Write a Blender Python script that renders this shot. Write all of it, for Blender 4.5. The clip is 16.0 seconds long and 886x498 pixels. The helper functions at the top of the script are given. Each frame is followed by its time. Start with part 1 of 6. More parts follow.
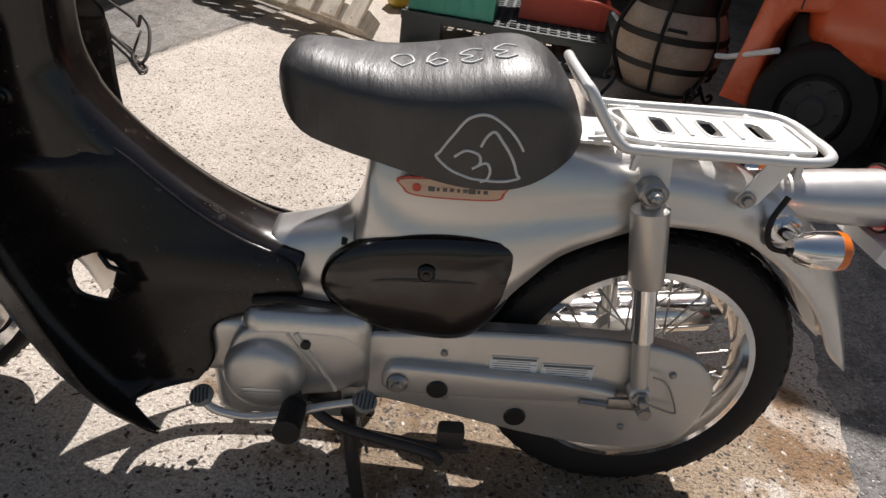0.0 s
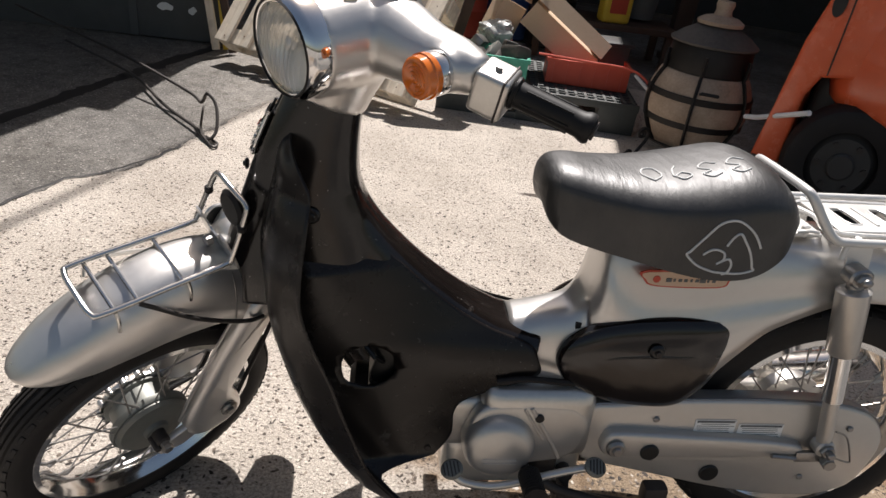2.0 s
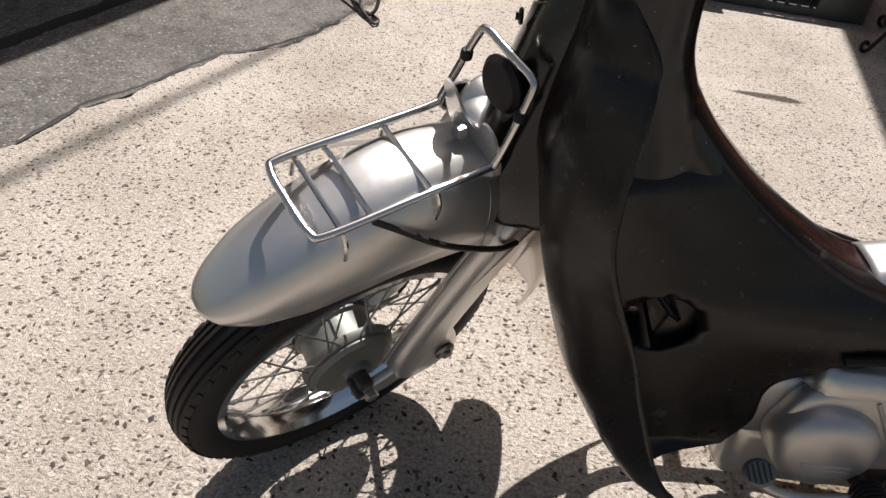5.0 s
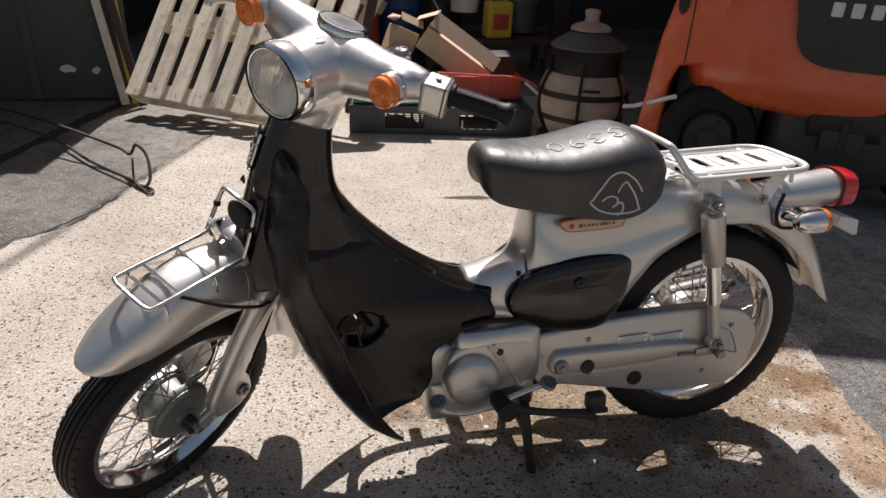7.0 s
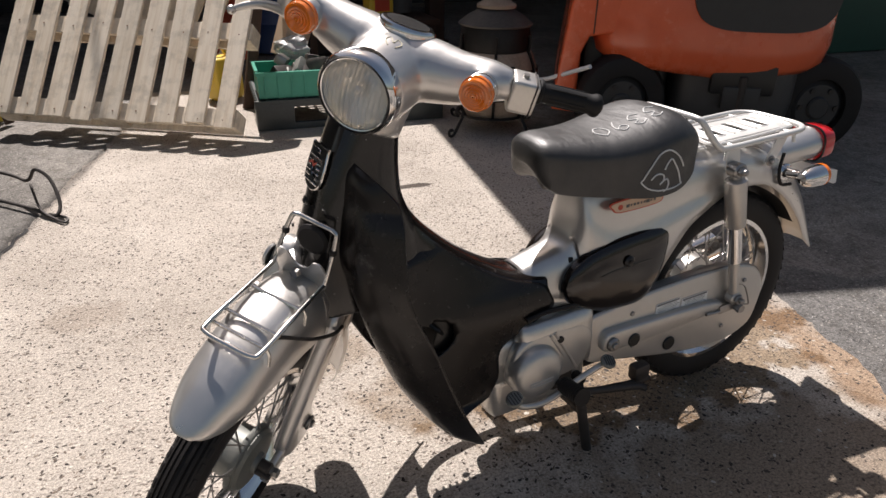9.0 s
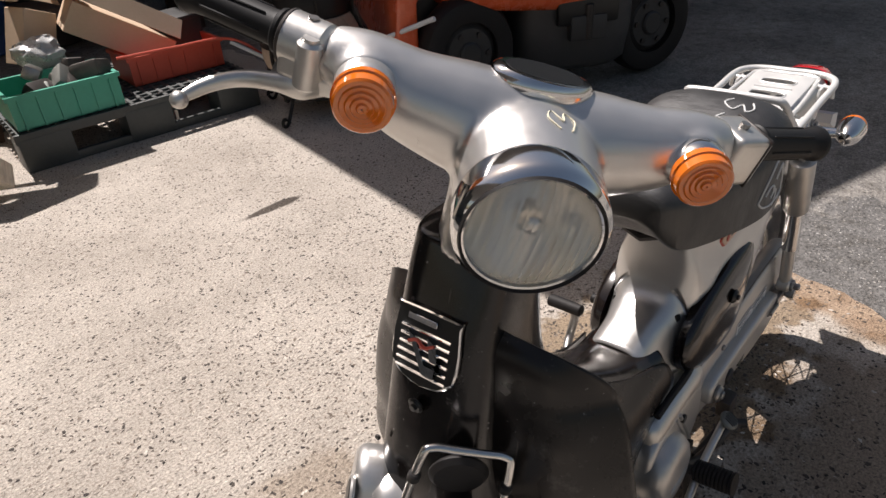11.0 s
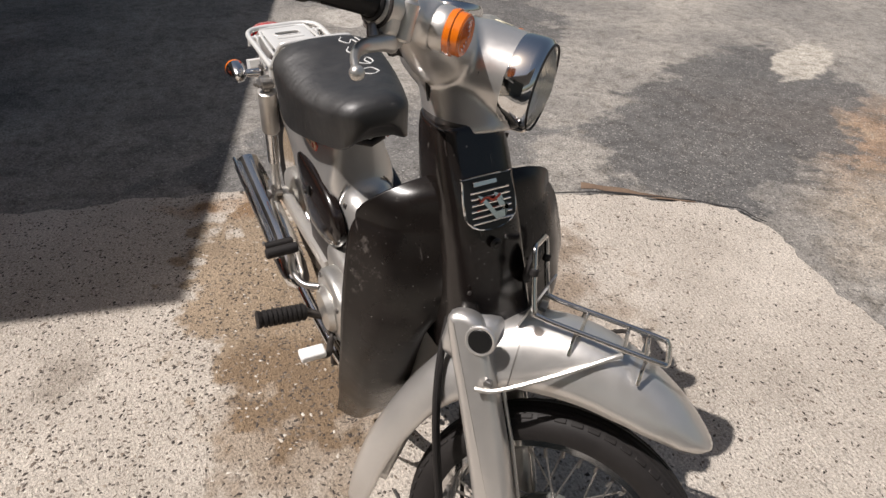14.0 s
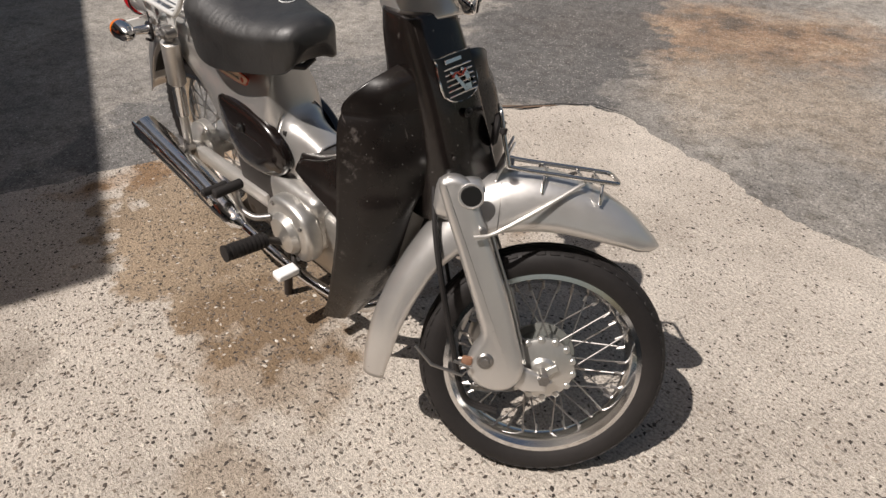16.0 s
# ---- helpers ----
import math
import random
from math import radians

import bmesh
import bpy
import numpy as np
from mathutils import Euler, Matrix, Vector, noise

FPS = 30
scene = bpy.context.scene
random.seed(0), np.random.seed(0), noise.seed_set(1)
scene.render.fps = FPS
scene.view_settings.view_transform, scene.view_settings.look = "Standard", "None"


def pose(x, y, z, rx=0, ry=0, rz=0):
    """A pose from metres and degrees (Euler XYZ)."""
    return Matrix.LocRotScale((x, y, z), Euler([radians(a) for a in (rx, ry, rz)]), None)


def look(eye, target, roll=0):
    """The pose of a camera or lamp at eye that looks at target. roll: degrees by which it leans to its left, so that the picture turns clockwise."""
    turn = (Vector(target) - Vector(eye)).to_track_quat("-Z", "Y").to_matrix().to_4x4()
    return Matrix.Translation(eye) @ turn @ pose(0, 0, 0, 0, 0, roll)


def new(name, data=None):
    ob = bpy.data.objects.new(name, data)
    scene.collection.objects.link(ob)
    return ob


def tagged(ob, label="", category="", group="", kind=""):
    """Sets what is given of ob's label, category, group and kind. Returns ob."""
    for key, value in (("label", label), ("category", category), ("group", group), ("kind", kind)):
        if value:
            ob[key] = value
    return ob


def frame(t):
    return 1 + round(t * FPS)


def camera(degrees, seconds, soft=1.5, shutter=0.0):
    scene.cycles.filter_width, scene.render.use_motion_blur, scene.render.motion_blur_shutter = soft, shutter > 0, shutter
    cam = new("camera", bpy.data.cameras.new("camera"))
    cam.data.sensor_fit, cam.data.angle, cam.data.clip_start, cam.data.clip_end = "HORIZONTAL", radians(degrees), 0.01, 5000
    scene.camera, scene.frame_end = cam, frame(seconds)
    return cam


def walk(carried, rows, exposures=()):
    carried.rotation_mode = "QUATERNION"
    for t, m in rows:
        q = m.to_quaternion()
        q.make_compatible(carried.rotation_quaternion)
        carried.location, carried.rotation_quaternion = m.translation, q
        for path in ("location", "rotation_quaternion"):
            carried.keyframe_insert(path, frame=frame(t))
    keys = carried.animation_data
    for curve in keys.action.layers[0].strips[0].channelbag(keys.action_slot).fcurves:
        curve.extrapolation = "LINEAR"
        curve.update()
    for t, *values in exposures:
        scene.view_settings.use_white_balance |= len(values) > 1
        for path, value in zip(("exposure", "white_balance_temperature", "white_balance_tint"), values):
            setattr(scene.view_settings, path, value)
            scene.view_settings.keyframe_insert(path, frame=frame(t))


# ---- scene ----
cam = camera(66.8, 16.0)
PATH = [
    (0, (0.347, -0.801, 1.029), (0.288, 0.639, 0.129), 8.8),
    (0.5, (0.214, -0.813, 1.057), (0.229, 0.613, 0.132), 10.1),
    (1, (0.063, -0.883, 1.093), (0.227, 0.567, 0.222), 9.3),
    (1.5, (-0.034, -0.912, 1.1), (0.08, 0.558, 0.255), 8.3),
    (2, (-0.079, -0.922, 1.11), (-0.069, 0.579, 0.31), 8.0),
    (2.5, (-0.126, -0.917, 1.104), (-0.229, 0.576, 0.297), 6.8),
    (3, (-0.187, -0.836, 1.047), (-0.42, 0.572, 0.123), 7.7),
    (3.5, (-0.282, -0.682, 0.944), (-0.538, 0.633, -0.102), 5.6),
    (3.7, (-0.312, -0.632, 0.91), (-0.562, 0.679, -0.143), 6.3),
    (5.8, (-0.321, -0.745, 1.001), (-0.505, 0.61, -0.008), 4.9),
    (6, (-0.291, -0.842, 1.056), (-0.418, 0.551, 0.089), 4.4),
    (6.5, (-0.219, -1.028, 1.121), (-0.147, 0.433, 0.254), 4.6),
    (7, (-0.173, -1.22, 1.15), (0.043, 0.302, 0.424), 3.0),
    (7.5, (-0.212, -1.315, 1.159), (0.1, 0.188, 0.429), 2.2),
    (8, (-0.366, -1.35, 1.17), (0.105, 0.124, 0.465), 2.7),
    (8.5, (-0.491, -1.276, 1.162), (0.0, 0.191, 0.457), 2.8),
    (9, (-0.545, -1.082, 1.162), (-0.005, 0.339, 0.401), 1.1),
    (9.2, (-0.561, -1.006, 1.172), (-0.001, 0.404, 0.404), 0.6),
    (11.3, (-0.746, -0.289, 1.203), (0.342, 0.62, 0.266), -3.3),
    (11.5, (-0.805, -0.24, 1.209), (0.391, 0.523, 0.272), -2.5),
    (12, (-0.895, -0.108, 1.24), (0.449, 0.413, 0.339), -1.1),
    (12.5, (-0.93, 0.055, 1.237), (0.48, 0.327, 0.326), -1.6),
    (13, (-0.994, 0.156, 1.237), (0.441, 0.108, 0.329), 0.7),
    (13.5, (-1.104, 0.284, 1.253), (0.31, -0.053, 0.371), 0.3),
    (14, (-1.124, 0.374, 1.23), (0.21, -0.119, 0.3), 1.8),
    (14.5, (-1.115, 0.477, 1.233), (0.149, -0.154, 0.287), -0.6),
    (15, (-1.159, 0.565, 1.226), (-0.005, -0.177, 0.222), 1.2),
    (15.5, (-1.207, 0.638, 1.189), (-0.092, -0.152, 0.177), -1.0),
    (16, (-1.216, 0.686, 1.189), (-0.104, -0.13, 0.196), -0.6),
]
walk(cam, [(t, look(eye, target, roll)) for t, eye, target, roll in PATH], [(0, 0.56, 6200, 13), (3.5, 0.55, 6250, 13), (7, 0.46, 6250, 14), (9, 0.52, 6300, 15), (11.4, 0.45, 6280, 15), (12.3, 0.54, 6250, 14), (13.5, 0.42, 6250, 13), (14.5, 0.20, 6300, 13), (16, 0.18, 6400, 13)])
# ---------------- light ----------------
SUN_DIR = Vector((0.01, 0.62, 1.0)).normalized()
world = bpy.data.worlds.new("sky")
scene.world = world
world.use_nodes = True
wn = world.node_tree
sky = wn.nodes.new("ShaderNodeTexSky")
sky.sky_type = "NISHITA"
sky.sun_disc = False
sky.sun_elevation = math.asin(SUN_DIR.z)
sky.sun_rotation = math.atan2(SUN_DIR.x, SUN_DIR.y)
sky.air_density, sky.dust_density = 1.2, 2.5
wn.nodes["Background"].inputs["Strength"].default_value = 0.053
haze = wn.nodes.new("ShaderNodeMix")
haze.data_type, haze.blend_type = "RGBA", "MULTIPLY"
haze.inputs[0].default_value, haze.inputs[7].default_value = 1.0, (1.10, 1.0, 0.86, 1)
wn.links.new(sky.outputs[0], haze.inputs[6])
wn.links.new(haze.outputs[2], wn.nodes["Background"].inputs["Color"])
sun = new("sun", bpy.data.lights.new("sun", "SUN"))
sun.data.energy, sun.data.angle, sun.data.color = 5.0, radians(0.6), (1.0, 0.94, 0.86)
sun.matrix_world = look(tuple(SUN_DIR * 20), (0, 0, 0))


# ---------------- materials ----------------
class Mat:
    """A small node builder round one Principled material."""

    def __init__(self, name, color=(0.5, 0.5, 0.5), rough=0.5, metal=0.0, **inputs):
        self.m = bpy.data.materials.new(name)
        self.m.use_nodes = True
        self.t = self.m.node_tree
        self.b = self.t.nodes["Principled BSDF"]
        self.put("Base Color", (*color, 1))
        self.put("Roughness", rough)
        self.put("Metallic", metal)
        for k, v in inputs.items():
            self.put(k.replace("_", " "), v)
        self.co = None

    def put(self, key, v):
        self.b.inputs[key].default_value = v

    def n(self, kind, **vals):
        node = self.t.nodes.new("ShaderNode" + kind)
        for k, v in vals.items():
            node.inputs[k.replace("_", " ")].default_value = v
        return node

    def l(self, a, b):
        self.t.links.new(a, b)

    def coord(self, where="Object"):
        if self.co is None:
            self.co = self.n("TexCoord")
        return self.co.outputs[where]

    def noise(self, scale, detail=4, rough=0.55, where="Object"):
        n = self.n("TexNoise", Scale=scale, Detail=detail, Roughness=rough)
        self.l(self.coord(where), n.inputs["Vector"])
        return n.outputs["Fac"]

    def ramp(self, fac, *stops, hard=False):
        r = self.n("ValToRGB")
        if hard:
            r.color_ramp.interpolation = "EASE"
        el = r.color_ramp.elements
        while len(el) < len(stops):
            el.new(0.5)
        for e, (p, c) in zip(el, stops):
            e.position = p
            e.color = (*c, 1) if len(c) == 3 else c
        self.l(fac, r.inputs[0])
        return r.outputs[0]

    def mix(self, fac, a, b, mode="MIX"):
        m = self.n("Mix")
        m.data_type, m.blend_type = "RGBA", mode
        for s, v in ((m.inputs[0], fac), (m.inputs[6], a), (m.inputs[7], b)):
            if isinstance(v, (tuple, float, int)):
                s.default_value = (*v, 1) if isinstance(v, tuple) and len(v) == 3 else v
            else:
                self.l(v, s)
        return m.outputs[2]

    def math(self, op, a, b=0.0, clamp=False):
        m = self.n("Math")
        m.operation, m.use_clamp = op, clamp
        for s, v in zip(m.inputs, (a, b)):
            if isinstance(v, (float, int)):
                s.default_value = v
            else:
                self.l(v, s)
        return m.outputs[0]

    def color(self, sock):
        self.l(sock, self.b.inputs["Base Color"])
        return self

    def rough(self, sock):
        self.l(sock, self.b.inputs["Roughness"])
        return self

    def bump(self, sock, strength=0.2, dist=0.002):
        b = self.n("Bump", Strength=strength, Distance=dist)
        self.l(sock, b.inputs["Height"])
        self.l(b.outputs[0], self.b.inputs["Normal"])
        return self


def grey(v):
    return (v, v, v)


def worn(name, c0, c1, rough, metal=0.0, scale=30, bump=0.1, **kw):
    """A surface with two scales of variation in colour and gloss."""
    m = Mat(name, c0, rough, metal, **kw)
    big, fine = m.noise(scale * 0.2, 4), m.noise(scale * 4, 6, 0.7)
    f = m.math("ADD", m.math("MULTIPLY", big, 0.65), m.math("MULTIPLY", fine, 0.35))
    m.color(m.ramp(f, (0.32, c0), (0.68, c1)))
    m.rough(m.ramp(f, (0.3, grey(max(rough - 0.08, 0.02))), (0.7, grey(min(rough + 0.12, 1)))))
    if bump:
        m.bump(fine, bump, 0.001)
    return m.m


silver = worn("silver_paint", (0.62, 0.60, 0.575), (0.68, 0.66, 0.635), 0.33, 0.80, 14, 0.0, Coat_Weight=0.5, Coat_Roughness=0.07)


def shield_material(name, dull):
    m = Mat(name, (0.008, 0.007, 0.006), 0.3, 0, Coat_Weight=0.35 - 0.2 * dull, Coat_Roughness=0.12 + 0.1 * dull, Specular_IOR_Level=0.5 - 0.2 * dull)
    c = m.ramp(m.noise(5, 5, 0.6), (0.35, (0.0055, 0.0042, 0.0038)), (0.70, (0.012 + 0.006 * dull, 0.009 + 0.005 * dull, 0.008 + 0.004 * dull)))
    scuff = m.math("MULTIPLY", m.ramp(m.noise(16, 6, 0.72), (0.60, grey(0)), (0.68, grey(1))), m.ramp(m.noise(70, 4, 0.7), (0.45, grey(0)), (0.60, grey(1))))
    c = m.mix(m.math("MULTIPLY", scuff, 0.5), c, (0.12, 0.105, 0.095))
    fine = m.n("Mapping")
    fine.inputs["Scale"].default_value = (40, 240, 16)
    fine.inputs["Rotation"].default_value = (0.4, 0.6, 0.0)
    m.l(m.coord(), fine.inputs["Vector"])
    scratch = m.n("TexNoise", Scale=1.0, Detail=2.0)
    m.l(fine.outputs[0], scratch.inputs["Vector"])
    c = m.mix(m.math("MULTIPLY", m.ramp(scratch.outputs["Fac"], (0.72, grey(0)), (0.78, grey(1))), 0.35), c, (0.15, 0.13, 0.12))
    speck = m.ramp(m.noise(230, 2, 0.5), (0.73, grey(0)), (0.77, grey(1)))
    m.color(m.mix(m.math("MULTIPLY", speck, 0.6), c, (0.34, 0.32, 0.30)))
    m.rough(m.ramp(m.math("ADD", m.math("MULTIPLY", m.noise(8, 5, 0.65), 0.7), m.math("MULTIPLY", scuff, 0.4)), (0.25, grey(0.12 + 0.12 * dull)), (0.65, grey(0.26 + 0.14 * dull))))
    wavy = m.math("ADD", m.noise(9, 2, 0.4), m.math("MULTIPLY", m.noise(60, 3, 0.5), 0.05))
    m.bump(wavy, 0.4, 0.010)
    return m.m


black_shield = shield_material("faded_black_plastic", 1.0)
gloss_shield = shield_material("glossy_black_plastic", 0.25)
gloss_black = worn("gloss_black_paint", (0.006, 0.0045, 0.004), (0.013, 0.009, 0.008), 0.16, 0, 8, 0.02, Coat_Weight=0.5, Coat_Roughness=0.08, Specular_IOR_Level=0.35)


def vinyl_material():
    m = Mat("black_vinyl", (0.03, 0.03, 0.03), 0.45, 0, Specular_IOR_Level=0.85)
    c = m.ramp(m.noise(9, 6, 0.65), (0.35, (0.011, 0.0105, 0.0105)), (0.68, (0.026, 0.025, 0.0245)))
    nick = m.ramp(m.noise(42, 3, 0.5), (0.245, grey(1)), (0.275, grey(0)))
    m.color(m.mix(nick, c, (0.004, 0.004, 0.004)))
    m.rough(m.ramp(m.noise(14, 5, 0.65), (0.3, grey(0.38)), (0.7, grey(0.58))))
    st = m.n("Mapping")
    st.inputs["Scale"].default_value = (34, 9, 9)
    m.l(m.coord(), st.inputs["Vector"])
    wr = m.n("TexNoise", Scale=1.6, Detail=4.0, Roughness=0.6)
    m.l(st.outputs[0], wr.inputs["Vector"])
    m.bump(m.math("ADD", m.math("MULTIPLY", wr.outputs["Fac"], 1.0), m.math("MULTIPLY", m.noise(900, 2, 0.5), 0.12)), 0.42, 0.004)
    return m.m


vinyl = vinyl_material()
chrome = worn("chrome", (0.80, 0.80, 0.80), (0.72, 0.71, 0.70), 0.07, 1.0, 30, 0.0)
rack_chrome = worn("rack_chrome", (0.74, 0.73, 0.71), (0.60, 0.58, 0.55), 0.16, 1.0, 40, 0.02)
rack_paint = worn("silver_rack_paint", (0.66, 0.65, 0.63), (0.74, 0.73, 0.70), 0.36, 0.35, 30, 0.03)
alloy = worn("cast_alloy", (0.56, 0.54, 0.51), (0.70, 0.68, 0.64), 0.34, 0.85, 30, 0.08)
pipe_chrome = worn("exhaust_chrome", (0.86, 0.85, 0.83), (0.72, 0.69, 0.65), 0.12, 1.0, 26, 0.02)
case_paint = worn("grey_case_paint", (0.54, 0.515, 0.48), (0.64, 0.61, 0.57), 0.38, 0.70, 12, 0.04)
hub_grey = worn("dusty_grey_hub", (0.16, 0.165, 0.15), (0.24, 0.24, 0.22), 0.5, 0.5, 20, 0.08)
steel = worn("worn_steel", (0.42, 0.41, 0.40), (0.26, 0.24, 0.22), 0.35, 0.95, 50, 0.06)
rusty = worn("rusty_steel", (0.24, 0.11, 0.06), (0.34, 0.20, 0.13), 0.7, 0.4, 60, 0.15)
dark_steel = worn("dark_steel", (0.03, 0.027, 0.025), (0.07, 0.06, 0.055), 0.5, 0.5, 30, 0.08)
rubber = worn("rubber", (0.008, 0.007, 0.007), (0.022, 0.019, 0.018), 0.6, 0, 25, 0.10, Specular_IOR_Level=0.3)
grip_rubber = worn("grip_rubber", (0.007, 0.007, 0.007), (0.014, 0.013, 0.013), 0.5, 0, 60, 0.08, Specular_IOR_Level=0.25)
amber = Mat("amber_lens", (0.82, 0.19, 0.008), 0.08, 0, Coat_Weight=0.8, Transmission_Weight=0.2).m
red_lens = Mat("red_lens", (0.55, 0.012, 0.018), 0.12, 0, Coat_Weight=0.6).m
chalk = worn("chalk", (0.58, 0.58, 0.57), (0.66, 0.66, 0.64), 0.9, 0, 200, 0.2)
yellow_chalk = worn("yellow_paint_pen", (0.62, 0.58, 0.42), (0.66, 0.62, 0.48), 0.7, 0, 100, 0)
plug = Mat("black_plug", (0.008, 0.008, 0.008), 0.35).m
inside_dark = Mat("dark_gap", (0.012, 0.010, 0.009), 0.7).m
label_white = worn("label_white", (0.80, 0.79, 0.76), (0.86, 0.85, 0.83), 0.5, 0, 60, 0)
label_ink = Mat("label_ink", (0.12, 0.12, 0.12), 0.6).m
badge_cream = worn("badge_cream", (0.62, 0.42, 0.28), (0.70, 0.50, 0.36), 0.45, 0, 60, 0)
badge_red = Mat("badge_red", (0.55, 0.07, 0.035), 0.4).m
white_rubber = worn("white_paint", (0.74, 0.73, 0.71), (0.82, 0.81, 0.79), 0.6, 0, 60, 0.05)

gm = Mat("headlamp_glass", (0.95, 0.94, 0.90), 0.10, 0, Transmission_Weight=0.72, IOR=1.18)
gm.bump(gm.noise(60, 2, 0.5), 0.05, 0.001)
lens_glass = gm.m
rm = Mat("reflector", (0.95, 0.90, 0.80), 0.22, 1.0)
wave = rm.n("TexWave", Scale=36.0, Distortion=0.4)
wave.bands_direction = "Y"
rm.l(rm.coord(), wave.inputs["Vector"])
reflector = rm.bump(wave.outputs["Fac"], 0.25, 0.002).m


def concrete_material():
    m = Mat("exposed_aggregate_concrete", grey(0.5), 0.88)
    warp = m.n("TexNoise", Scale=9.0, Detail=3.0)
    m.l(m.coord(), warp.inputs["Vector"])
    base = m.ramp(m.noise(1.6, 8, 0.68), (0.33, (0.45, 0.40, 0.348)), (0.68, (0.685, 0.625, 0.56)))
    grain = m.ramp(m.noise(150, 5, 0.75), (0.31, (0.36, 0.34, 0.31)), (0.69, (1.33, 1.32, 1.30)))
    c = m.mix(1.0, base, grain, "MULTIPLY")
    # dark and light stones of about a centimetre
    stretch = m.n("Mapping")
    stretch.inputs["Scale"].default_value = (1.0, 1.7, 1.0)
    stretch.inputs["Rotation"].default_value = (0, 0, 0.5)
    m.l(m.coord(), stretch.inputs["Vector"])
    stones = []
    for scale, lo, hi in ((48, 0.26, 0.33), (105, 0.28, 0.36)):
        v = m.n("TexVoronoi", Scale=float(scale))
        m.l(stretch.outputs[0], v.inputs["Vector"])
        sep = m.n("SeparateColor")
        m.l(v.outputs["Color"], sep.inputs[0])
        inside = m.ramp(v.outputs["Distance"], (lo, grey(1)), (hi, grey(0)))
        stones.append((inside, sep.outputs))
    patch = m.ramp(m.noise(2.1, 4, 0.6), (0.35, grey(0.35)), (0.62, grey(1.0)))
    i1, s1 = stones[0]
    dark = m.math("MULTIPLY", m.math("MULTIPLY", i1, m.math("GREATER_THAN", s1[0], 0.74)), patch)
    c = m.mix(m.math("MULTIPLY", dark, 0.68), c, (0.125, 0.105, 0.088))
    lite = m.math("MULTIPLY", i1, m.math("LESS_THAN", s1[0], 0.16))
    c = m.mix(m.math("MULTIPLY", lite, 0.55), c, (0.74, 0.68, 0.58))
    i2, s2 = stones[1]
    dark2 = m.math("MULTIPLY", i2, m.math("GREATER_THAN", s2[1], 0.70))
    c = m.mix(m.math("MULTIPLY", dark2, 0.58), c, (0.17, 0.14, 0.115))
    # a damp brown oil stain beside the engine, paler old ones, and a darkened shadow area
    pos = m.n("SeparateXYZ")
    m.l(m.coord(), pos.inputs[0])

    def blob(x, y, rx, ry, amount, colour, into, edge=0.55):
        dx = m.math("DIVIDE", m.math("SUBTRACT", pos.outputs[0], x), rx)
        dy = m.math("DIVIDE", m.math("SUBTRACT", pos.outputs[1], y), ry)
        d = m.math("SQRT", m.math("ADD", m.math("MULTIPLY", dx, dx), m.math("MULTIPLY", dy, dy)))
        d = m.math("ADD", d, m.math("MULTIPLY", m.math("SUBTRACT", warp.outputs["Fac"], 0.5), 1.6))
        f = m.ramp(d, (edge, grey(1)), (1.0, grey(0)))
        return m.mix(m.math("MULTIPLY", f, amount), into, m.mix(1.0, into, colour, "MULTIPLY"))

    c = blob(0.58, 0.26, 0.66, 0.30, 0.92, (0.58, 0.48, 0.36), c, 0.86)
    c = blob(0.06, 0.31, 0.34, 0.22, 0.75, (0.62, 0.54, 0.45), c, 0.7)
    c = blob(-0.29, 0.56, 0.16, 0.12, 0.6, (0.62, 0.54, 0.45), c)
    c = blob(1.14, -0.02, 0.11, 0.70, 0.8, (0.72, 0.54, 0.38), c)
    # deepens the motorcycle's shadow in the colour, over stained concrete
    c = blob(0.59, -0.35, 0.80, 0.46, 0.85, (0.52, 0.44, 0.36), c, 0.55)
    c = blob(0.36, 1.76, 0.15, 0.028, 0.95, (0.12, 0.10, 0.085), c, 0.75)
    c = blob(0.36, 0.83, 0.13, 0.09, 0.55, (0.45, 0.42, 0.38), c)
    c = blob(-0.98, 0.99, 0.16, 0.10, 0.45, (0.60, 0.54, 0.48), c)
    m.color(c)
    h = m.math("ADD", m.math("MULTIPLY", i1, 0.5), m.noise(300, 3, 0.7))
    m.bump(h, 0.9, 0.006)
    return m.m


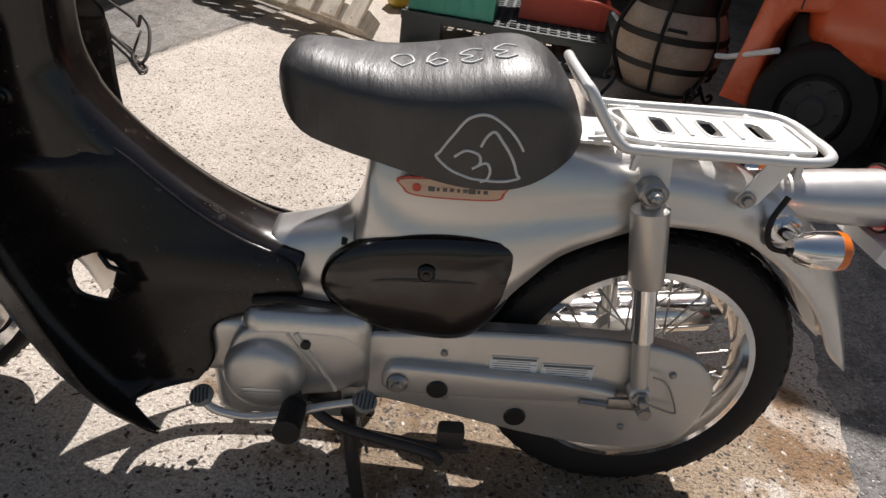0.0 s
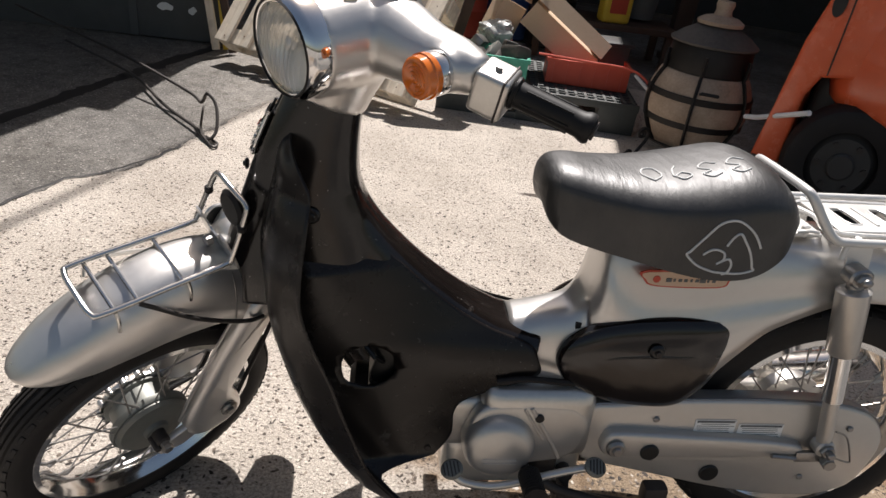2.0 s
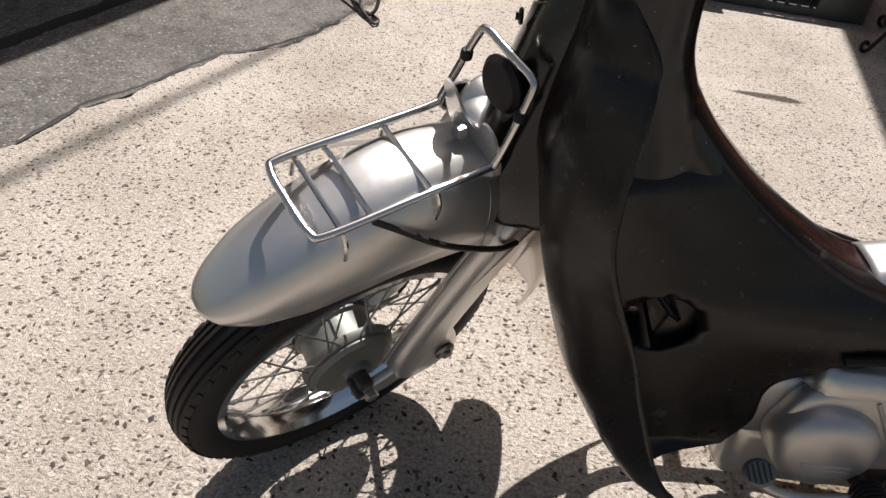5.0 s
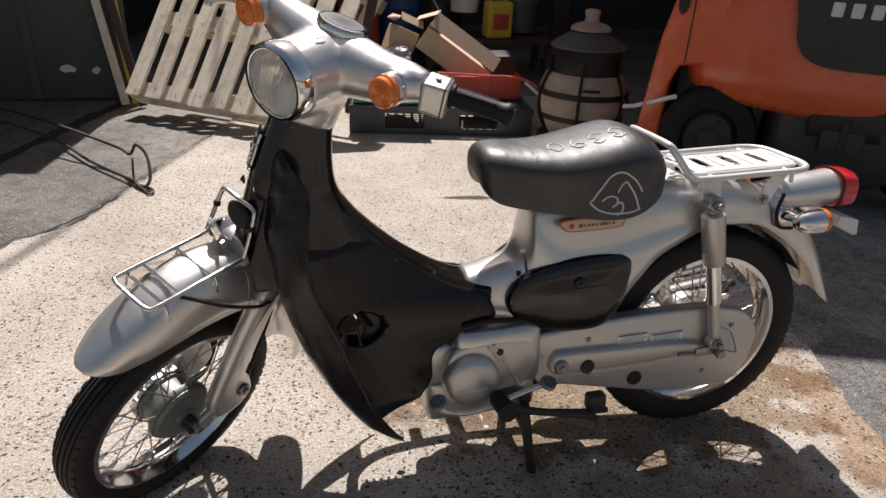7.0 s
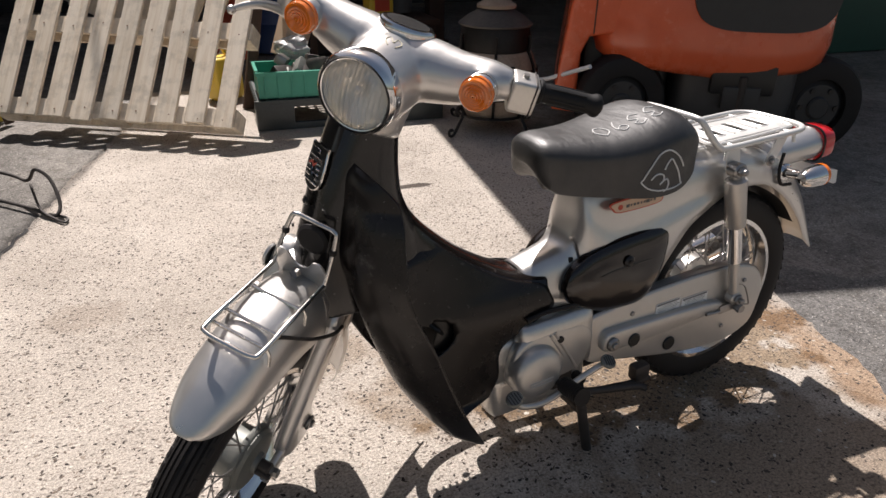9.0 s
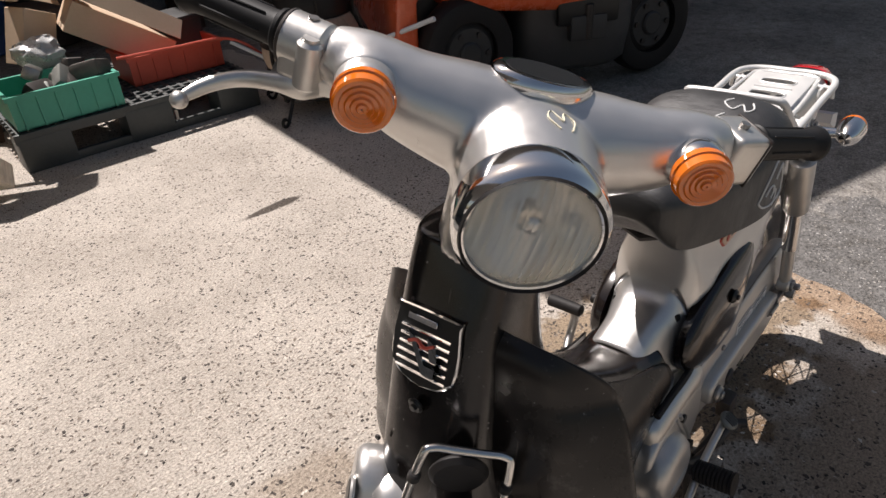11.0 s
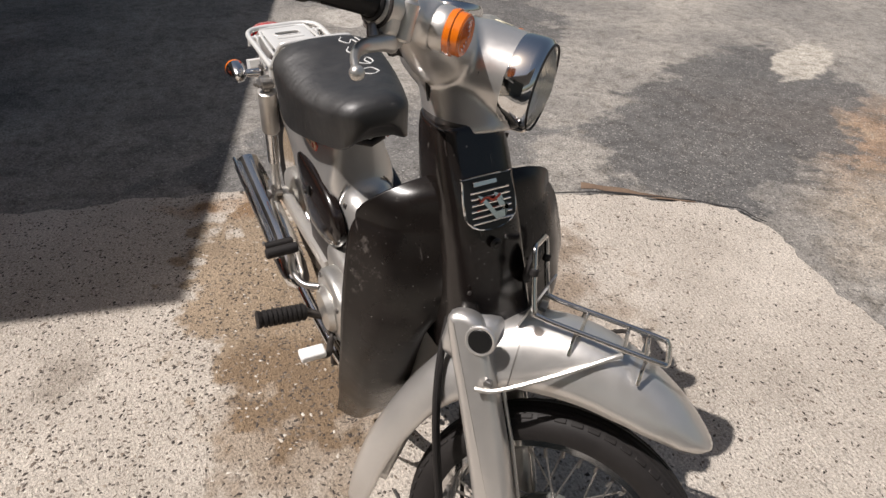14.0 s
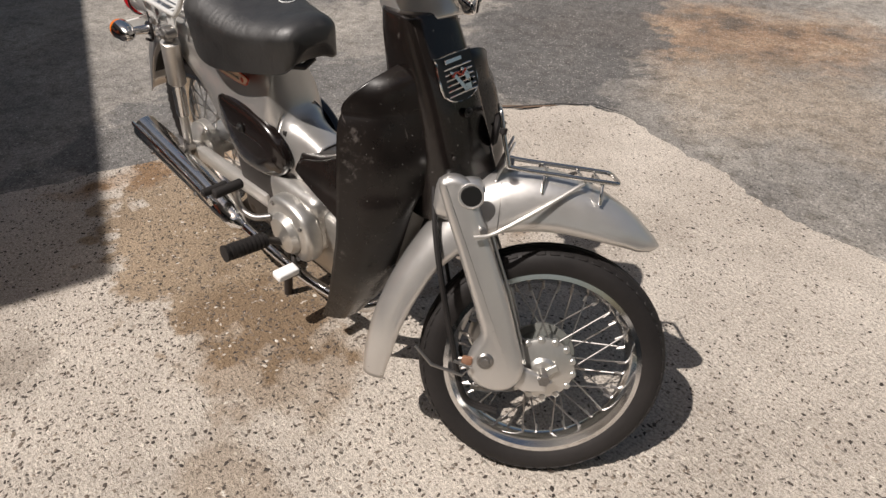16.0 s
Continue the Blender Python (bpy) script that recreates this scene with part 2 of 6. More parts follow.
def asphalt_material():
    m = Mat("worn_asphalt", grey(0.1), 0.85)
    pos = m.n("SeparateXYZ")
    m.l(m.coord(), pos.inputs[0])
    warp = m.math("SUBTRACT", m.noise(3.2, 7, 0.68), 0.5)

    def area(x, y, rx, ry, turn=0.0, soft=0.07, wob=1.5):
        c, s = math.cos(turn), math.sin(turn)
        ex, ey = m.math("SUBTRACT", pos.outputs[0], x), m.math("SUBTRACT", pos.outputs[1], y)
        u = m.math("ADD", m.math("MULTIPLY", ex, c / rx), m.math("MULTIPLY", ey, s / rx))
        w = m.math("ADD", m.math("MULTIPLY", ex, -s / ry), m.math("MULTIPLY", ey, c / ry))
        d = m.math("SQRT", m.math("ADD", m.math("MULTIPLY", u, u), m.math("MULTIPLY", w, w)))
        d = m.math("ADD", d, m.math("MULTIPLY", warp, wob))
        return m.ramp(d, (0.82 - soft, grey(1)), (0.82 + soft, grey(0)))

    base = m.ramp(m.noise(1.1, 9, 0.68), (0.34, (0.165, 0.153, 0.14)), (0.50, (0.25, 0.23, 0.205)), (0.66, (0.35, 0.32, 0.28)))
    rust = area(0.83, -2.69, 1.3, 0.75, 0.7, 0.4)
    base = m.mix(m.math("MULTIPLY", rust, 0.8), base, m.ramp(m.noise(2.6, 7, 0.7), (0.38, (0.10, 0.068, 0.045)), (0.50, (0.27, 0.165, 0.095)), (0.64, (0.36, 0.26, 0.17))))
    base = m.mix(m.math("MULTIPLY", area(0.10, -2.13, 0.8, 0.6, 0.2, 0.4), 0.5), base, (0.34, 0.265, 0.19))
    wet = m.ramp(m.noise(2.3, 8, 0.7), (0.30, (0.075, 0.072, 0.070)), (0.70, (0.125, 0.118, 0.112)))
    for spot in ((1.44, -2.13, 1.5, 0.66, -0.95), (4.02, -1.23, 1.7, 0.95, 0.3)):
        base = m.mix(m.math("MULTIPLY", area(*spot), 0.92), base, wet)
    base = m.mix(m.math("MULTIPLY", area(-2.6, 1.6, 1.9, 3.6, 0.1, 0.2, 0.4), 0.85), base, m.ramp(m.noise(4, 8, 0.72), (0.35, (0.080, 0.074, 0.066)), (0.65, (0.145, 0.134, 0.120))))
    base = m.mix(m.math("MULTIPLY", area(2.01, -3.11, 0.6, 0.18, -0.9), 0.9), base, (0.46, 0.42, 0.36))
    base = m.mix(m.math("MULTIPLY", area(3.65, -0.61, 0.33, 0.2, 0.3), 0.9), base, (0.40, 0.37, 0.33))
    base = m.mix(m.math("MULTIPLY", area(1.48, -0.25, 0.52, 1.0, 0.1), 0.85), base, (0.125, 0.12, 0.115))
    v = m.n("TexVoronoi", Scale=80.0)
    m.l(m.coord(), v.inputs["Vector"])
    sep = m.n("SeparateColor")
    m.l(v.outputs["Color"], sep.inputs[0])
    inside = m.ramp(v.outputs["Distance"], (0.30, grey(1)), (0.42, grey(0)))
    pale = m.math("MULTIPLY", inside, m.math("GREATER_THAN", sep.outputs[0], 0.78))
    c = m.mix(m.math("MULTIPLY", pale, 0.5), base, (0.44, 0.41, 0.37))
    dk = m.math("MULTIPLY", inside, m.math("LESS_THAN", sep.outputs[0], 0.2))
    c = m.mix(m.math("MULTIPLY", dk, 0.6), c, (0.05, 0.047, 0.045))
    c = m.mix(1.0, c, m.ramp(m.noise(130, 5, 0.75), (0.32, grey(0.35)), (0.68, grey(1.5))), "MULTIPLY")
    c = m.mix(1.0, c, m.ramp(m.noise(14, 6, 0.75), (0.34, (0.62, 0.60, 0.57)), (0.50, grey(1.0)), (0.70, grey(1.22))), "MULTIPLY")
    m.color(c)
    m.rough(m.ramp(m.noise(1.2, 4), (0.4, grey(0.72)), (0.6, grey(0.92))))
    m.bump(m.math("ADD", inside, m.noise(260, 2, 0.7)), 0.7, 0.005)
    return m.m


def plank_material():
    m = Mat("raw_pine", (0.5, 0.4, 0.3), 0.75)
    mp = m.n("Mapping")
    mp.inputs["Scale"].default_value = (22, 22, 1.6)
    m.l(m.coord(), mp.inputs["Vector"])
    g = m.n("TexNoise", Scale=2.0, Detail=6.0, Roughness=0.65)
    m.l(mp.outputs[0], g.inputs["Vector"])
    info = m.n("ObjectInfo")
    tint = m.ramp(info.outputs["Random"], (0.0, (0.88, 0.86, 0.82)), (1.0, (1.08, 1.05, 1.0)))
    c = m.ramp(g.outputs["Fac"], (0.3, (0.70, 0.59, 0.46)), (0.55, (0.84, 0.75, 0.63)), (0.75, (0.88, 0.80, 0.69)))
    c = m.mix(1.0, c, tint, "MULTIPLY")
    dirt = m.ramp(m.noise(9, 5, 0.65), (0.34, grey(0.74)), (0.52, grey(1.0)))
    m.color(m.mix(1.0, c, dirt, "MULTIPLY"))
    m.bump(g.outputs["Fac"], 0.35, 0.002)
    return m.m


def chip_material(name, *stops):
    m = Mat(name, grey(0.2), 0.8)
    geo = m.n("NewGeometry")
    c = m.ramp(geo.outputs["Random Per Island"], *stops)
    m.color(m.mix(1.0, c, m.ramp(m.noise(400, 3, 0.6), (0.3, grey(0.7)), (0.7, grey(1.2))), "MULTIPLY"))
    return m.m


earth = worn("brown_dirt", (0.07, 0.045, 0.03), (0.20, 0.135, 0.09), 0.95, 0, 40, 0.5)
dark_chips = chip_material("dark_aggregate", (0.0, (0.028, 0.021, 0.017)), (0.45, (0.075, 0.058, 0.046)), (0.72, (0.16, 0.125, 0.095)), (0.88, (0.28, 0.23, 0.18)), (1.0, (0.62, 0.57, 0.50)))
pale_chips = chip_material("pale_road_chips", (0.0, (0.20, 0.185, 0.17)), (0.5, (0.36, 0.34, 0.31)), (1.0, (0.62, 0.60, 0.57)))
concrete, asphalt, pine = concrete_material(), asphalt_material(), plank_material()
orange_paint = worn("orange_red_paint", (0.70, 0.115, 0.04), (0.80, 0.155, 0.055), 0.26, 0, 5, 0.03, Coat_Weight=0.3)
fork_grey = worn("forklift_dark_grey", (0.040, 0.039, 0.038), (0.065, 0.062, 0.060), 0.42, 0, 5, 0.04)
fork_black = worn("forklift_black", (0.022, 0.021, 0.020), (0.045, 0.042, 0.04), 0.5, 0, 8, 0.06)
clay = worn("fired_clay", (0.19, 0.13, 0.085), (0.52, 0.40, 0.30), 0.6, 0, 22, 0.25)
soot_clay = worn("soot_dark_clay", (0.05, 0.043, 0.038), (0.14, 0.12, 0.105), 0.7, 0, 12, 0.15)
wrought = worn("wrought_iron", (0.014, 0.013, 0.012), (0.035, 0.03, 0.028), 0.5, 0.6, 40, 0.1)
black_crate = worn("black_plastic", (0.040, 0.044, 0.042), (0.075, 0.080, 0.076), 0.45, 0, 20, 0.05)
green_plastic = worn("green_plastic", (0.04, 0.28, 0.19), (0.06, 0.36, 0.25), 0.4, 0, 12, 0.05)
red_plastic = worn("red_plastic", (0.55, 0.075, 0.04), (0.66, 0.11, 0.06), 0.45, 0, 12, 0.05)
cardboard = worn("cardboard", (0.54, 0.40, 0.27), (0.64, 0.49, 0.35), 0.85, 0, 20, 0.05)
dark_wall = worn("dark_grey_sheet_metal", (0.052, 0.053, 0.052), (0.085, 0.086, 0.083), 0.6, 0, 4, 0.05)
# pale, so the unseen roofs bounce daylight into the shade below
roof_sheet = worn("grey_roof_sheet", (0.34, 0.33, 0.32), (0.44, 0.43, 0.42), 0.6, 0, 5, 0.05)
interior = worn("dark_plaster", (0.045, 0.042, 0.04), (0.09, 0.085, 0.08), 0.9, 0, 3, 0.1)
yellow_plastic = worn("yellow_plastic", (0.70, 0.48, 0.04), (0.78, 0.56, 0.07), 0.4, 0, 20, 0.02)
blue_plastic = worn("blue_plastic", (0.03, 0.07, 0.20), (0.05, 0.10, 0.26), 0.4, 0, 20, 0.02)
white_plastic = worn("white_plastic", (0.62, 0.62, 0.60), (0.72, 0.72, 0.70), 0.4, 0, 20, 0.02)
dull_green = worn("dark_green_paint", (0.015, 0.06, 0.04), (0.03, 0.09, 0.06), 0.6, 0, 4, 0.05)
brown_wood = worn("dark_brown_wood", (0.05, 0.028, 0.018), (0.09, 0.05, 0.032), 0.6, 0, 10, 0.1)
plastic_bag = worn("clear_plastic_bag", (0.62, 0.62, 0.60), (0.75, 0.75, 0.74), 0.25, 0, 30, 0.3, Transmission_Weight=0.4)


# ---------------- mesh helpers ----------------
def spline(pts, n):
    """A smooth curve (Catmull-Rom) through the points, n steps a span."""
    p = [np.array(q, float) for q in pts]
    p = [2 * p[0] - p[1]] + p + [2 * p[-1] - p[-2]]
    out = []
    for i in range(1, len(p) - 2):
        for k in range(n):
            t = k / n
            out.append(0.5 * (2 * p[i] + (p[i + 1] - p[i - 1]) * t + (2 * p[i - 1] - 5 * p[i] + 4 * p[i + 1] - p[i + 2]) * t * t
                              + (3 * p[i] - p[i - 1] - 3 * p[i + 1] + p[i + 2]) * t ** 3))
    out.append(p[-2])
    return out


def from_lists(verts, faces):
    me = bpy.data.meshes.new("m")
    me.from_pydata([tuple(map(float, v)) for v in verts], [], faces)
    bm = bmesh.new()
    bm.from_mesh(me)
    bpy.data.meshes.remove(me)
    return bm


def loft(rows, close=True, caps=True):
    """Skin a list of equally long rows of points; close joins each row into a ring."""
    n, verts, faces = len(rows[0]), [p for r in rows for p in r], []
    m = n if close else n - 1
    for i in range(len(rows) - 1):
        for j in range(m):
            k = (j + 1) % n
            faces.append((i * n + j, i * n + k, (i + 1) * n + k, (i + 1) * n + j))
    if caps and close:
        faces += [tuple(range(n))[::-1], tuple((len(rows) - 1) * n + j for j in range(n))]
    bm = from_lists(verts, faces)
    bmesh.ops.recalc_face_normals(bm, faces=bm.faces)
    return bm


def tube(path, r, n=10, closed=False, flat=1.0):
    """A round bar along a path; r may be a list."""
    p = [np.array(q, float) for q in path]
    rs = r if isinstance(r, (list, tuple)) else [r] * len(p)
    up, rows = np.array((0.13, 0.31, 0.94)), []
    for i, q in enumerate(p):
        a, b = (p[i - 1], p[(i + 1) % len(p)]) if closed else (p[max(i - 1, 0)], p[min(i + 1, len(p) - 1)])
        d = (b - a) / (np.linalg.norm(b - a) + 1e-9)
        u = up - d * (up @ d)
        if np.linalg.norm(u) < 1e-3:
            u = np.array((1.0, 0, 0)) - d * d[0]
        u /= np.linalg.norm(u)
        v, up = np.cross(d, u), u
        rows.append([q + rs[i] * (np.cos(a2) * u + flat * np.sin(a2) * v) for a2 in np.arange(n) * 2 * np.pi / n])
    if closed:
        rows.append(rows[0])
    return loft(rows, True, not closed)


def revolve(profile, n=48, axis="Y", closed=False, caps=False):
    """Turn (radius, along) pairs round an axis through the origin."""
    rows = []
    prof = list(profile) + ([profile[0]] if closed else [])
    for r, h in prof:
        ring = []
        for a in np.arange(n) * 2 * np.pi / n:
            c, s = r * np.cos(a), r * np.sin(a)
            ring.append({"Y": (c, h, s), "X": (h, c, s), "Z": (c, s, h)}[axis])
        rows.append(ring)
    return loft(rows, True, caps)


def box(sx, sy, sz, at=(0, 0, 0), bevel=0.0, seg=2):
    bm = bmesh.new()
    bmesh.ops.create_cube(bm, size=1)
    bmesh.ops.scale(bm, vec=(sx, sy, sz), verts=bm.verts)
    if bevel:
        bmesh.ops.bevel(bm, geom=bm.edges[:], offset=bevel, segments=seg, affect="EDGES", profile=0.6)
    bmesh.ops.translate(bm, vec=at, verts=bm.verts)
    return bm


def prism(outline, y0, y1, bevel=0.0, seg=3):
    """A plate with an outline in x and z, from y0 to y1, its edges rounded."""
    bm = bmesh.new()
    f = bm.faces.new([bm.verts.new((x, y0, z)) for x, z in outline])
    r = bmesh.ops.extrude_face_region(bm, geom=[f])
    bmesh.ops.translate(bm, vec=(0, y1 - y0, 0), verts=[v for v in r["geom"] if isinstance(v, bmesh.types.BMVert)])
    bmesh.ops.recalc_face_normals(bm, faces=bm.faces)
    if bevel:
        rim = [e for e in bm.edges if len({round(v.co.y, 5) for v in e.verts}) == 1]
        bmesh.ops.bevel(bm, geom=rim, offset=bevel, segments=seg, affect="EDGES", profile=0.5)
    return bm


def rounded(pts, n=6):
    """A closed smooth outline through the points."""
    q = [np.array(p, float) for p in pts]
    q = q[-1:] + q + q[:2]
    out = []
    for i in range(1, len(q) - 2):
        for k in range(n):
            t = k / n
            out.append(tuple(0.5 * (2 * q[i] + (q[i + 1] - q[i - 1]) * t + (2 * q[i - 1] - 5 * q[i] + 4 * q[i + 1] - q[i + 2]) * t * t
                                    + (3 * q[i] - q[i - 1] - 3 * q[i + 1] + q[i + 2]) * t ** 3)))
    return out


def disc(r, h, at, axis="Y", n=28, bevel=0.0):
    b = min(bevel, r * 0.9, h * 0.49)
    prof = [(0.0001, -h / 2), (r - b, -h / 2), (r, -h / 2 + b), (r, h / 2 - b), (r - b, h / 2), (0.0001, h / 2)]
    bm = revolve(prof, n, axis)
    bmesh.ops.translate(bm, vec=at, verts=bm.verts)
    return bm


def hexbolt(at, r=0.008, h=0.008, axis="Y"):
    return disc(r, h, at, axis, 6, 0.0015)


def joined(*bms):
    out = bmesh.new()
    for b in bms:
        me = bpy.data.meshes.new("m")
        b.to_mesh(me)
        b.free()
        out.from_mesh(me)
        bpy.data.meshes.remove(me)
    return out


def moved(bm, m):
    bmesh.ops.transform(bm, matrix=m, verts=bm.verts)
    return bm


def mesh_of(name, bm, mat, sharp=38):
    me = bpy.data.meshes.new(name)
    bm.to_mesh(me)
    bm.free()
    me.materials.append(mat)
    me.shade_smooth()
    me.set_sharp_from_angle(angle=radians(sharp))
    return me


LENGTH = ((-9.0, 0.44, 0.50, 0.534, 0.5925, 0.706, 0.752, 0.897, 9.897), (-9.0, 0.44, 0.512, 0.552, 0.615, 0.738, 0.792, 0.962, 9.962))
long_parts = set()


def part(name, bm, mat, parent, label="", m=None, sharp=38):
    """One mesh object under a thing or a part; what belongs to the motorcycle's frame is drawn out behind the seat."""
    frame_part = m is None and (parent.name == "motorcycle" or parent.name in long_parts)
    if frame_part:
        for v in bm.verts:
            v.co.x = float(np.interp(v.co.x, *LENGTH))
    ob = new(name, mesh_of(name, bm, mat, sharp))
    ob.parent = parent
    if frame_part:
        long_parts.add(ob.name)
    if m is not None:
        ob.matrix_basis = m
    return tagged(ob, label)


def thing(name, label, category, m=None, group="", kind=""):
    ob = new(name)
    if m is not None:
        ob.matrix_basis = m
    return tagged(ob, label, category, group, kind)


def solid(name, bm, mat, label, category, kind="", group="", sharp=38):
    return tagged(new(name, mesh_of(name, bm, mat, sharp)), label, category, group, kind)


def blended(ob, voxel=0.005, smooth=6):
    """Melt the overlapping shells of a mesh into one smooth skin."""
    r = ob.modifiers.new("remesh", "REMESH")
    r.mode, r.voxel_size, r.use_smooth_shade = "VOXEL", voxel, True
    s = ob.modifiers.new("smooth", "SMOOTH")
    s.factor, s.iterations = 0.5, smooth
    return ob


def thick(ob, t, offset=0.0):
    s = ob.modifiers.new("thickness", "SOLIDIFY")
    s.thickness, s.offset = t, offset
    return ob


# ---------------- the yard ----------------
def jagged(pts, step, amp, seed):
    """A polyline cut into short steps and shaken sideways, as a broken edge is."""
    out = []
    for a, b in zip(pts[:-1], pts[1:]):
        a, b = Vector((*a, 0)), Vector((*b, 0))
        k = max(1, int((b - a).length / step))
        for i in range(k):
            p = a.lerp(b, i / k)
            w = noise.noise_vector(p * 6 + Vector((seed, 0, 0))) * amp + noise.noise_vector(p * 22 + Vector((0, seed, 0))) * amp * 0.5
            out.append((p.x + w.x, p.y + w.y))
    return out


def ground_sheet():
    bm = bmesh.new()
    bmesh.ops.create_grid(bm, x_segments=60, y_segments=60, size=60)
    for v in bm.verts:
        v.co.z = -0.012
    return solid("ground", bm, asphalt, "worn grey asphalt yard with stains and pale stones", "ground", "structure")


def slab_edge():
    return jagged([(1.36, 3.5), (1.33, 1.5), (1.27, 0.5), (1.20, 0.18), (1.16, -0.06), (1.10, -0.25), (0.97, -0.50), (0.90, -0.63), (0.85, -0.90), (0.77, -1.10), (0.69, -1.25), (0.56, -1.42), (0.43, -1.45),
                   (0.22, -1.41), (0.03, -1.35), (-0.09, -1.39), (-0.26, -1.31), (-0.49, -1.29), (-0.70, -1.28), (-1.15, -1.22), (-1.60, -1.0), (-1.80, -0.4), (-1.73, 0.22),
                   (-1.65, 0.57), (-1.64, 0.80), (-1.565, 0.99), (-1.47, 1.30), (-1.325, 1.455), (-1.24, 1.77), (-1.15, 2.24), (-1.015, 2.83), (-0.92, 3.31), (-0.88, 4.0), (1.36, 4.0), (1.36, 3.5)], 0.025, 0.040, 3.0)


def slab():
    """The pale concrete apron under the motorcycle, with a broken edge."""
    edge = slab_edge()
    bm = bmesh.new()
    top = bm.faces.new([bm.verts.new((x, y, 0.0)) for x, y in edge])
    if top.normal.z < 0:
        top.normal_flip()
    r = bmesh.ops.extrude_face_region(bm, geom=[top])
    for v in r["geom"]:
        if isinstance(v, bmesh.types.BMVert):
            v.co.z = -0.05
    bmesh.ops.recalc_face_normals(bm, faces=bm.faces)
    return solid("pavement", bm, concrete, "pale exposed-aggregate concrete slab with brown oil stains", "pavement", "structure", sharp=20)


def crack(name, pts, width, label, category="crack", z=0.0042, mat=None):
    """An open joint between two surfaces, filled with dark dirt."""
    line = jagged(pts + [pts[-1]], 0.03, 0.02, 8.0) + [pts[-1]]
    rows = []
    for i, (x, y) in enumerate(line):
        a, b = line[max(i - 1, 0)], line[min(i + 1, len(line) - 1)]
        d = Vector((b[0] - a[0], b[1] - a[1], 0))
        if d.length < 1e-6:
            d = Vector((0, 1, 0))
        d.normalize()
        w = width * (0.55 + 0.9 * abs(noise.noise(Vector((x * 9, y * 9, 1.0)))))
        rows.append([(x - d.y * w, y + d.x * w, z), (x, y, z + 0.002), (x + d.y * w, y - d.x * w, z)])
    return solid(name, loft(rows, False, False), mat or inside_dark, label, category, "structure")


def inside_poly(x, y, poly):
    px, py = np.array([p[0] for p in poly]), np.array([p[1] for p in poly])
    hit = np.zeros(len(x), bool)
    for i in range(len(poly)):
        j = i - 1
        cross = ((py[i] > y) != (py[j] > y))
        with np.errstate(divide="ignore", invalid="ignore"):
            at = (px[j] - px[i]) * (y - py[i]) / (py[j] - py[i]) + px[i]
        hit ^= cross & (x < at)
    return hit


def chips(name, x, y, size, z, mat, label, parent, seed):
    """Small flat stones with uneven six-sided outlines, lying just proud of a surface."""
    rng = np.random.default_rng(seed)
    n = len(x)
    a = rng.uniform(0, 2 * np.pi, n)[:, None] + np.arange(6) * np.pi / 3 + rng.uniform(-0.35, 0.35, (n, 6))
    r = size[:, None] * rng.uniform(0.6, 1.25, (n, 6))
    u, w = r * np.cos(a), r * np.sin(a) * rng.uniform(0.32, 0.72, n)[:, None]
    t = rng.uniform(0, np.pi, n)[:, None]
    rim = np.stack((x[:, None] + u * np.cos(t) - w * np.sin(t), y[:, None] + u * np.sin(t) + w * np.cos(t), np.full((n, 6), z)), -1)
    tip = np.stack((x, y, z + size * 0.16), -1)[:, None]
    verts = np.concatenate((rim, tip), 1).reshape(-1, 3)
    k = np.arange(n)[:, None] * 7
    i = np.arange(6)
    faces = np.stack((k + i, k + (i + 1) % 6, np.broadcast_to(k + 6, (n, 6))), -1).reshape(-1, 3)
    me = bpy.data.meshes.new(name)
    me.from_pydata(verts.tolist(), [], faces.tolist())
    me.materials.append(mat)
    ob = new(name, me)
    ob.parent = parent
    tagged(ob, kind="stuff")
    return ob


ground = ground_sheet()
pavement = slab()
rng = np.random.default_rng(11)
cx, cy = rng.uniform(-1.8, 1.35, 74000), rng.uniform(-1.5, 3.4, 74000)
rim = [(p.co.x, p.co.y) for p in pavement.data.vertices if p.co.z > -0.01]
patchy = np.array([0.5 + noise.noise(Vector((a * 1.7, b * 1.7, 0.0))) * 0.9 + 0.35 * noise.noise(Vector((a * 6, b * 6, 5.0))) for a, b in zip(cx, cy)])
stained = np.exp(-(((cx - 0.5) / 0.62) ** 2 + ((cy - 0.26) / 0.30) ** 2) ** 2)
worn_near = 1 / (1 + np.exp(-(cy + 0.45) * 5)) * (1 - 0.45 / (1 + np.exp(-(cy - 1.2) * 4)))
keep = rng.uniform(0, 1, len(cx)) < np.clip(0.30 + 0.42 * patchy, 0.14, 0.8) * (0.25 + 0.75 * worn_near) + 0.6 * stained
cx, cy = cx[keep], cy[keep]
keep = inside_poly(cx, cy, slab_edge())
cx, cy = cx[keep], cy[keep]
chips("aggregate", cx, cy, 0.0036 + 0.0058 * rng.beta(1.5, 3.6, len(cx)), 0.0002, dark_chips, "", pavement, 5)
gx, gy = rng.uniform(0.2, 4.2, 30000), rng.uniform(-3.4, 2.2, 30000)
keep = ~inside_poly(gx, gy, slab_edge()) & (rng.uniform(0, 1, len(gx)) < np.clip(1.25 - 0.3 * np.hypot(gx - 1.1, gy + 0.5), 0.25, 1))
gx, gy = gx[keep], gy[keep]
chips("road_chips", gx, gy, 0.0018 + 0.0034 * rng.beta(1.5, 4, len(gx)), -0.0118, pale_chips, "", ground, 7)
crack("joint", [(0.45, -1.46), (0.57, -1.43), (0.70, -1.26), (0.78, -1.11), (0.86, -0.90), (0.91, -0.63), (0.98, -0.50), (1.11, -0.25)], 0.008, "dark dirt-filled joint beside the concrete slab")

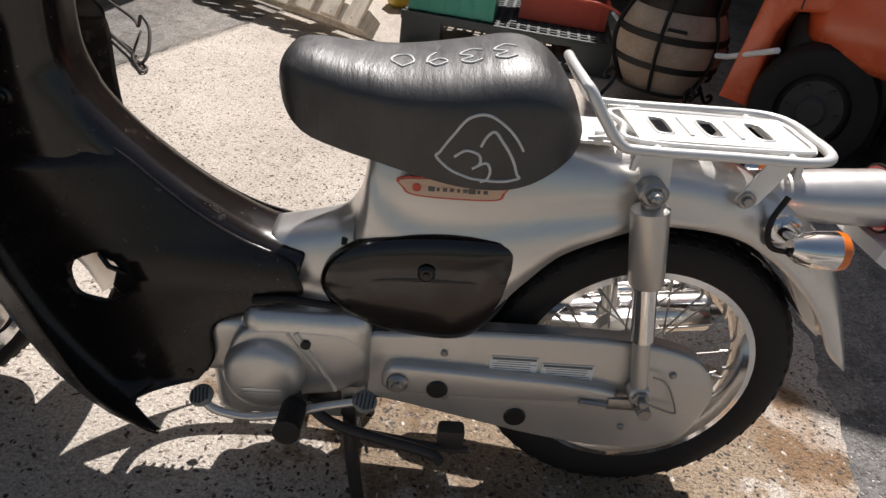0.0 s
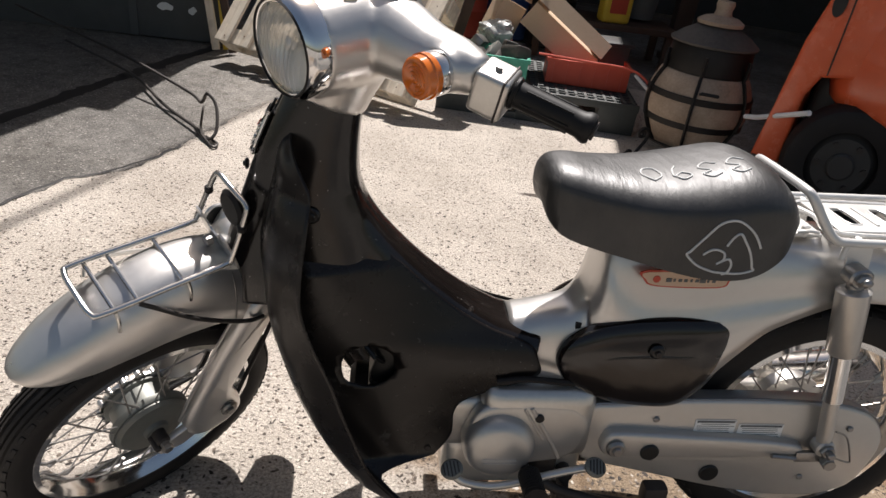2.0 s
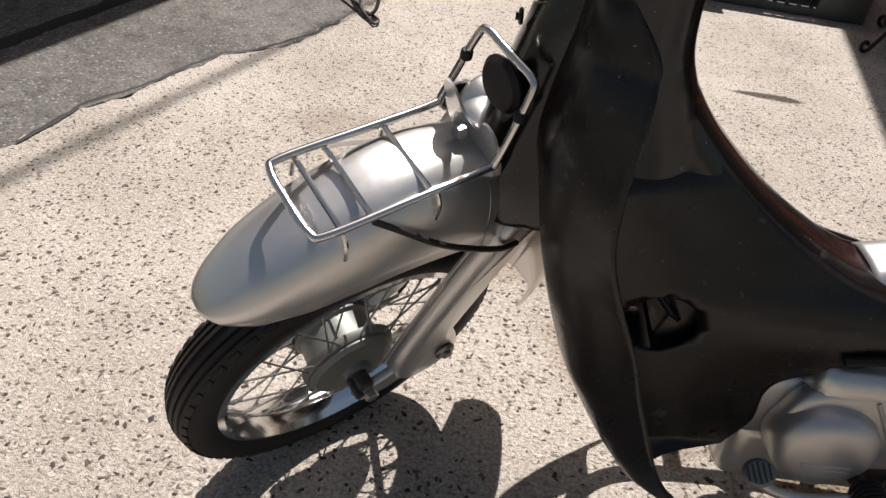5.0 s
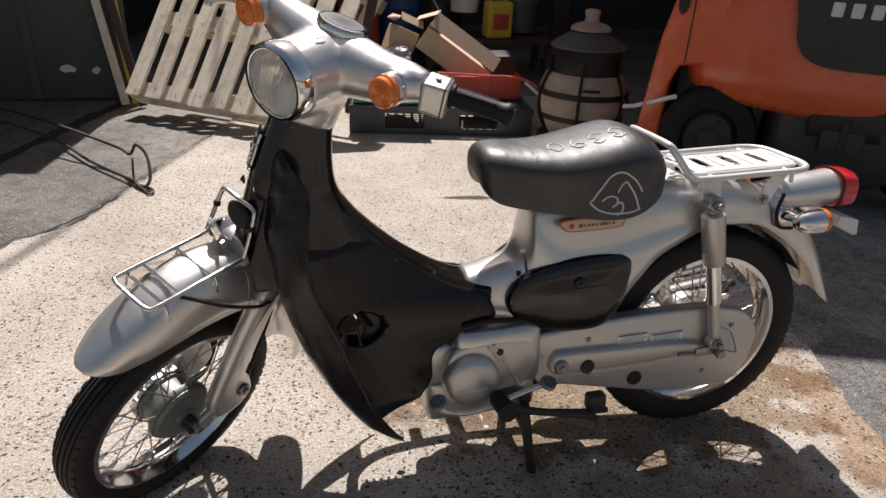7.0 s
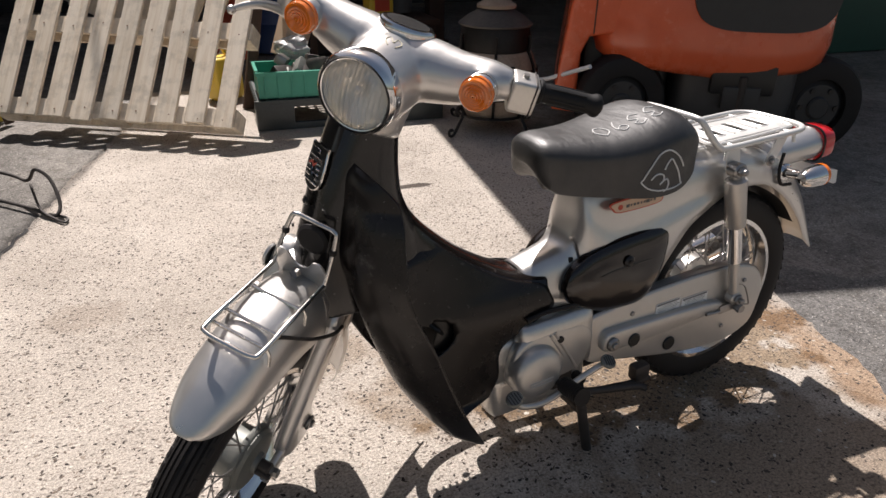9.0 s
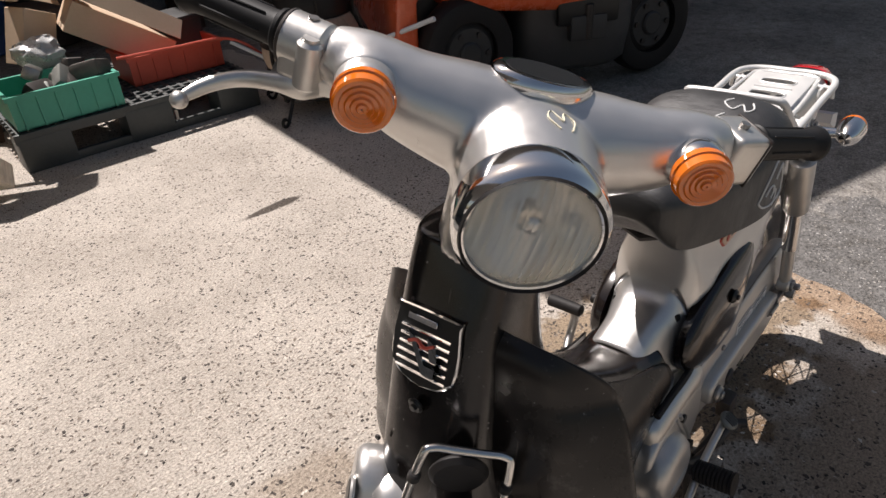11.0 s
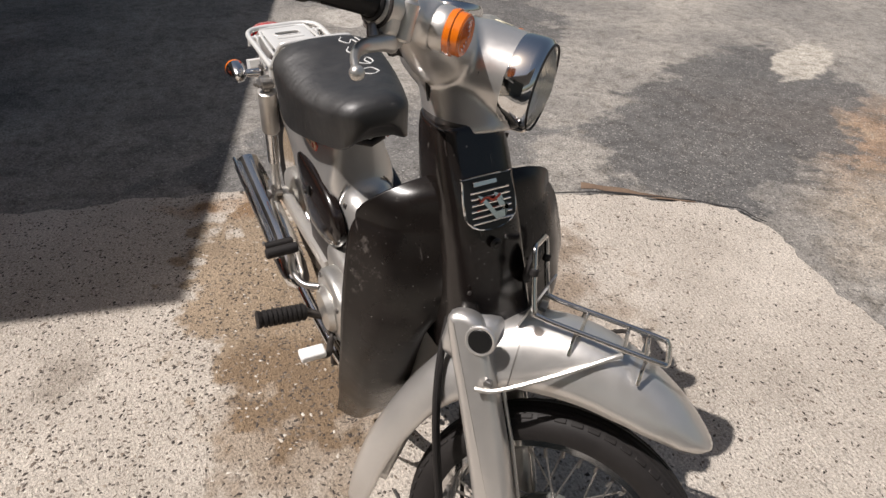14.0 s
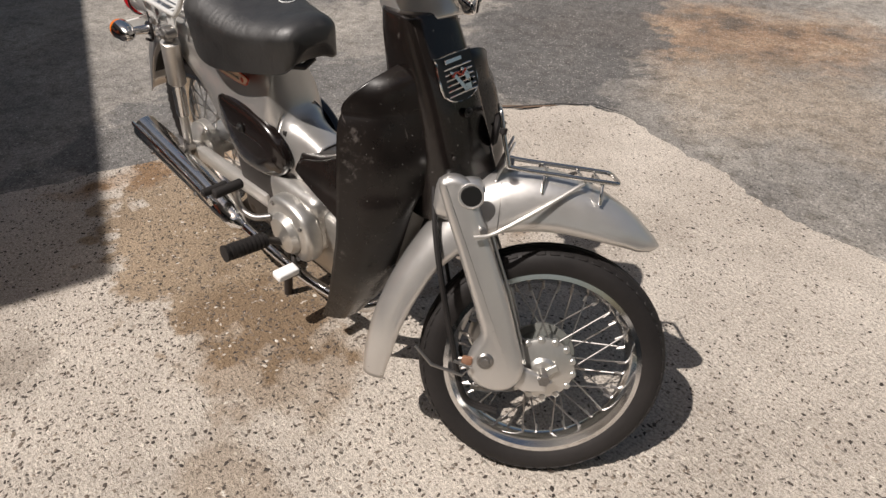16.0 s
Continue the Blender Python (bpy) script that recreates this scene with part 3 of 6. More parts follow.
# a dark drain strip along the wall side of the yard, at the unseen west roof's shadow edge
crack("drain_channel", [(-2.42, -0.6), (-2.25, 0.50), (-2.13, 1.30), (-2.01, 2.10), (-1.87, 2.95), (-1.74, 3.60)], 0.060, "dark drain strip let into the yard", "drain", -0.0105)
crack("dirt_patch", [(0.93, -0.96), (0.85, -1.09), (0.77, -1.20), (0.67, -1.31)], 0.024, "brown dirt gathered at the slab corner", "dirt", -0.0095, earth)
crack("slab_joint", [(-1.66, 0.57), (-1.645, 0.80), (-1.57, 0.99), (-1.475, 1.30), (-1.33, 1.46), (-1.245, 1.77)], 0.010, "dark dirt along the broken slab edge")
# unseen roof added so that its shadow edge follows the drain
solid("west_roof", box(7.0, 7.0, 0.10, (-3.5, 0, 0), 0.01), roof_sheet, "unseen sheet roof added to shade the west side of the yard", "canopy", "structure").matrix_basis = pose(-2.035, 2.62, 2.9, 0, 0, -9)

WEST = Matrix.Translation((-1.73, 3.65, 0)) @ pose(0, 0, 0, 0, 0, 6.5) @ Matrix.Scale(1.03, 4) @ Matrix.Translation((1.76, -3.33, 0))
# workshop: sheet-metal wall, dark room with a roof behind the yard
solid("wall_west", joined(box(2.6, 0.06, 2.4, (-3.05, 3.36, 1.2), 0.004), box(0.05, 0.075, 2.4, (-2.30, 3.355, 1.2)), box(0.07, 0.09, 2.4, (-1.76, 3.36, 1.2), 0.004)),
      dark_wall, "dark grey sheet-metal workshop wall with scuffs", "wall", "structure").matrix_basis = WEST
solid("wall_back", box(16, 0.2, 3.4, (2, 8.7, 1.7)), interior, "dark back wall of the open workshop", "wall", "structure")
solid("wall_side", box(0.2, 4.6, 3.4, (-2.6, 6.25, 1.7)), interior, "dark side wall of the open workshop", "wall", "structure")
solid("wall_east", box(0.2, 6.2, 3.4, (9.9, 5.6, 1.7)), interior, "dark side wall of the open workshop", "wall", "structure")
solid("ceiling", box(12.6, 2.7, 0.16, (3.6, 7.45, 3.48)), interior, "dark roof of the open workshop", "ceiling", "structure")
# unseen roof added to cast the yard shadow, corners offset along the sun
bm = bmesh.new()
shade_corners = [(0.63, 2.65), (7.53, 1.26), (8.6, 7.4), (1.12, 7.6)]
ring = bmesh.ops.extrude_face_region(bm, geom=[bm.faces.new([bm.verts.new((x, y, 3.3)) for x, y in shade_corners])])
bmesh.ops.translate(bm, vec=(0, 0, 0.1), verts=[v for v in ring["geom"] if isinstance(v, bmesh.types.BMVert)])
bmesh.ops.recalc_face_normals(bm, faces=bm.faces)
solid("canopy", bm, roof_sheet, "unseen sheet roof added to shade the forklift bay", "canopy", "structure")


def scuff(x, z, w, h, rz):
    bm = prism(rounded([(x + w * math.cos(a) * random.uniform(0.6, 1.2), z + h * math.sin(a) * random.uniform(0.5, 1.2)) for a in np.arange(9) * 2 * math.pi / 9], 3), 3.322, 3.328)
    ob = solid("paint_scuff", bm, white_plastic, "white scraped paint mark on the metal wall", "scuff", "structure")
    ob.matrix_basis = WEST
    return ob


scuff(-2.10, 0.20, 0.045, 0.03, 0)
scuff(-1.93, 0.19, 0.025, 0.025, 0)


def pallet(name, m, label, planks=9, length=1.2, width=1.29, plank_w=0.102):
    """A wooden pallet, deck boards upright along z, face towards -y."""
    t = thing(name, label, "pallet", m)
    gap = (width - planks * plank_w) / (planks - 1)
    for i in range(planks):
        x = -width / 2 + plank_w / 2 + i * (plank_w + gap)
        w = plank_w * random.uniform(0.92, 1.04)
        tilt = pose(x + random.uniform(-0.006, 0.006), random.uniform(-0.003, 0.001), random.uniform(-0.008, 0.008), 0, random.uniform(-0.6, 0.6), 0)
        part("plank", moved(box(w, 0.02, length * random.uniform(0.985, 1.01), (0, 0, length / 2), 0.004, 1), tilt), pine, t)
        for z in (0.05, length / 2 - 0.012, length - 0.05):
            part("nail_head", disc(0.004, 0.003, (x + random.uniform(-0.02, 0.02), -0.0115, z + random.uniform(-0.02, 0.02)), "Y", 8), rusty, t)
    for z in (0.06, length / 2, length - 0.06):
        part("cross_board", box(width, 0.02, 0.10, (0, 0.0205, z), 0.003, 1), pine, t)
        for x in (-width / 2 + 0.07, 0, width / 2 - 0.07):
            part("block", box(0.14, 0.08, 0.10, (x, 0.071, z), 0.004, 1), pine, t)
        part("back_board", box(width, 0.02, 0.098, (0, 0.122, z), 0.003, 1), pine, t)
    return t


pallet("wooden_pallet", pose(-0.987, 2.86, 0.13, 0, 0, -29) @ pose(0, 0, 0, -38), "pale raw pine pallet leaning in the sun", 9, 1.12, 1.417, 0.112)
pallet("wooden_pallet", pose(-0.87, 4.65, 0.29, 0, 0, -20) @ pose(0, 0, 0, -14) @ pose(0, 0, 0, 0, 24) @ Matrix.Scale(1.1, 4), "pale raw pine pallet leaning behind the first")


# where the black pallet with its load stands, and the bench of the workshop behind it
LOAD = Matrix.Translation((0.368, 3.25, 0)) @ pose(0, 0, 0, 0, 0, 4) @ Matrix.Scale(1.09, 4) @ Matrix.Translation((-0.245, -2.83, 0))
BACK = Matrix.Translation((0.61, 5.27, 0)) @ Matrix.Scale(1.17, 4) @ Matrix.Translation((-0.42, -4.35, 0))


def plastic_pallet():
    """A black plastic pallet with pockets and a grid deck."""
    t = thing("plastic_pallet", "black plastic pallet on the concrete with loads on it", "pallet", LOAD @ pose(0.245, 2.83, 0.0, 0, 0, -6))
    deck = part("deck", joined(*[box(1.04, 0.018, 0.02, (0, y, 0.15), 0.002, 1) for y in np.linspace(-0.36, 0.36, 15)],
                        *[box(0.018, 0.74, 0.02, (x, 0, 0.152), 0.002, 1) for x in np.linspace(-0.5, 0.5, 21)]), black_crate, t)
    tagged(deck, kind="stuff")
    for x in (-0.42, 0, 0.42):
        for y in (-0.31, 0.31):
            part("foot", box(0.20, 0.14, 0.14, (x, y, 0.07), 0.008), black_crate, t)
    for y in (-0.36, 0.36):
        part("rail", box(1.04, 0.03, 0.035, (0, y, 0.0185), 0.004), black_crate, t)
        part("upper_rail", box(1.05, 0.02, 0.04, (0, y * 1.02, 0.142), 0.004), black_crate, t)
    for x in np.linspace(-0.08, 0.12, 7):
        part("slat", box(0.012, 0.012, 0.07, (x, -0.355, 0.05)), steel, t)
    return t


def crate(name, w, d, h, m, mat, label, ribs=6):
    """An open plastic crate with a rim and ribs."""
    t = thing(name, label, "crate", m)
    wall = 0.006
    part("body", joined(box(w, d, wall, (0, 0, wall / 2)), box(w, wall, h, (0, -d / 2 + wall / 2, h / 2)), box(w, wall, h, (0, d / 2 - wall / 2, h / 2)),
                        box(wall, d - 2 * wall, h, (-w / 2 + wall / 2, 0, h / 2)), box(wall, d - 2 * wall, h, (w / 2 - wall / 2, 0, h / 2))), mat, t)
    part("rim", joined(box(w + 0.02, 0.016, 0.018, (0, -d / 2, h)), box(w + 0.02, 0.016, 0.018, (0, d / 2, h)), box(0.016, d, 0.018, (-w / 2, 0, h)), box(0.016, d, 0.018, (w / 2, 0, h))), mat, t)
    for i in range(ribs):
        x = -w / 2 + (i + 0.5) * w / ribs
        part("rib", box(0.008, 0.008, h * 0.9, (x, -d / 2 - 0.003, h * 0.47)), mat, t)
    return t


plastic_pallet()
crate("green_crate", 0.42, 0.30, 0.13, LOAD @ pose(-0.06, 2.66, 0.166, 0, 0, -6), green_plastic, "green plastic crate with scrap on a black pallet")
crate("red_crate", 0.44, 0.26, 0.12, LOAD @ pose(0.50, 2.78, 0.166, 0, 0, -6), red_plastic, "red plastic crate on a black pallet")


def carton(w, d, h, m, label, mat=None, flaps=True):
    t = thing("cardboard_box" if flaps else "dark_box", label, "box", m)
    mat = mat or cardboard
    part("body", box(w, d, h, (0, 0, h / 2), 0.003, 1), mat, t)
    if flaps:
        part("flap", moved(box(w, d * 0.48, 0.004), pose(0, -d * 0.52, h + 0.06, 48, 0, 0) @ pose(0, 0, 0)), mat, t)
        part("flap", moved(box(w * 0.3, d, 0.004), pose(-w * 0.58, 0, h + 0.04, 0, -50, 0)), mat, t)
    else:
        part("lid", box(w + 0.03, d + 0.03, 0.02, (0, 0, h + 0.011), 0.004), fork_grey, t)
    return t


carton(0.46, 0.22, 0.14, LOAD @ pose(0.32, 2.93, 0.30, 0, 33, -14), "open brown cardboard box tipped on a heap")
carton(0.20, 0.20, 0.20, LOAD @ pose(0.63, 2.92, 0.166, 0, 0, 4), "black square tin with a grey lid", black_crate, False)
carton(0.16, 0.12, 0.24, LOAD @ pose(-0.02, 3.02, 0.28, 0, 22, 20), "small upright brown cardboard box", cardboard)


def heap():
    t = thing("scrap_heap", "heap of dusty scrap parts in the green crate", "scrap", LOAD @ pose(-0.05, 2.68, 0.26))
    for i in range(9):
        r = random.uniform(0.03, 0.07)
        b = box(r * 2, r * random.uniform(0.8, 1.6), r, (0, 0, 0), r * 0.25, 2)
        part("scrap_piece", moved(b, pose(random.uniform(-0.15, 0.15), random.uniform(-0.1, 0.1), random.uniform(0.0, 0.07), random.uniform(-40, 40), random.uniform(-40, 40), random.uniform(0, 180))),
             random.choice((steel, dark_steel, hub_grey, soot_clay)), t)
    return t


heap()
bag = bmesh.new()
bmesh.ops.create_icosphere(bag, subdivisions=4, radius=0.1)
for v in bag.verts:
    v.co += v.normal * (noise.noise(v.co * 16) * 0.035 + noise.noise(v.co * 48) * 0.018)
    v.co.z = v.co.z * 0.62
tagged(new("plastic_bag", mesh_of("plastic_bag", bag, plastic_bag, 60)), "crumpled white plastic bag on the scrap", "bag").matrix_basis = LOAD @ pose(0.0, 2.90, 0.36)


def clay_oven():
    """A small round clay oven bound with iron straps, on a scrolled stand, with a dark lid."""
    t = thing("clay_oven", "round clay oven with iron straps, dark lid and scrolled iron stand", "oven", pose(1.12, 2.53, 0.0, 0, 0, -12) @ Matrix.Scale(1.085, 4))
    prof = spline([(0.155, 0.09), (0.185, 0.14), (0.222, 0.22), (0.235, 0.28), (0.228, 0.35), (0.205, 0.41), (0.19, 0.435)], 6)
    part("body", revolve([(0.001, 0.085)] + [tuple(p) for p in prof] + [(0.15, 0.44), (0.001, 0.44)], 56, "Z"), clay, t, "buff fired clay body")
    for z in (0.215, 0.335):
        r = float(np.interp(z, [p[1] for p in prof], [p[0] for p in prof])) + 0.003
        part("groove_band", revolve([(r - 0.004, z - 0.015), (r + 0.004, z - 0.013), (r + 0.004, z + 0.013), (r - 0.004, z + 0.015)], 56, "Z", True), wrought, t)
    part("collar", revolve([(0.001, 0.437), (0.185, 0.437), (0.188, 0.45), (0.178, 0.55), (0.172, 0.562), (0.001, 0.562)], 48, "Z"), wrought, t, "black collar")
    part("lid", revolve([(0.001, 0.556), (0.190, 0.556), (0.194, 0.566), (0.15, 0.60), (0.10, 0.628), (0.085, 0.64), (0.001, 0.645)], 48, "Z"), soot_clay, t, "dark clay lid")
    part("lid_cap", revolve([(0.001, 0.64), (0.10, 0.64), (0.102, 0.655), (0.075, 0.672), (0.04, 0.68), (0.034, 0.70), (0.04, 0.725), (0.036, 0.74), (0.001, 0.745)], 40, "Z"), clay, t, "pale clay cap with a knob")
    for k in range(6):
        a = k * math.pi / 3 + 0.35
        ring = [(r * math.cos(a), r * math.sin(a), z) for r, z in [(0.168, 0.10)] + [(p[0] + 0.007, p[1]) for p in prof] + [(0.20, 0.45), (0.20, 0.52)]]
        part("strap", tube(ring, 0.015, 8, flat=0.4) if k % 2 else tube(ring, 0.008, 6), wrought, t)
    part("stand_ring", tube([(0.19 * math.cos(a), 0.19 * math.sin(a), 0.10) for a in np.arange(40) * 2 * math.pi / 40], 0.008, 6, True), wrought, t)
    for k in range(4):
        a = k * math.pi / 2 + 0.6
        top = [(0.252 + 0.034 * (1 - 0.7 * u) * math.cos(3.4 - 5.6 * u), 0.128 + 0.034 * (1 - 0.7 * u) * math.sin(3.4 - 5.6 * u)) for u in np.linspace(1, 0, 18)]
        foot = [(0.300 + 0.026 * (1 - 0.7 * u) * math.cos(-2.6 + 5.4 * u), 0.034 + 0.026 * (1 - 0.7 * u) * math.sin(-2.6 + 5.4 * u)) for u in np.linspace(0, 1, 16)]
        pts = top + [(0.228, 0.092), (0.254, 0.055)] + foot
        part("scroll_leg", tube([(r * math.cos(a), r * math.sin(a), z) for r, z in pts], 0.008, 8), wrought, t)
    part("poker", tube([(0.19, -0.20, 0.31), (0.226, -0.25, 0.325), (0.357, -0.488, 0.432)], 0.011, 10), label_white, t, "pale steel pipe")
    part("handle", tube([(0.205, -0.02, 0.28), (0.24, -0.03, 0.29), (0.245, 0.02, 0.30), (0.205, 0.03, 0.30)], 0.006, 6), wrought, t)
    part("handle", tube([(-0.02, -0.215, 0.37), (-0.02, -0.25, 0.38), (0.05, -0.25, 0.38), (0.05, -0.21, 0.37)], 0.007, 6), wrought, t)
    return t


clay_oven()


def forklift():
    """The back end of an orange forklift: counterweight, wheels, dark underside."""
    t = thing("forklift", "orange forklift with black lower body parked in the shade", "forklift", pose(2.258, 2.126, 0.0, 0, 0, -30) @ Matrix.Diagonal((0.93, 0.93, 1.02, 1)))
    rows = []
    for z, s, o in ((0.46, 0.90, 0.05), (0.50, 0.97, 0.01), (0.58, 1.0, 0.0), (0.80, 1.0, 0.02), (1.02, 0.985, 0.06), (1.12, 0.95, 0.11), (1.16, 0.86, 0.18)):
        row = []
        for i in range(25):
            u = i / 24
            a = math.pi * (u - 0.5)
            x = -0.05 + 0.66 * s * math.copysign(abs(math.sin(a)) ** 0.62, a)
            y = -0.62 * abs(math.cos(a)) ** 0.45 + o
            row.append((x, y, z - 0.07 * (0.6 - abs(x)) * (z < 0.52)))
        rows.append(row + [(-0.05 + 0.66 * s, 0.9, z), (-0.05 - 0.66 * s, 0.9, z)])
    part("counterweight", loft(rows), orange_paint, t, "scratched orange-red counterweight", sharp=50)
    part("window_recess", prism(rounded([(-0.22, 1.16), (0.50, 1.16), (0.505, 0.85), (0.47, 0.72), (0.36, 0.665), (0.14, 0.655), (-0.06, 0.665), (-0.17, 0.72), (-0.215, 0.85)], 5), -0.60, -0.632), fork_black, t, "black panel in the counterweight")
    for i in range(6):
        part("maker_plate", box(0.052, 0.012, 0.06, (-0.06 + i * 0.083, -0.637, 0.905), 0.008), white_plastic, t)
    part("light_hole", disc(0.045, 0.03, (0, 0, 0), "X", 24), plug, t, "", pose(-0.755, -0.525, 0.88, 0, 0, 90) @ Matrix.Diagonal((1, 0.6, 1.2, 1)))
    part("side_panel", prism([(-0.90, 0.20), (-0.765, 0.19), (-0.76, 0.50), (-0.72, 0.585), (-0.62, 0.60), (-0.40, 0.60), (-0.40, 1.12), (-0.74, 1.12), (-0.84, 0.72)], -0.52, 1.5, 0.02), orange_paint, t)
    part("panel_seam", box(0.006, 0.006, 0.52, (-0.70, -0.522, 0.86)), plug, t)
    rows = []
    for z, s in ((0.10, 0.80), (0.14, 0.90), (0.30, 0.95), (0.56, 0.95)):
        row = []
        for i in range(25):
            a = math.pi * (i / 24 - 0.5)
            row.append((0.11 + 0.37 * s * math.copysign(abs(math.sin(a)) ** 0.5, a), -0.585 * s * abs(math.cos(a)) ** 0.35, z))
        rows.append(row + [(0.11 + 0.37 * s, 0.6, z), (0.11 - 0.37 * s, 0.6, z)])
    part("lower_weight", loft(rows), fork_grey, t, "dark grey lower counterweight", sharp=50)
    part("tow_recess", box(0.34, 0.05, 0.15, (0.12, -0.575, 0.42), 0.02), plug, t)
    part("tow_block", box(0.20, 0.06, 0.12, (0.12, -0.582, 0.33), 0.015), fork_black, t)
    part("towing_pin", disc(0.022, 0.16, (0.12, -0.60, 0.36), "Z", 16, 0.004), dark_steel, t)
    part("wheel_housing", box(0.50, 0.86, 0.46, (-0.49, 0.09, 0.34), 0.03), plug, t)
    for x, y in ((-0.515, -0.49), (0.60, -0.30)):
        steer = pose(x, y, 0.257, 0, 0, 8)
        tyre = [(0.15, -0.08), (0.205, -0.09), (0.238, -0.078), (0.255, -0.045), (0.257, 0), (0.255, 0.045), (0.238, 0.078), (0.205, 0.09), (0.15, 0.08)]
        wh = part("wheel", moved(revolve(tyre, 48, "Y", True), steer), rubber, t, "solid black tyre, steered across")
        part("wheel_hub", moved(joined(disc(0.15, 0.13, (0, 0, 0), "Y", 28, 0.03), disc(0.06, 0.17, (0, 0, 0), "Y", 24, 0.01)), steer), fork_black, wh)
        for k in range(6):
            a = k * math.pi / 3
            part("wheel_nut", moved(disc(0.014, 0.02, (0.10 * math.cos(a), -0.068, 0.10 * math.sin(a)), "Y", 6), steer), dark_steel, wh)
    part("body", box(1.12, 1.5, 1.0, (0, 1.62, 0.66), 0.08, 3), orange_paint, t)
    return t


forklift()


# loose things in the dark workshop
def bucket(name, r, h, m, mat, label, cat="bucket"):
    t = thing(name, label, cat, m)
    part("body", revolve([(0.001, 0), (r * 0.82, 0), (r * 0.84, 0.01), (r, h), (r + 0.008, h), (r + 0.008, h - 0.012), (r * 0.97, h - 0.02), (r * 0.8, 0.015), (0.001, 0.015)], 32, "Z"), mat, t)
    part("bail", tube([(r * math.cos(a), 0, h - 0.01 - 0.12 * math.sin(a) * 0.3) for a in np.linspace(0, math.pi, 12)], 0.003, 6), steel, t)
    return t


def jug(m, mat, label):
    t = thing("jug", label, "canister", m)
    part("body", box(0.20, 0.13, 0.26, (0, 0, 0.13), 0.03, 4), mat, t)
    part("neck", disc(0.025, 0.05, (0.05, 0, 0.275), "Z", 20, 0.004), mat, t)
    part("handle", tube([(-0.07, 0, 0.24), (-0.06, 0, 0.31), (0.0, 0, 0.32), (0.03, 0, 0.27)], 0.012, 8), mat, t)
    part("label_patch", box(0.12, 0.004, 0.11, (0, -0.066, 0.12), 0.001), red_plastic, t)
    return t


def drum(m, mat, label, r=0.17, h=0.5):
    t = thing("drum", label, "drum", m)
    part("shell", revolve([(0.001, 0), (r, 0), (r + 0.006, 0.01), (r, 0.02), (r, h * 0.33), (r + 0.006, h * 0.35), (r, h * 0.37), (r, h * 0.66), (r + 0.006, h * 0.68), (r, h * 0.7), (r, h), (r - 0.01, h), (0.001, h - 0.01)], 32, "Z"), mat, t)
    return t


jug(BACK @ pose(0.80, 3.95, 0.28, 0, 0, 12), yellow_plastic, "yellow plastic oil jug with a red label")
jug(LOAD @ pose(-0.36, 3.30, 0.0, 0, 0, 30), yellow_plastic, "yellow plastic jug beside the pallet")
bucket("white_bucket", 0.12, 0.22, BACK @ pose(0.56, 4.05, 0.45), white_plastic, "white plastic bucket in the dark workshop")
bucket("grey_bucket", 0.13, 0.24, BACK @ pose(1.02, 4.2, 0.30), hub_grey, "grey plastic bucket in the dark workshop")
drum(BACK @ pose(0.42, 4.35, 0.0), dark_steel, "dark steel drum in the workshop")
drum(BACK @ pose(0.10, 4.5, 0.0), blue_plastic, "blue plastic drum in the workshop", 0.2, 0.62)
drum(BACK @ pose(-0.22, 4.3, 0.0), red_plastic, "dark red drum in the workshop", 0.16, 0.55)
shelf = thing("workbench", "low dark workbench with tins on it", "bench", BACK @ pose(0.75, 4.1, 0))
part("top", box(1.0, 0.5, 0.04, (0, 0, 0.26), 0.004), brown_wood, shelf)
for x in (-0.45, 0.45):
    for y in (-0.2, 0.2):
        part("leg", box(0.05, 0.05, 0.24, (x, y, 0.12), 0.003), brown_wood, shelf)
post = thing("post", "dark brown upright post at the workshop front", "post", BACK @ pose(1.40, 4.40, 0))
part("shaft", box(0.13, 0.13, 3.4, (0, 0, 1.7), 0.006), brown_wood, post)
part("base", box(0.19, 0.19, 0.05, (0, 0, 0.025), 0.005), brown_wood, post)
plank = thing("brace", "dark wooden brace leaning against the wall", "plank", LOAD @ pose(-0.28, 3.0, 0.0, -16, 14, 0))
part("board", box(0.06, 0.04, 1.3, (0, 0, 0.65), 0.004), brown_wood, plank)
for k, (x, y, rx, ry) in enumerate([(-1.70, 3.48, -9, -11), (-1.64, 3.52, -8, -8), (-1.58, 3.45, -10, -13)]):
    pl = thing("leaning_board", "long weathered board leaning on the wall", "plank", pose(x, y, 0.0, rx, ry, 0), "boards on the wall")
    part("board", box(0.05, 0.02, 1.7, (0, 0, 0.85), 0.003), (pine, yellow_plastic, brown_wood)[k], pl)
hose = thing("red_hose", "thin red hose lying over the pallet load", "hose", LOAD)
part("pipe", tube(spline([(0.20, 2.62, 0.32), (0.45, 2.58, 0.315), (0.70, 2.52, 0.305), (0.82, 2.40, 0.20)], 8), 0.007, 8), red_plastic, hose)
stick = thing("white_pipe", "thin pale pipe leaning from the load to the ground", "pipe", LOAD)
part("pipe", tube([(0.70, 2.52, 0.29), (0.85, 2.30, 0.16), (0.90, 2.24, 0.13)], 0.009, 8), white_plastic, stick)
rod = thing("leaning_rod", "thin grey rod leaning in the workshop", "rod", LOAD)
part("bar", tube([(0.42, 3.0, 0.35), (0.05, 3.5, 1.1)], 0.008, 8), steel, rod)
container = solid("container", box(3.2, 0.2, 2.4, (5.2, 4.0, 1.2), 0.01), dull_green, "dark green metal container side", "container")

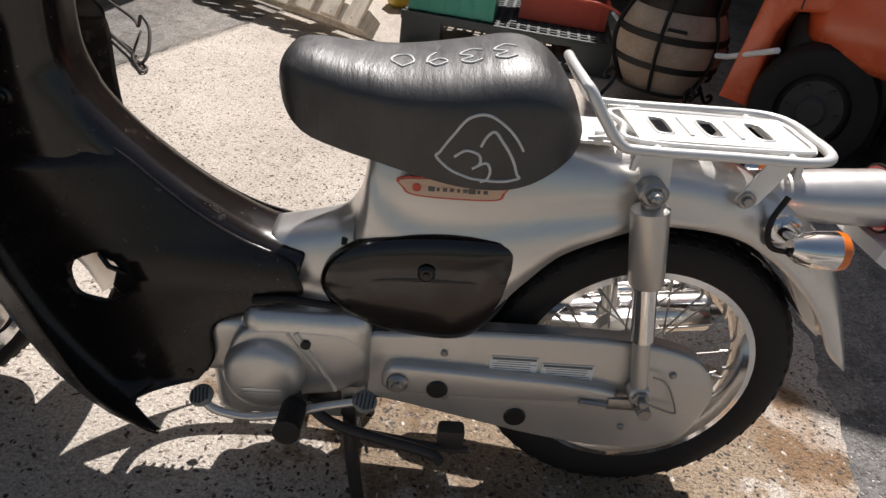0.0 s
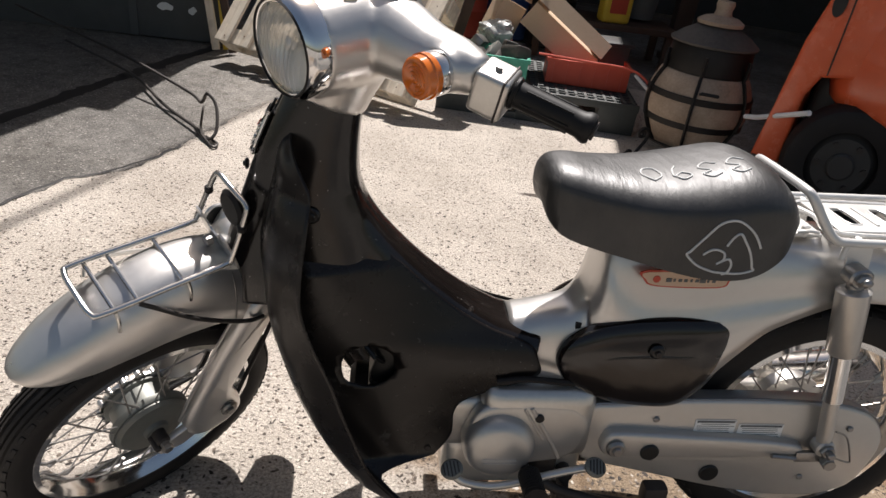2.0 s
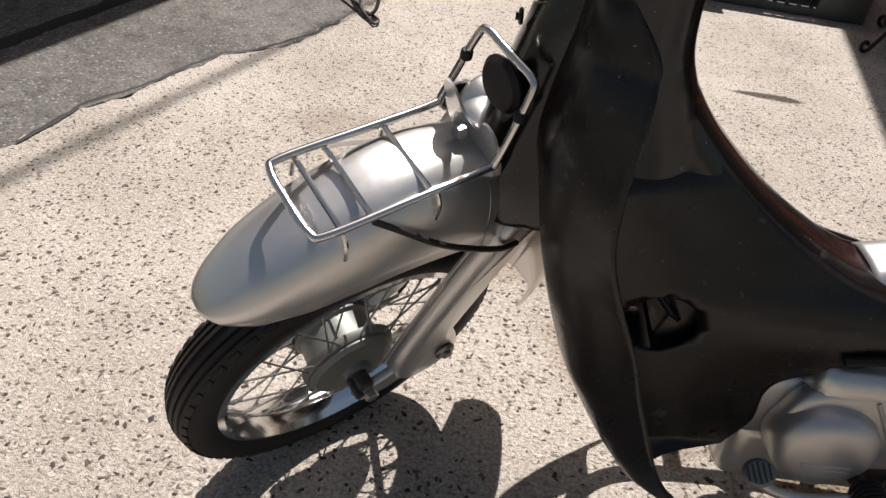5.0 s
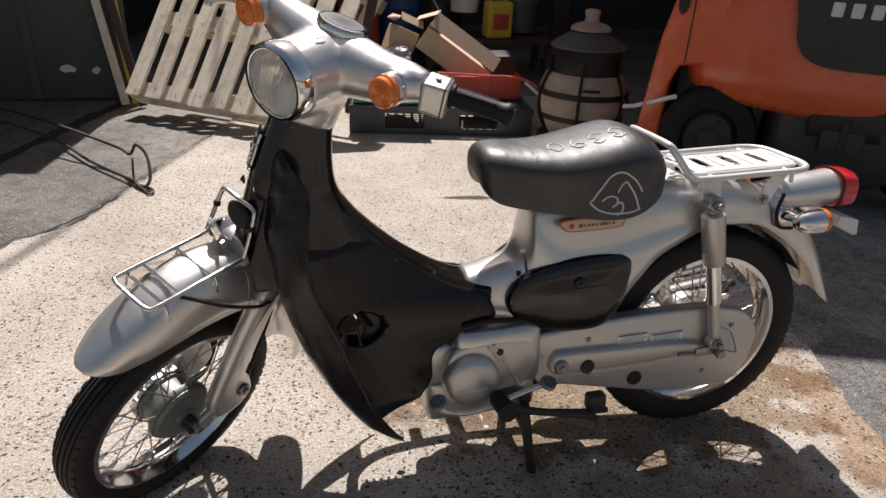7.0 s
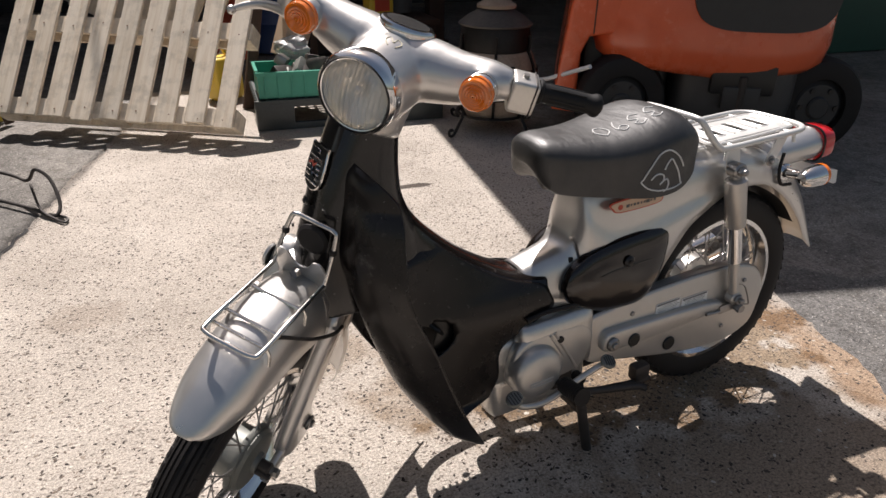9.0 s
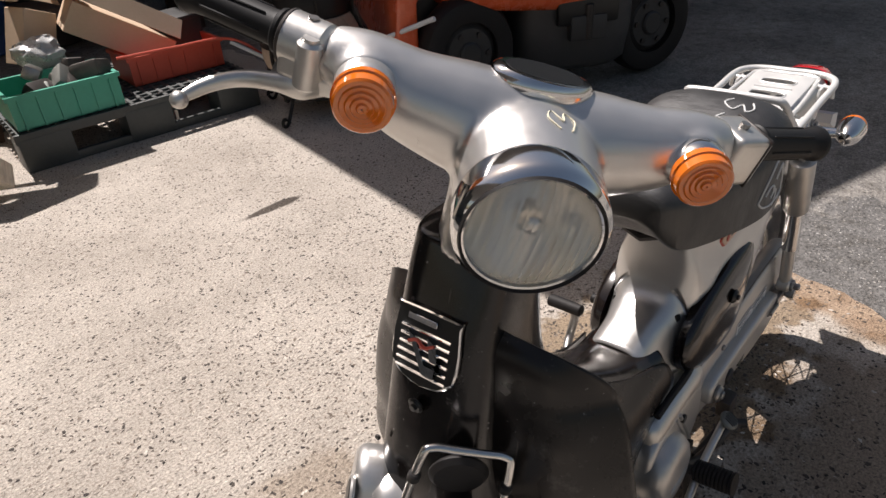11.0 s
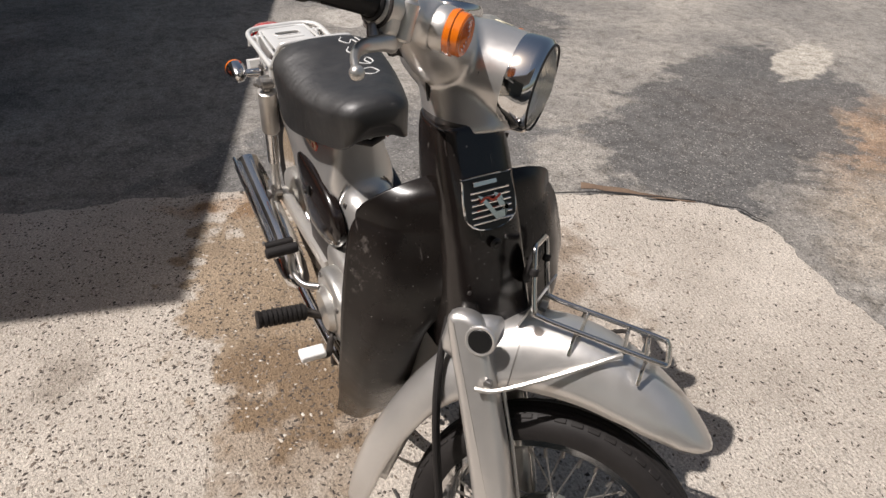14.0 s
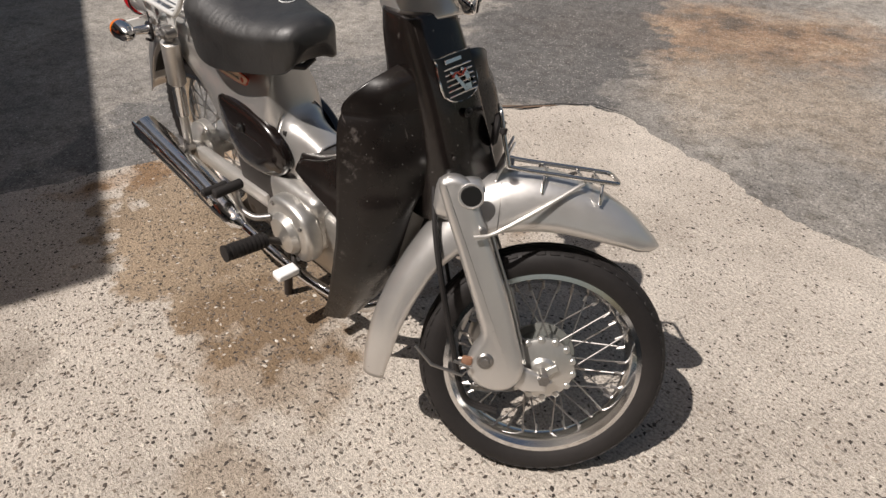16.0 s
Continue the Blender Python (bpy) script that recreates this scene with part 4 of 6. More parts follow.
# unseen cable added for the soft shadow band; its masts only hold it up
wire = thing("shadow_cable", "unseen grey overhead cable added to cast a soft shadow band", "cable")
part("strand", tube([(-2.20, 1.19, 6.10), (-0.25, 9.70, 6.10)], 0.019, 10), roof_sheet, wire)
part("roof_mast", tube([(-2.20, 1.19, 2.90), (-2.20, 1.19, 6.15)], 0.03, 12), roof_sheet, wire)
part("mast", tube([(-0.25, 9.70, -0.02), (-0.25, 9.70, 6.15)], 0.06, 14), roof_sheet, wire)

# bent cable lying loose over the yard
cable = thing("cable", "stiff dark bent cable lying over the yard", "cable", Matrix.Translation((0.065, 0.10, 0)) @ Matrix.Scale(1.015, 4))
part("strand", tube(spline([(-2.9, 3.15, 0.15), (-2.4, 2.75, 0.16), (-1.85, 2.38, 0.14), (-1.42, 2.08, 0.10), (-1.31, 1.95, 0.10), (-1.255, 1.885, 0.165), (-1.20, 1.84, 0.13), (-1.17, 1.75, 0.05), (-1.20, 1.72, 0.015), (-1.30, 1.85, 0.012), (-1.55, 2.1, 0.012), (-1.9, 2.5, 0.02), (-2.5, 2.95, 0.03)], 10), 0.0075, 8), dark_steel, cable)
part("loop", tube(spline([(-1.30, 1.95, 0.08), (-1.25, 1.78, 0.03), (-1.19, 1.70, 0.012), (-1.15, 1.655, 0.01), (-1.15, 1.70, 0.012), (-1.22, 1.76, 0.012)], 8), 0.0055, 8), dark_steel, cable)


# ---------------- the motorcycle ----------------
# Its own axes: x to the rear, y to its right, z up; rear axle at (0.5925, 0, 0.243).
REAR = Vector((0.5925, 0, 0.243))
FRONT = Vector((-0.612, 0.003, 0.274))
RAKE, STEER = radians(29), radians(47.5)
bike = thing("motorcycle", "silver step-through motorcycle with black leg shield on its centre stand", "motorcycle",
             Matrix.Translation((0.632, 0.127, 0.281)) @ pose(0, 0, 0, 0, 0, 6.83) @ pose(0, 0, 0, -1.9) @ pose(0, 0, 0, 0, -2.9) @ Matrix.Translation(-REAR))
HEAD = Vector((-0.5491, 0, 0.3044))
TURNED = pose(-0.0003, 0.0025, 0, 0, 0, -1.07) @ Matrix.Translation((-0.0085, 0, -0.0153)) @ Matrix.Translation(HEAD) @ Matrix.Rotation(STEER, 4, Vector((math.sin(RAKE), 0, math.cos(RAKE)))) @ Matrix.Translation(-HEAD)


def curve(xs, ys):
    return lambda x: float(np.interp(x, xs, ys))


def smooth_curve(pts, n=10):
    q = spline([(x, z, 0) for x, z in pts], n)
    xs, zs = [p[0] for p in q], [p[1] for p in q]
    order = np.argsort(xs)
    return curve(np.array(xs)[order], np.array(zs)[order])


def body_shell():
    """The pressed-steel body: step tube, seat tower and rear mudguard, one skin open below."""
    top = smooth_curve([(0.02, 0.475), (0.09, 0.492), (0.125, 0.503), (0.148, 0.53), (0.160, 0.575), (0.17, 0.625), (0.20, 0.648), (0.30, 0.652), (0.42, 0.655), (0.55, 0.645), (0.64, 0.628), (0.70, 0.605), (0.76, 0.565), (0.81, 0.51), (0.85, 0.44), (0.88, 0.36), (0.897, 0.305)])
    low = smooth_curve([(0.02, 0.40), (0.09, 0.375), (0.20, 0.368), (0.30, 0.37), (0.345, 0.388), (0.37, 0.418), (0.40, 0.456), (0.447, 0.506), (0.526, 0.547), (0.588, 0.555), (0.665, 0.542), (0.73, 0.500), (0.79, 0.440), (0.83, 0.385), (0.86, 0.330), (0.897, 0.292)])
    wide = smooth_curve([(0.02, 0.052), (0.09, 0.058), (0.15, 0.072), (0.22, 0.085), (0.34, 0.090), (0.45, 0.088), (0.55, 0.084), (0.64, 0.078), (0.72, 0.068), (0.80, 0.056), (0.86, 0.05), (0.897, 0.045)])
    crease = smooth_curve([(0.02, 0.62), (0.15, 0.60), (0.19, 0.555), (0.24, 0.53), (0.32, 0.532), (0.45, 0.558), (0.55, 0.572), (0.66, 0.57), (0.9, 0.5)])
    xs = sorted(set(np.linspace(0.02, 0.897, 90)) | set(np.linspace(0.12, 0.18, 16)))
    rows = []
    for x in xs:
        z1, z0, w = top(x), low(x), wide(x)
        row = []
        for i in range(41):
            a = math.pi * i / 40
            s = math.cos(a)
            y = w * math.copysign(abs(s) ** 0.55, s)
            z = z0 + (z1 - z0) * abs(math.sin(a)) ** 0.75
            pinch = math.exp(-((z - crease(x)) / 0.020) ** 2) * min(1, max(0, (x - 0.13) / 0.08)) * min(1, max(0, (0.66 - x) / 0.12))
            above = 1 / (1 + math.exp(-(z - crease(x) - 0.01) / 0.010))
            fade = min(1, max(0, (x - 0.13) / 0.08)) * min(1, max(0, (0.66 - x) / 0.12))
            row.append((x, y * (1 - 0.10 * pinch - 0.10 * above * fade), z))
        rows.append(row)
    return loft(rows, False, False)


thick(part("body_shell", body_shell(), silver, bike, "silver painted pressed-steel body and rear mudguard", sharp=60), 0.003, 1.0)
part("inner_mudguard", loft([[(x, y, z) for y in (-0.06, -0.03, 0, 0.03, 0.06)] for x, z in spline([(0.33, 0.36), (0.37, 0.432), (0.45, 0.52), (0.55, 0.551), (0.65, 0.538), (0.74, 0.48), (0.80, 0.40)], 6)], False, False), inside_dark, bike)
part("battery_tray", box(0.17, 0.12, 0.14, (0.21, 0, 0.42), 0.01), inside_dark, bike)


# seat: a saddle with a scooped nose
SEAT_TOP = smooth_curve([(0.040, 0.714), (0.045, 0.738), (0.060, 0.753), (0.088, 0.756), (0.13, 0.752), (0.20, 0.751), (0.28, 0.763), (0.345, 0.776), (0.385, 0.770), (0.412, 0.752), (0.432, 0.724), (0.444, 0.694), (0.449, 0.668)], 12)
SEAT_LOW = smooth_curve([(0.040, 0.706), (0.056, 0.672), (0.082, 0.651), (0.13, 0.639), (0.178, 0.631), (0.23, 0.621), (0.29, 0.612), (0.342, 0.612), (0.377, 0.620), (0.405, 0.634), (0.430, 0.650), (0.449, 0.664)], 12)
SEAT_HALF = smooth_curve([(0.040, 0.030), (0.050, 0.058), (0.075, 0.079), (0.13, 0.099), (0.20, 0.119), (0.28, 0.133), (0.35, 0.134), (0.40, 0.122), (0.428, 0.102), (0.443, 0.076), (0.449, 0.05)], 12)


def seat_point(x, u, lift=0.0):
    """A point of the seat's skin: u from -1 (left hem) over 0 (crest) to 1 (right hem)."""
    z1, z0, w = SEAT_TOP(x), SEAT_LOW(x), SEAT_HALF(x)
    a = u * math.pi / 2
    s = math.sin(a)
    y = (w + lift) * math.copysign(abs(s) ** 0.72, s) * (1 - 0.10 * max(0, abs(u) - 0.72) / 0.28)
    z = z0 + (z1 + lift - z0) * abs(math.cos(a)) ** 0.42 if abs(u) < 1 else z0
    return (x, y, z)


def seat_cover():
    xs = sorted(set(np.linspace(0.040, 0.449, 60)) | set(np.linspace(0.040, 0.080, 12)) | set(np.linspace(0.41, 0.449, 14)))
    rows = []
    for x in xs:
        row = [seat_point(x, u) for u in np.linspace(-1, 1, 49)]
        z0, w, k = SEAT_LOW(x), SEAT_HALF(x), min(1, (SEAT_TOP(x) - SEAT_LOW(x)) / 0.06) * 0.8
        row += [(x, w * 0.80, z0 - 0.004 * k), (x, w * 0.5, z0 + 0.010 * k), (x, 0, z0 + 0.014 * k), (x, -w * 0.5, z0 + 0.010 * k), (x, -w * 0.80, z0 - 0.004 * k)]
        rows.append(row)
    return loft(rows)


seat = part("seat", seat_cover(), vinyl, bike, "black vinyl seat with chalked numbers", sharp=50)


def stroke(name, pts, width=0.0015):
    """A chalk line on the seat, along (x, u) pairs."""
    path = [seat_point(x, u, 0.0006) for x, u in spline(pts, 8)]
    return part(name, tube(path, width, 6), chalk, seat)


# crest figures, read from the seat's right side, and the figure in a drop on its left flank
def glyph(strokes, x0, u0, sx, su):
    for s in strokes:
        stroke("chalk_mark", [(x0 - sx * a, u0 - su * b) for a, b in s])


THREE = [[(0.08, 0.85), (0.5, 1.0), (0.85, 0.78), (0.45, 0.55), (0.9, 0.3), (0.5, 0.0), (0.05, 0.15)]]
NINE = [[(0.85, 0.7), (0.5, 1.0), (0.1, 0.75), (0.45, 0.5), (0.85, 0.75), (0.8, 0.3), (0.55, 0.0)]]
ZERO = [[(0.5, 1.0), (0.1, 0.6), (0.3, 0.05), (0.75, 0.05), (0.95, 0.5), (0.5, 1.0)]]
for k, g in enumerate((THREE, THREE, NINE, ZERO)):
    glyph(g, 0.350 - 0.043 * k, -0.055 - 0.006 * k, 0.034, 0.20)
def flank(x, z):
    """The place on the seat's left flank at a height."""
    lo, hi = -1.0, -0.3
    for _ in range(24):
        mid = (lo + hi) / 2
        lo, hi = (mid, hi) if seat_point(x, mid)[2] < z else (lo, mid)
    return (x, lo)


for line in ([(0.363, 0.668), (0.336, 0.701), (0.312, 0.713), (0.291, 0.707), (0.274, 0.684), (0.260, 0.661), (0.254, 0.652), (0.269, 0.638), (0.293, 0.628), (0.316, 0.625), (0.343, 0.625), (0.363, 0.630)],
             [(0.309, 0.671), (0.315, 0.685), (0.324, 0.692), (0.337, 0.677), (0.356, 0.644), (0.363, 0.630)],
             [(0.277, 0.654), (0.291, 0.664), (0.307, 0.660), (0.310, 0.648), (0.301, 0.640), (0.317, 0.649), (0.324, 0.640), (0.322, 0.628), (0.313, 0.622)]):
    stroke("chalk_mark", [flank(x, z) for x, z in line], 0.0019)
part("hinge", tube([(0.105, -0.03, 0.650), (0.10, 0, 0.640), (0.105, 0.03, 0.650)], 0.008, 8), dark_steel, bike)


def side_cover(side):
    """The bulging black cover on each flank."""
    rim = rounded([(0.099, 0.426), (0.113, 0.464), (0.152, 0.494), (0.203, 0.510), (0.276, 0.518), (0.350, 0.517), (0.381, 0.507), (0.389, 0.485), (0.388, 0.462), (0.377, 0.409), (0.346, 0.361), (0.310, 0.338), (0.252, 0.338), (0.193, 0.348), (0.142, 0.370), (0.112, 0.394)], 5)
    c = np.array((0.252, 0.436))
    rows = []
    for k, (s, y) in enumerate(((1.0, 0.068), (1.0, 0.080), (0.978, 0.087), (0.93, 0.0915), (0.8, 0.0965), (0.6, 0.100), (0.35, 0.102), (0.1, 0.1025))):
        rows.append([(c[0] + (x - c[0]) * s, side * y, c[1] + (z - c[1]) * s) for x, z in rim])
    ob = part("side_cover", loft(rows), gloss_black, bike, "glossy black side cover", sharp=60)
    part("knob", disc(0.013, 0.010, (0.254, side * 0.105, 0.466), "Y", 24, 0.004), plug, ob)
    part("screw", disc(0.005, 0.006, (0.254, side * 0.111, 0.466), "Y", 12, 0.001), dark_steel, ob)
    part("swage", tube(spline([(0.15, side * 0.0965, 0.440), (0.21, side * 0.1005, 0.452), (0.30, side * 0.1005, 0.454), (0.37, side * 0.093, 0.452)], 5), 0.004, 8, flat=0.5), gloss_black, ob)


side_cover(-1)
side_cover(1)
# maker's transfer under the seat: cream shape with a red edge and dark bars
for side in (-1, 1):
    yy = side * 0.0835
    rim = rounded([(0.215, 0.606), (0.345, 0.606), (0.352, 0.590), (0.335, 0.578), (0.235, 0.578), (0.212, 0.590)], 4)
    tr = part("transfer", prism(rim, yy, yy + side * 0.0025), badge_red, bike, "cream and red transfer")
    part("transfer_field", prism([(0.28 + (x - 0.28) * 0.95, 0.591 + (z - 0.591) * 0.82) for x, z in rim], yy + side * 0.0005, yy + side * 0.0035), badge_cream, tr)
    for k, w in enumerate((0.009, 0.004, 0.006, 0.006, 0.004, 0.006, 0.010, 0.004, 0.006)):
        part("transfer_bar", box(w, 0.001, 0.007 if k in (0, 6) else 0.0052, (0.252 + 0.0092 * k, yy + side * 0.0042, 0.591), 0.0004, 1), label_ink, tr)
    part("transfer_bar", disc(0.006, 0.001, (0.232, yy + side * 0.0042, 0.592), "Y", 16), badge_red, tr)


# ---- leg shield ----
def shield_column():
    """Head cover and step tunnel, solid shells melted together afterwards."""
    rows = []
    front = smooth_curve([(0.50, -0.452), (0.56, -0.450), (0.62, -0.437), (0.70, -0.408), (0.765, -0.383), (0.835, -0.350), (0.875, -0.330)])
    back = smooth_curve([(0.50, -0.20), (0.56, -0.20), (0.62, -0.208), (0.67, -0.222), (0.71, -0.236), (0.765, -0.238), (0.835, -0.232), (0.875, -0.232)])
    half = smooth_curve([(0.50, 0.078), (0.56, 0.077), (0.62, 0.073), (0.70, 0.068), (0.765, 0.064), (0.835, 0.060), (0.875, 0.055)])
    for z in np.linspace(0.515, 0.875, 30):
        f, b, w = front(z), back(z), half(z)
        cx, rx = (f + b) / 2, (b - f) / 2
        ring = []
        for a in np.arange(40) * 2 * math.pi / 40:
            e = 0.62 if math.cos(a) < 0 else 0.9
            ring.append((cx + rx * math.copysign(abs(math.cos(a)) ** e, math.cos(a)), w * math.copysign(abs(math.sin(a)) ** 0.55, math.sin(a)), z))
        rows.append(ring)
    head = loft(rows)
    top = smooth_curve([(-0.27, 0.76), (-0.235, 0.695), (-0.203, 0.645), (-0.16, 0.598), (-0.108, 0.551), (-0.05, 0.510), (0.0, 0.482), (0.045, 0.468), (0.085, 0.461)])
    low = smooth_curve([(-0.27, 0.50), (-0.20, 0.41), (-0.12, 0.37), (-0.035, 0.360), (0.03, 0.378), (0.075, 0.392), (0.085, 0.396)])
    half2 = smooth_curve([(-0.27, 0.060), (-0.16, 0.066), (-0.05, 0.072), (0.04, 0.076), (0.085, 0.078)])
    rows = []
    for x in np.linspace(-0.27, 0.078, 40):
        z1, z0, w = top(x), low(x), half2(x)
        ring = []
        for a in np.arange(40) * 2 * math.pi / 40:
            s, c = math.sin(a), math.cos(a)
            ww = w * (0.84 + 0.14 * (1 - s) / 2)
            ring.append((x + (0.022 * (0.5 - s / 2) if x > 0.0 else 0) * -1, ww * math.copysign(abs(c) ** 0.6, c), (z0 + z1) / 2 + (z1 - z0) / 2 * math.copysign(abs(s) ** 0.62, s)))
        rows.append(ring)
    return joined(head, loft(rows))


blended(part("shield_column", shield_column(), gloss_shield, bike, "black plastic head cover and step tunnel"), 0.0045, 5)


def shield_wing(side):
    """One wing of the leg shield: from its outer rim forwards round the front edge to the head cover, then back along the engine."""
    rim_x = smooth_curve([(0.165, -0.143), (0.20, -0.160), (0.29, -0.205), (0.38, -0.238), (0.43, -0.254), (0.50, -0.271), (0.60, -0.277), (0.68, -0.270), (0.72, -0.265), (0.745, -0.268), (0.79, -0.300)])
    low_y = 0.150 if side < 0 else 0.192
    rim_y = smooth_curve([(0.165, low_y), (0.20, low_y * 0.6 + 0.080), (0.29, 0.200), (0.38, 0.205), (0.50, 0.204), (0.60, 0.196), (0.68, 0.181), (0.71, 0.171), (0.73, 0.158)])
    edge_x = smooth_curve([(0.165, -0.180), (0.20, -0.205), (0.28, -0.262), (0.37, -0.312), (0.44, -0.338), (0.515, -0.358), (0.585, -0.369), (0.635, -0.378), (0.707, -0.363), (0.77, -0.345), (0.79, -0.330)])
    edge_y = smooth_curve([(0.165, 0.105), (0.28, 0.110), (0.37, 0.114), (0.44, 0.112), (0.515, 0.102), (0.555, 0.088), (0.59, 0.060), (0.635, 0.048), (0.70, 0.044), (0.79, 0.034)])
    rear_x = smooth_curve([(0.165, -0.160), (0.20, -0.147), (0.212, -0.112), (0.235, -0.090), (0.27, -0.068), (0.32, -0.066), (0.347, -0.044), (0.376, 0.028), (0.399, 0.072), (0.43, 0.066), (0.452, 0.052), (0.475, -0.012), (0.505, -0.068), (0.54, -0.115), (0.58, -0.16), (0.64, -0.22), (0.79, -0.26)])
    rear_y = smooth_curve([(0.165, 0.120), (0.235, 0.087), (0.345, 0.081), (0.41, 0.0795), (0.44, 0.074), (0.475, 0.060), (0.54, 0.050), (0.64, 0.042), (0.79, 0.035)])
    rows = []
    for z in list(np.linspace(0.168 if side < 0 else 0.19, 0.725, 104)) + [0.725 + 0.066 * math.sin(k * math.pi / 48) for k in range(1, 24)]:
        oy = rim_y(z) if z <= 0.725 else 0.045 + (rim_y(0.725) - 0.045) * math.sqrt(max(0, 1 - ((z - 0.725) / 0.0665) ** 2))
        swept = min(1, max(0, (z - 0.45) / 0.15)) if side < 0 else 0.0
        o = np.array((rim_x(z) - 0.030 * swept * swept * (3 - 2 * swept), oy))
        e = np.array((edge_x(z), min(edge_y(z), oy - 0.002)))
        r = np.array((rear_x(z), rear_y(z)))
        bulge = min(1, max(0.15, (oy - 0.06) / 0.12))
        f = o * 0.52 + e * 0.48 + np.array((-0.020, 0.012)) * bulge
        inside = min(1, max(0, (z - 0.58) / 0.05))
        i = np.array((e[0] + 0.035 + 0.02 * (1 - inside), (0.090 if side < 0 else 0.086) * (1 - inside) + 0.035 * inside))
        if side < 0 and z < 0.225:
            k = min(1, (0.225 - z) / 0.057) ** 1.3
            f = f * (1 - k) + (o + np.array((-0.006, -0.004))) * k
            e = e * (1 - k) + (o + np.array((-0.005, -0.007))) * k
            q = min(1, (0.225 - z) / 0.022)
            i = i * (1 - q) + (e + np.array((0.003, -0.001))) * q
            r = r * (1 - q) + (e + np.array((0.006, -0.002))) * q
        if side > 0 and z < 0.42:
            k = min(1, (0.42 - z) / 0.08)
            i = i * (1 - k) + (e + np.array((0.010, -0.001))) * k
            r = r * (1 - k) + (e + np.array((0.016, 0.0))) * k
        path = spline([(*o, 0), (*f, 0), (*e, 0), (*i, 0), (*((i + r) / 2), 0), (*r, 0)], 12)
        rows.append([(p[0], side * p[1], z) for p in path])
    bm = loft(rows, False, False)
    if side < 0:
        # the broken-out opening in the left wing
        cx, cz, rx, rz = -0.215, 0.413, 0.045, 0.039

        def reach(p):
            return math.hypot((p.x - cx) / rx, (p.z - cz) / rz) / (1 + 0.10 * noise.noise(Vector((p.x * 40, 3.0, p.z * 40))))

        near = [f for f in bm.faces if abs(f.calc_center_median().y) < 0.15 and reach(f.calc_center_median()) < 1]
        bmesh.ops.delete(bm, geom=near, context="FACES")
        for v in bm.verts:
            if v.is_boundary and reach(v.co) < 1.25 and abs(v.co.y) < 0.15:
                k = 1 / reach(v.co)
                v.co.x, v.co.z = cx + (v.co.x - cx) * k, cz + (v.co.z - cz) * k
    ob = part("leg_shield_wing", bm, black_shield, bike, "scuffed black plastic leg shield wing", sharp=60)
    return thick(ob, 0.0035)


# black shape added behind the left wing's opening to hide the bright ground
part("horn_bracket", joined(prism(rounded([(-0.206, 0.372), (-0.080, 0.368), (-0.078, 0.456), (-0.222, 0.458), (-0.216, 0.432), (-0.202, 0.420)], 3), -0.070, 0.010, 0.004), tube([(-0.22, -0.075, 0.445), (-0.205, -0.085, 0.43), (-0.19, -0.07, 0.41)], 0.004, 8)), plug, bike, "black backing added to keep the opening dark")
for side in (-1, 1):
    wing = shield_wing(side)
    part("shield_bolt", joined(disc(0.011, 0.005, (-0.108, side * 0.084, 0.242), "Y", 20, 0.002), disc(0.006, 0.008, (-0.108, side * 0.087, 0.242), "Y", 6, 0.001)), dark_steel, wing)
    part("shield_screw", disc(0.007, 0.006, (-0.338, side * 0.068, 0.640), "X", 16, 0.002), dark_steel, wing)


# front emblem: bright frame, dark bars, silver figure; no lettering
def emblem():
    m = Matrix.Translation((-0.3805, 0.0, 0.777)) @ Matrix.Rotation(radians(23.5), 4, "Y")
    e = part("emblem", prism(rounded([(-0.040, 0.046), (0.040, 0.046), (0.045, 0.040), (0.046, -0.026), (0.0, -0.046), (-0.046, -0.026), (-0.045, 0.040)], 2), -0.003, 0.003), plug, bike, "chrome and black front emblem",
             m @ pose(0, 0, 0, 0, 0, 90) @ Matrix.Diagonal((0.84, 1, 0.84, 1)))
    rim = [(x, 0.0, z) for x, z in rounded([(-0.040, 0.045), (0.040, 0.045), (0.044, 0.040), (0.045, -0.026), (0.0, -0.045), (-0.045, -0.026), (-0.044, 0.040)], 4)]
    part("emblem_frame", tube(rim, 0.0028, 8, True), chrome, e)
    for sy in (1,):
        for k in range(6):
            z = 0.022 - k * 0.0105
            part("emblem_bar", tube([(-0.038, 0.004, z), (0.038 if k > 2 else 0.036, 0.004, z)], 0.0019, 6), chrome, e)
        part("emblem_name", box(0.044, 0.002, 0.008, (0.006, 0.005, 0.036), 0.0006, 1), chrome, e)
        part("emblem_figure", prism([(0.012, 0.012), (0.024, 0.018), (-0.004, -0.028), (-0.014, -0.028)], 0.004, 0.007), chrome, e)
        part("emblem_figure", prism([(-0.020, 0.012), (-0.006, 0.018), (-0.014, -0.008), (-0.030, -0.008), (-0.030, -0.016), (-0.006, -0.016), (-0.010, -0.028), (-0.022, -0.028), (-0.024, -0.004)], 0.0045, 0.0075), chrome, e)
        part("emblem_script", tube(spline([(0.020, 0.0075, 0.006), (0.008, 0.0075, 0.011), (-0.004, 0.0075, 0.005), (-0.018, 0.0075, 0.012)], 5), 0.0022, 6), badge_red, e)
    return e


emblem()
part("side_plug", joined(disc(0.013, 0.014, (-0.304, -0.069, 0.671), "Y", 24, 0.003), disc(0.006, 0.018, (-0.304, -0.070, 0.671), "Y", 16, 0.002)), plug, bike)
part("head_screw", joined(disc(0.009, 0.005, (-0.407, 0, 0.722), "X", 20, 0.002), disc(0.004, 0.007, (-0.409, 0, 0.722), "X", 6)), plug, bike)
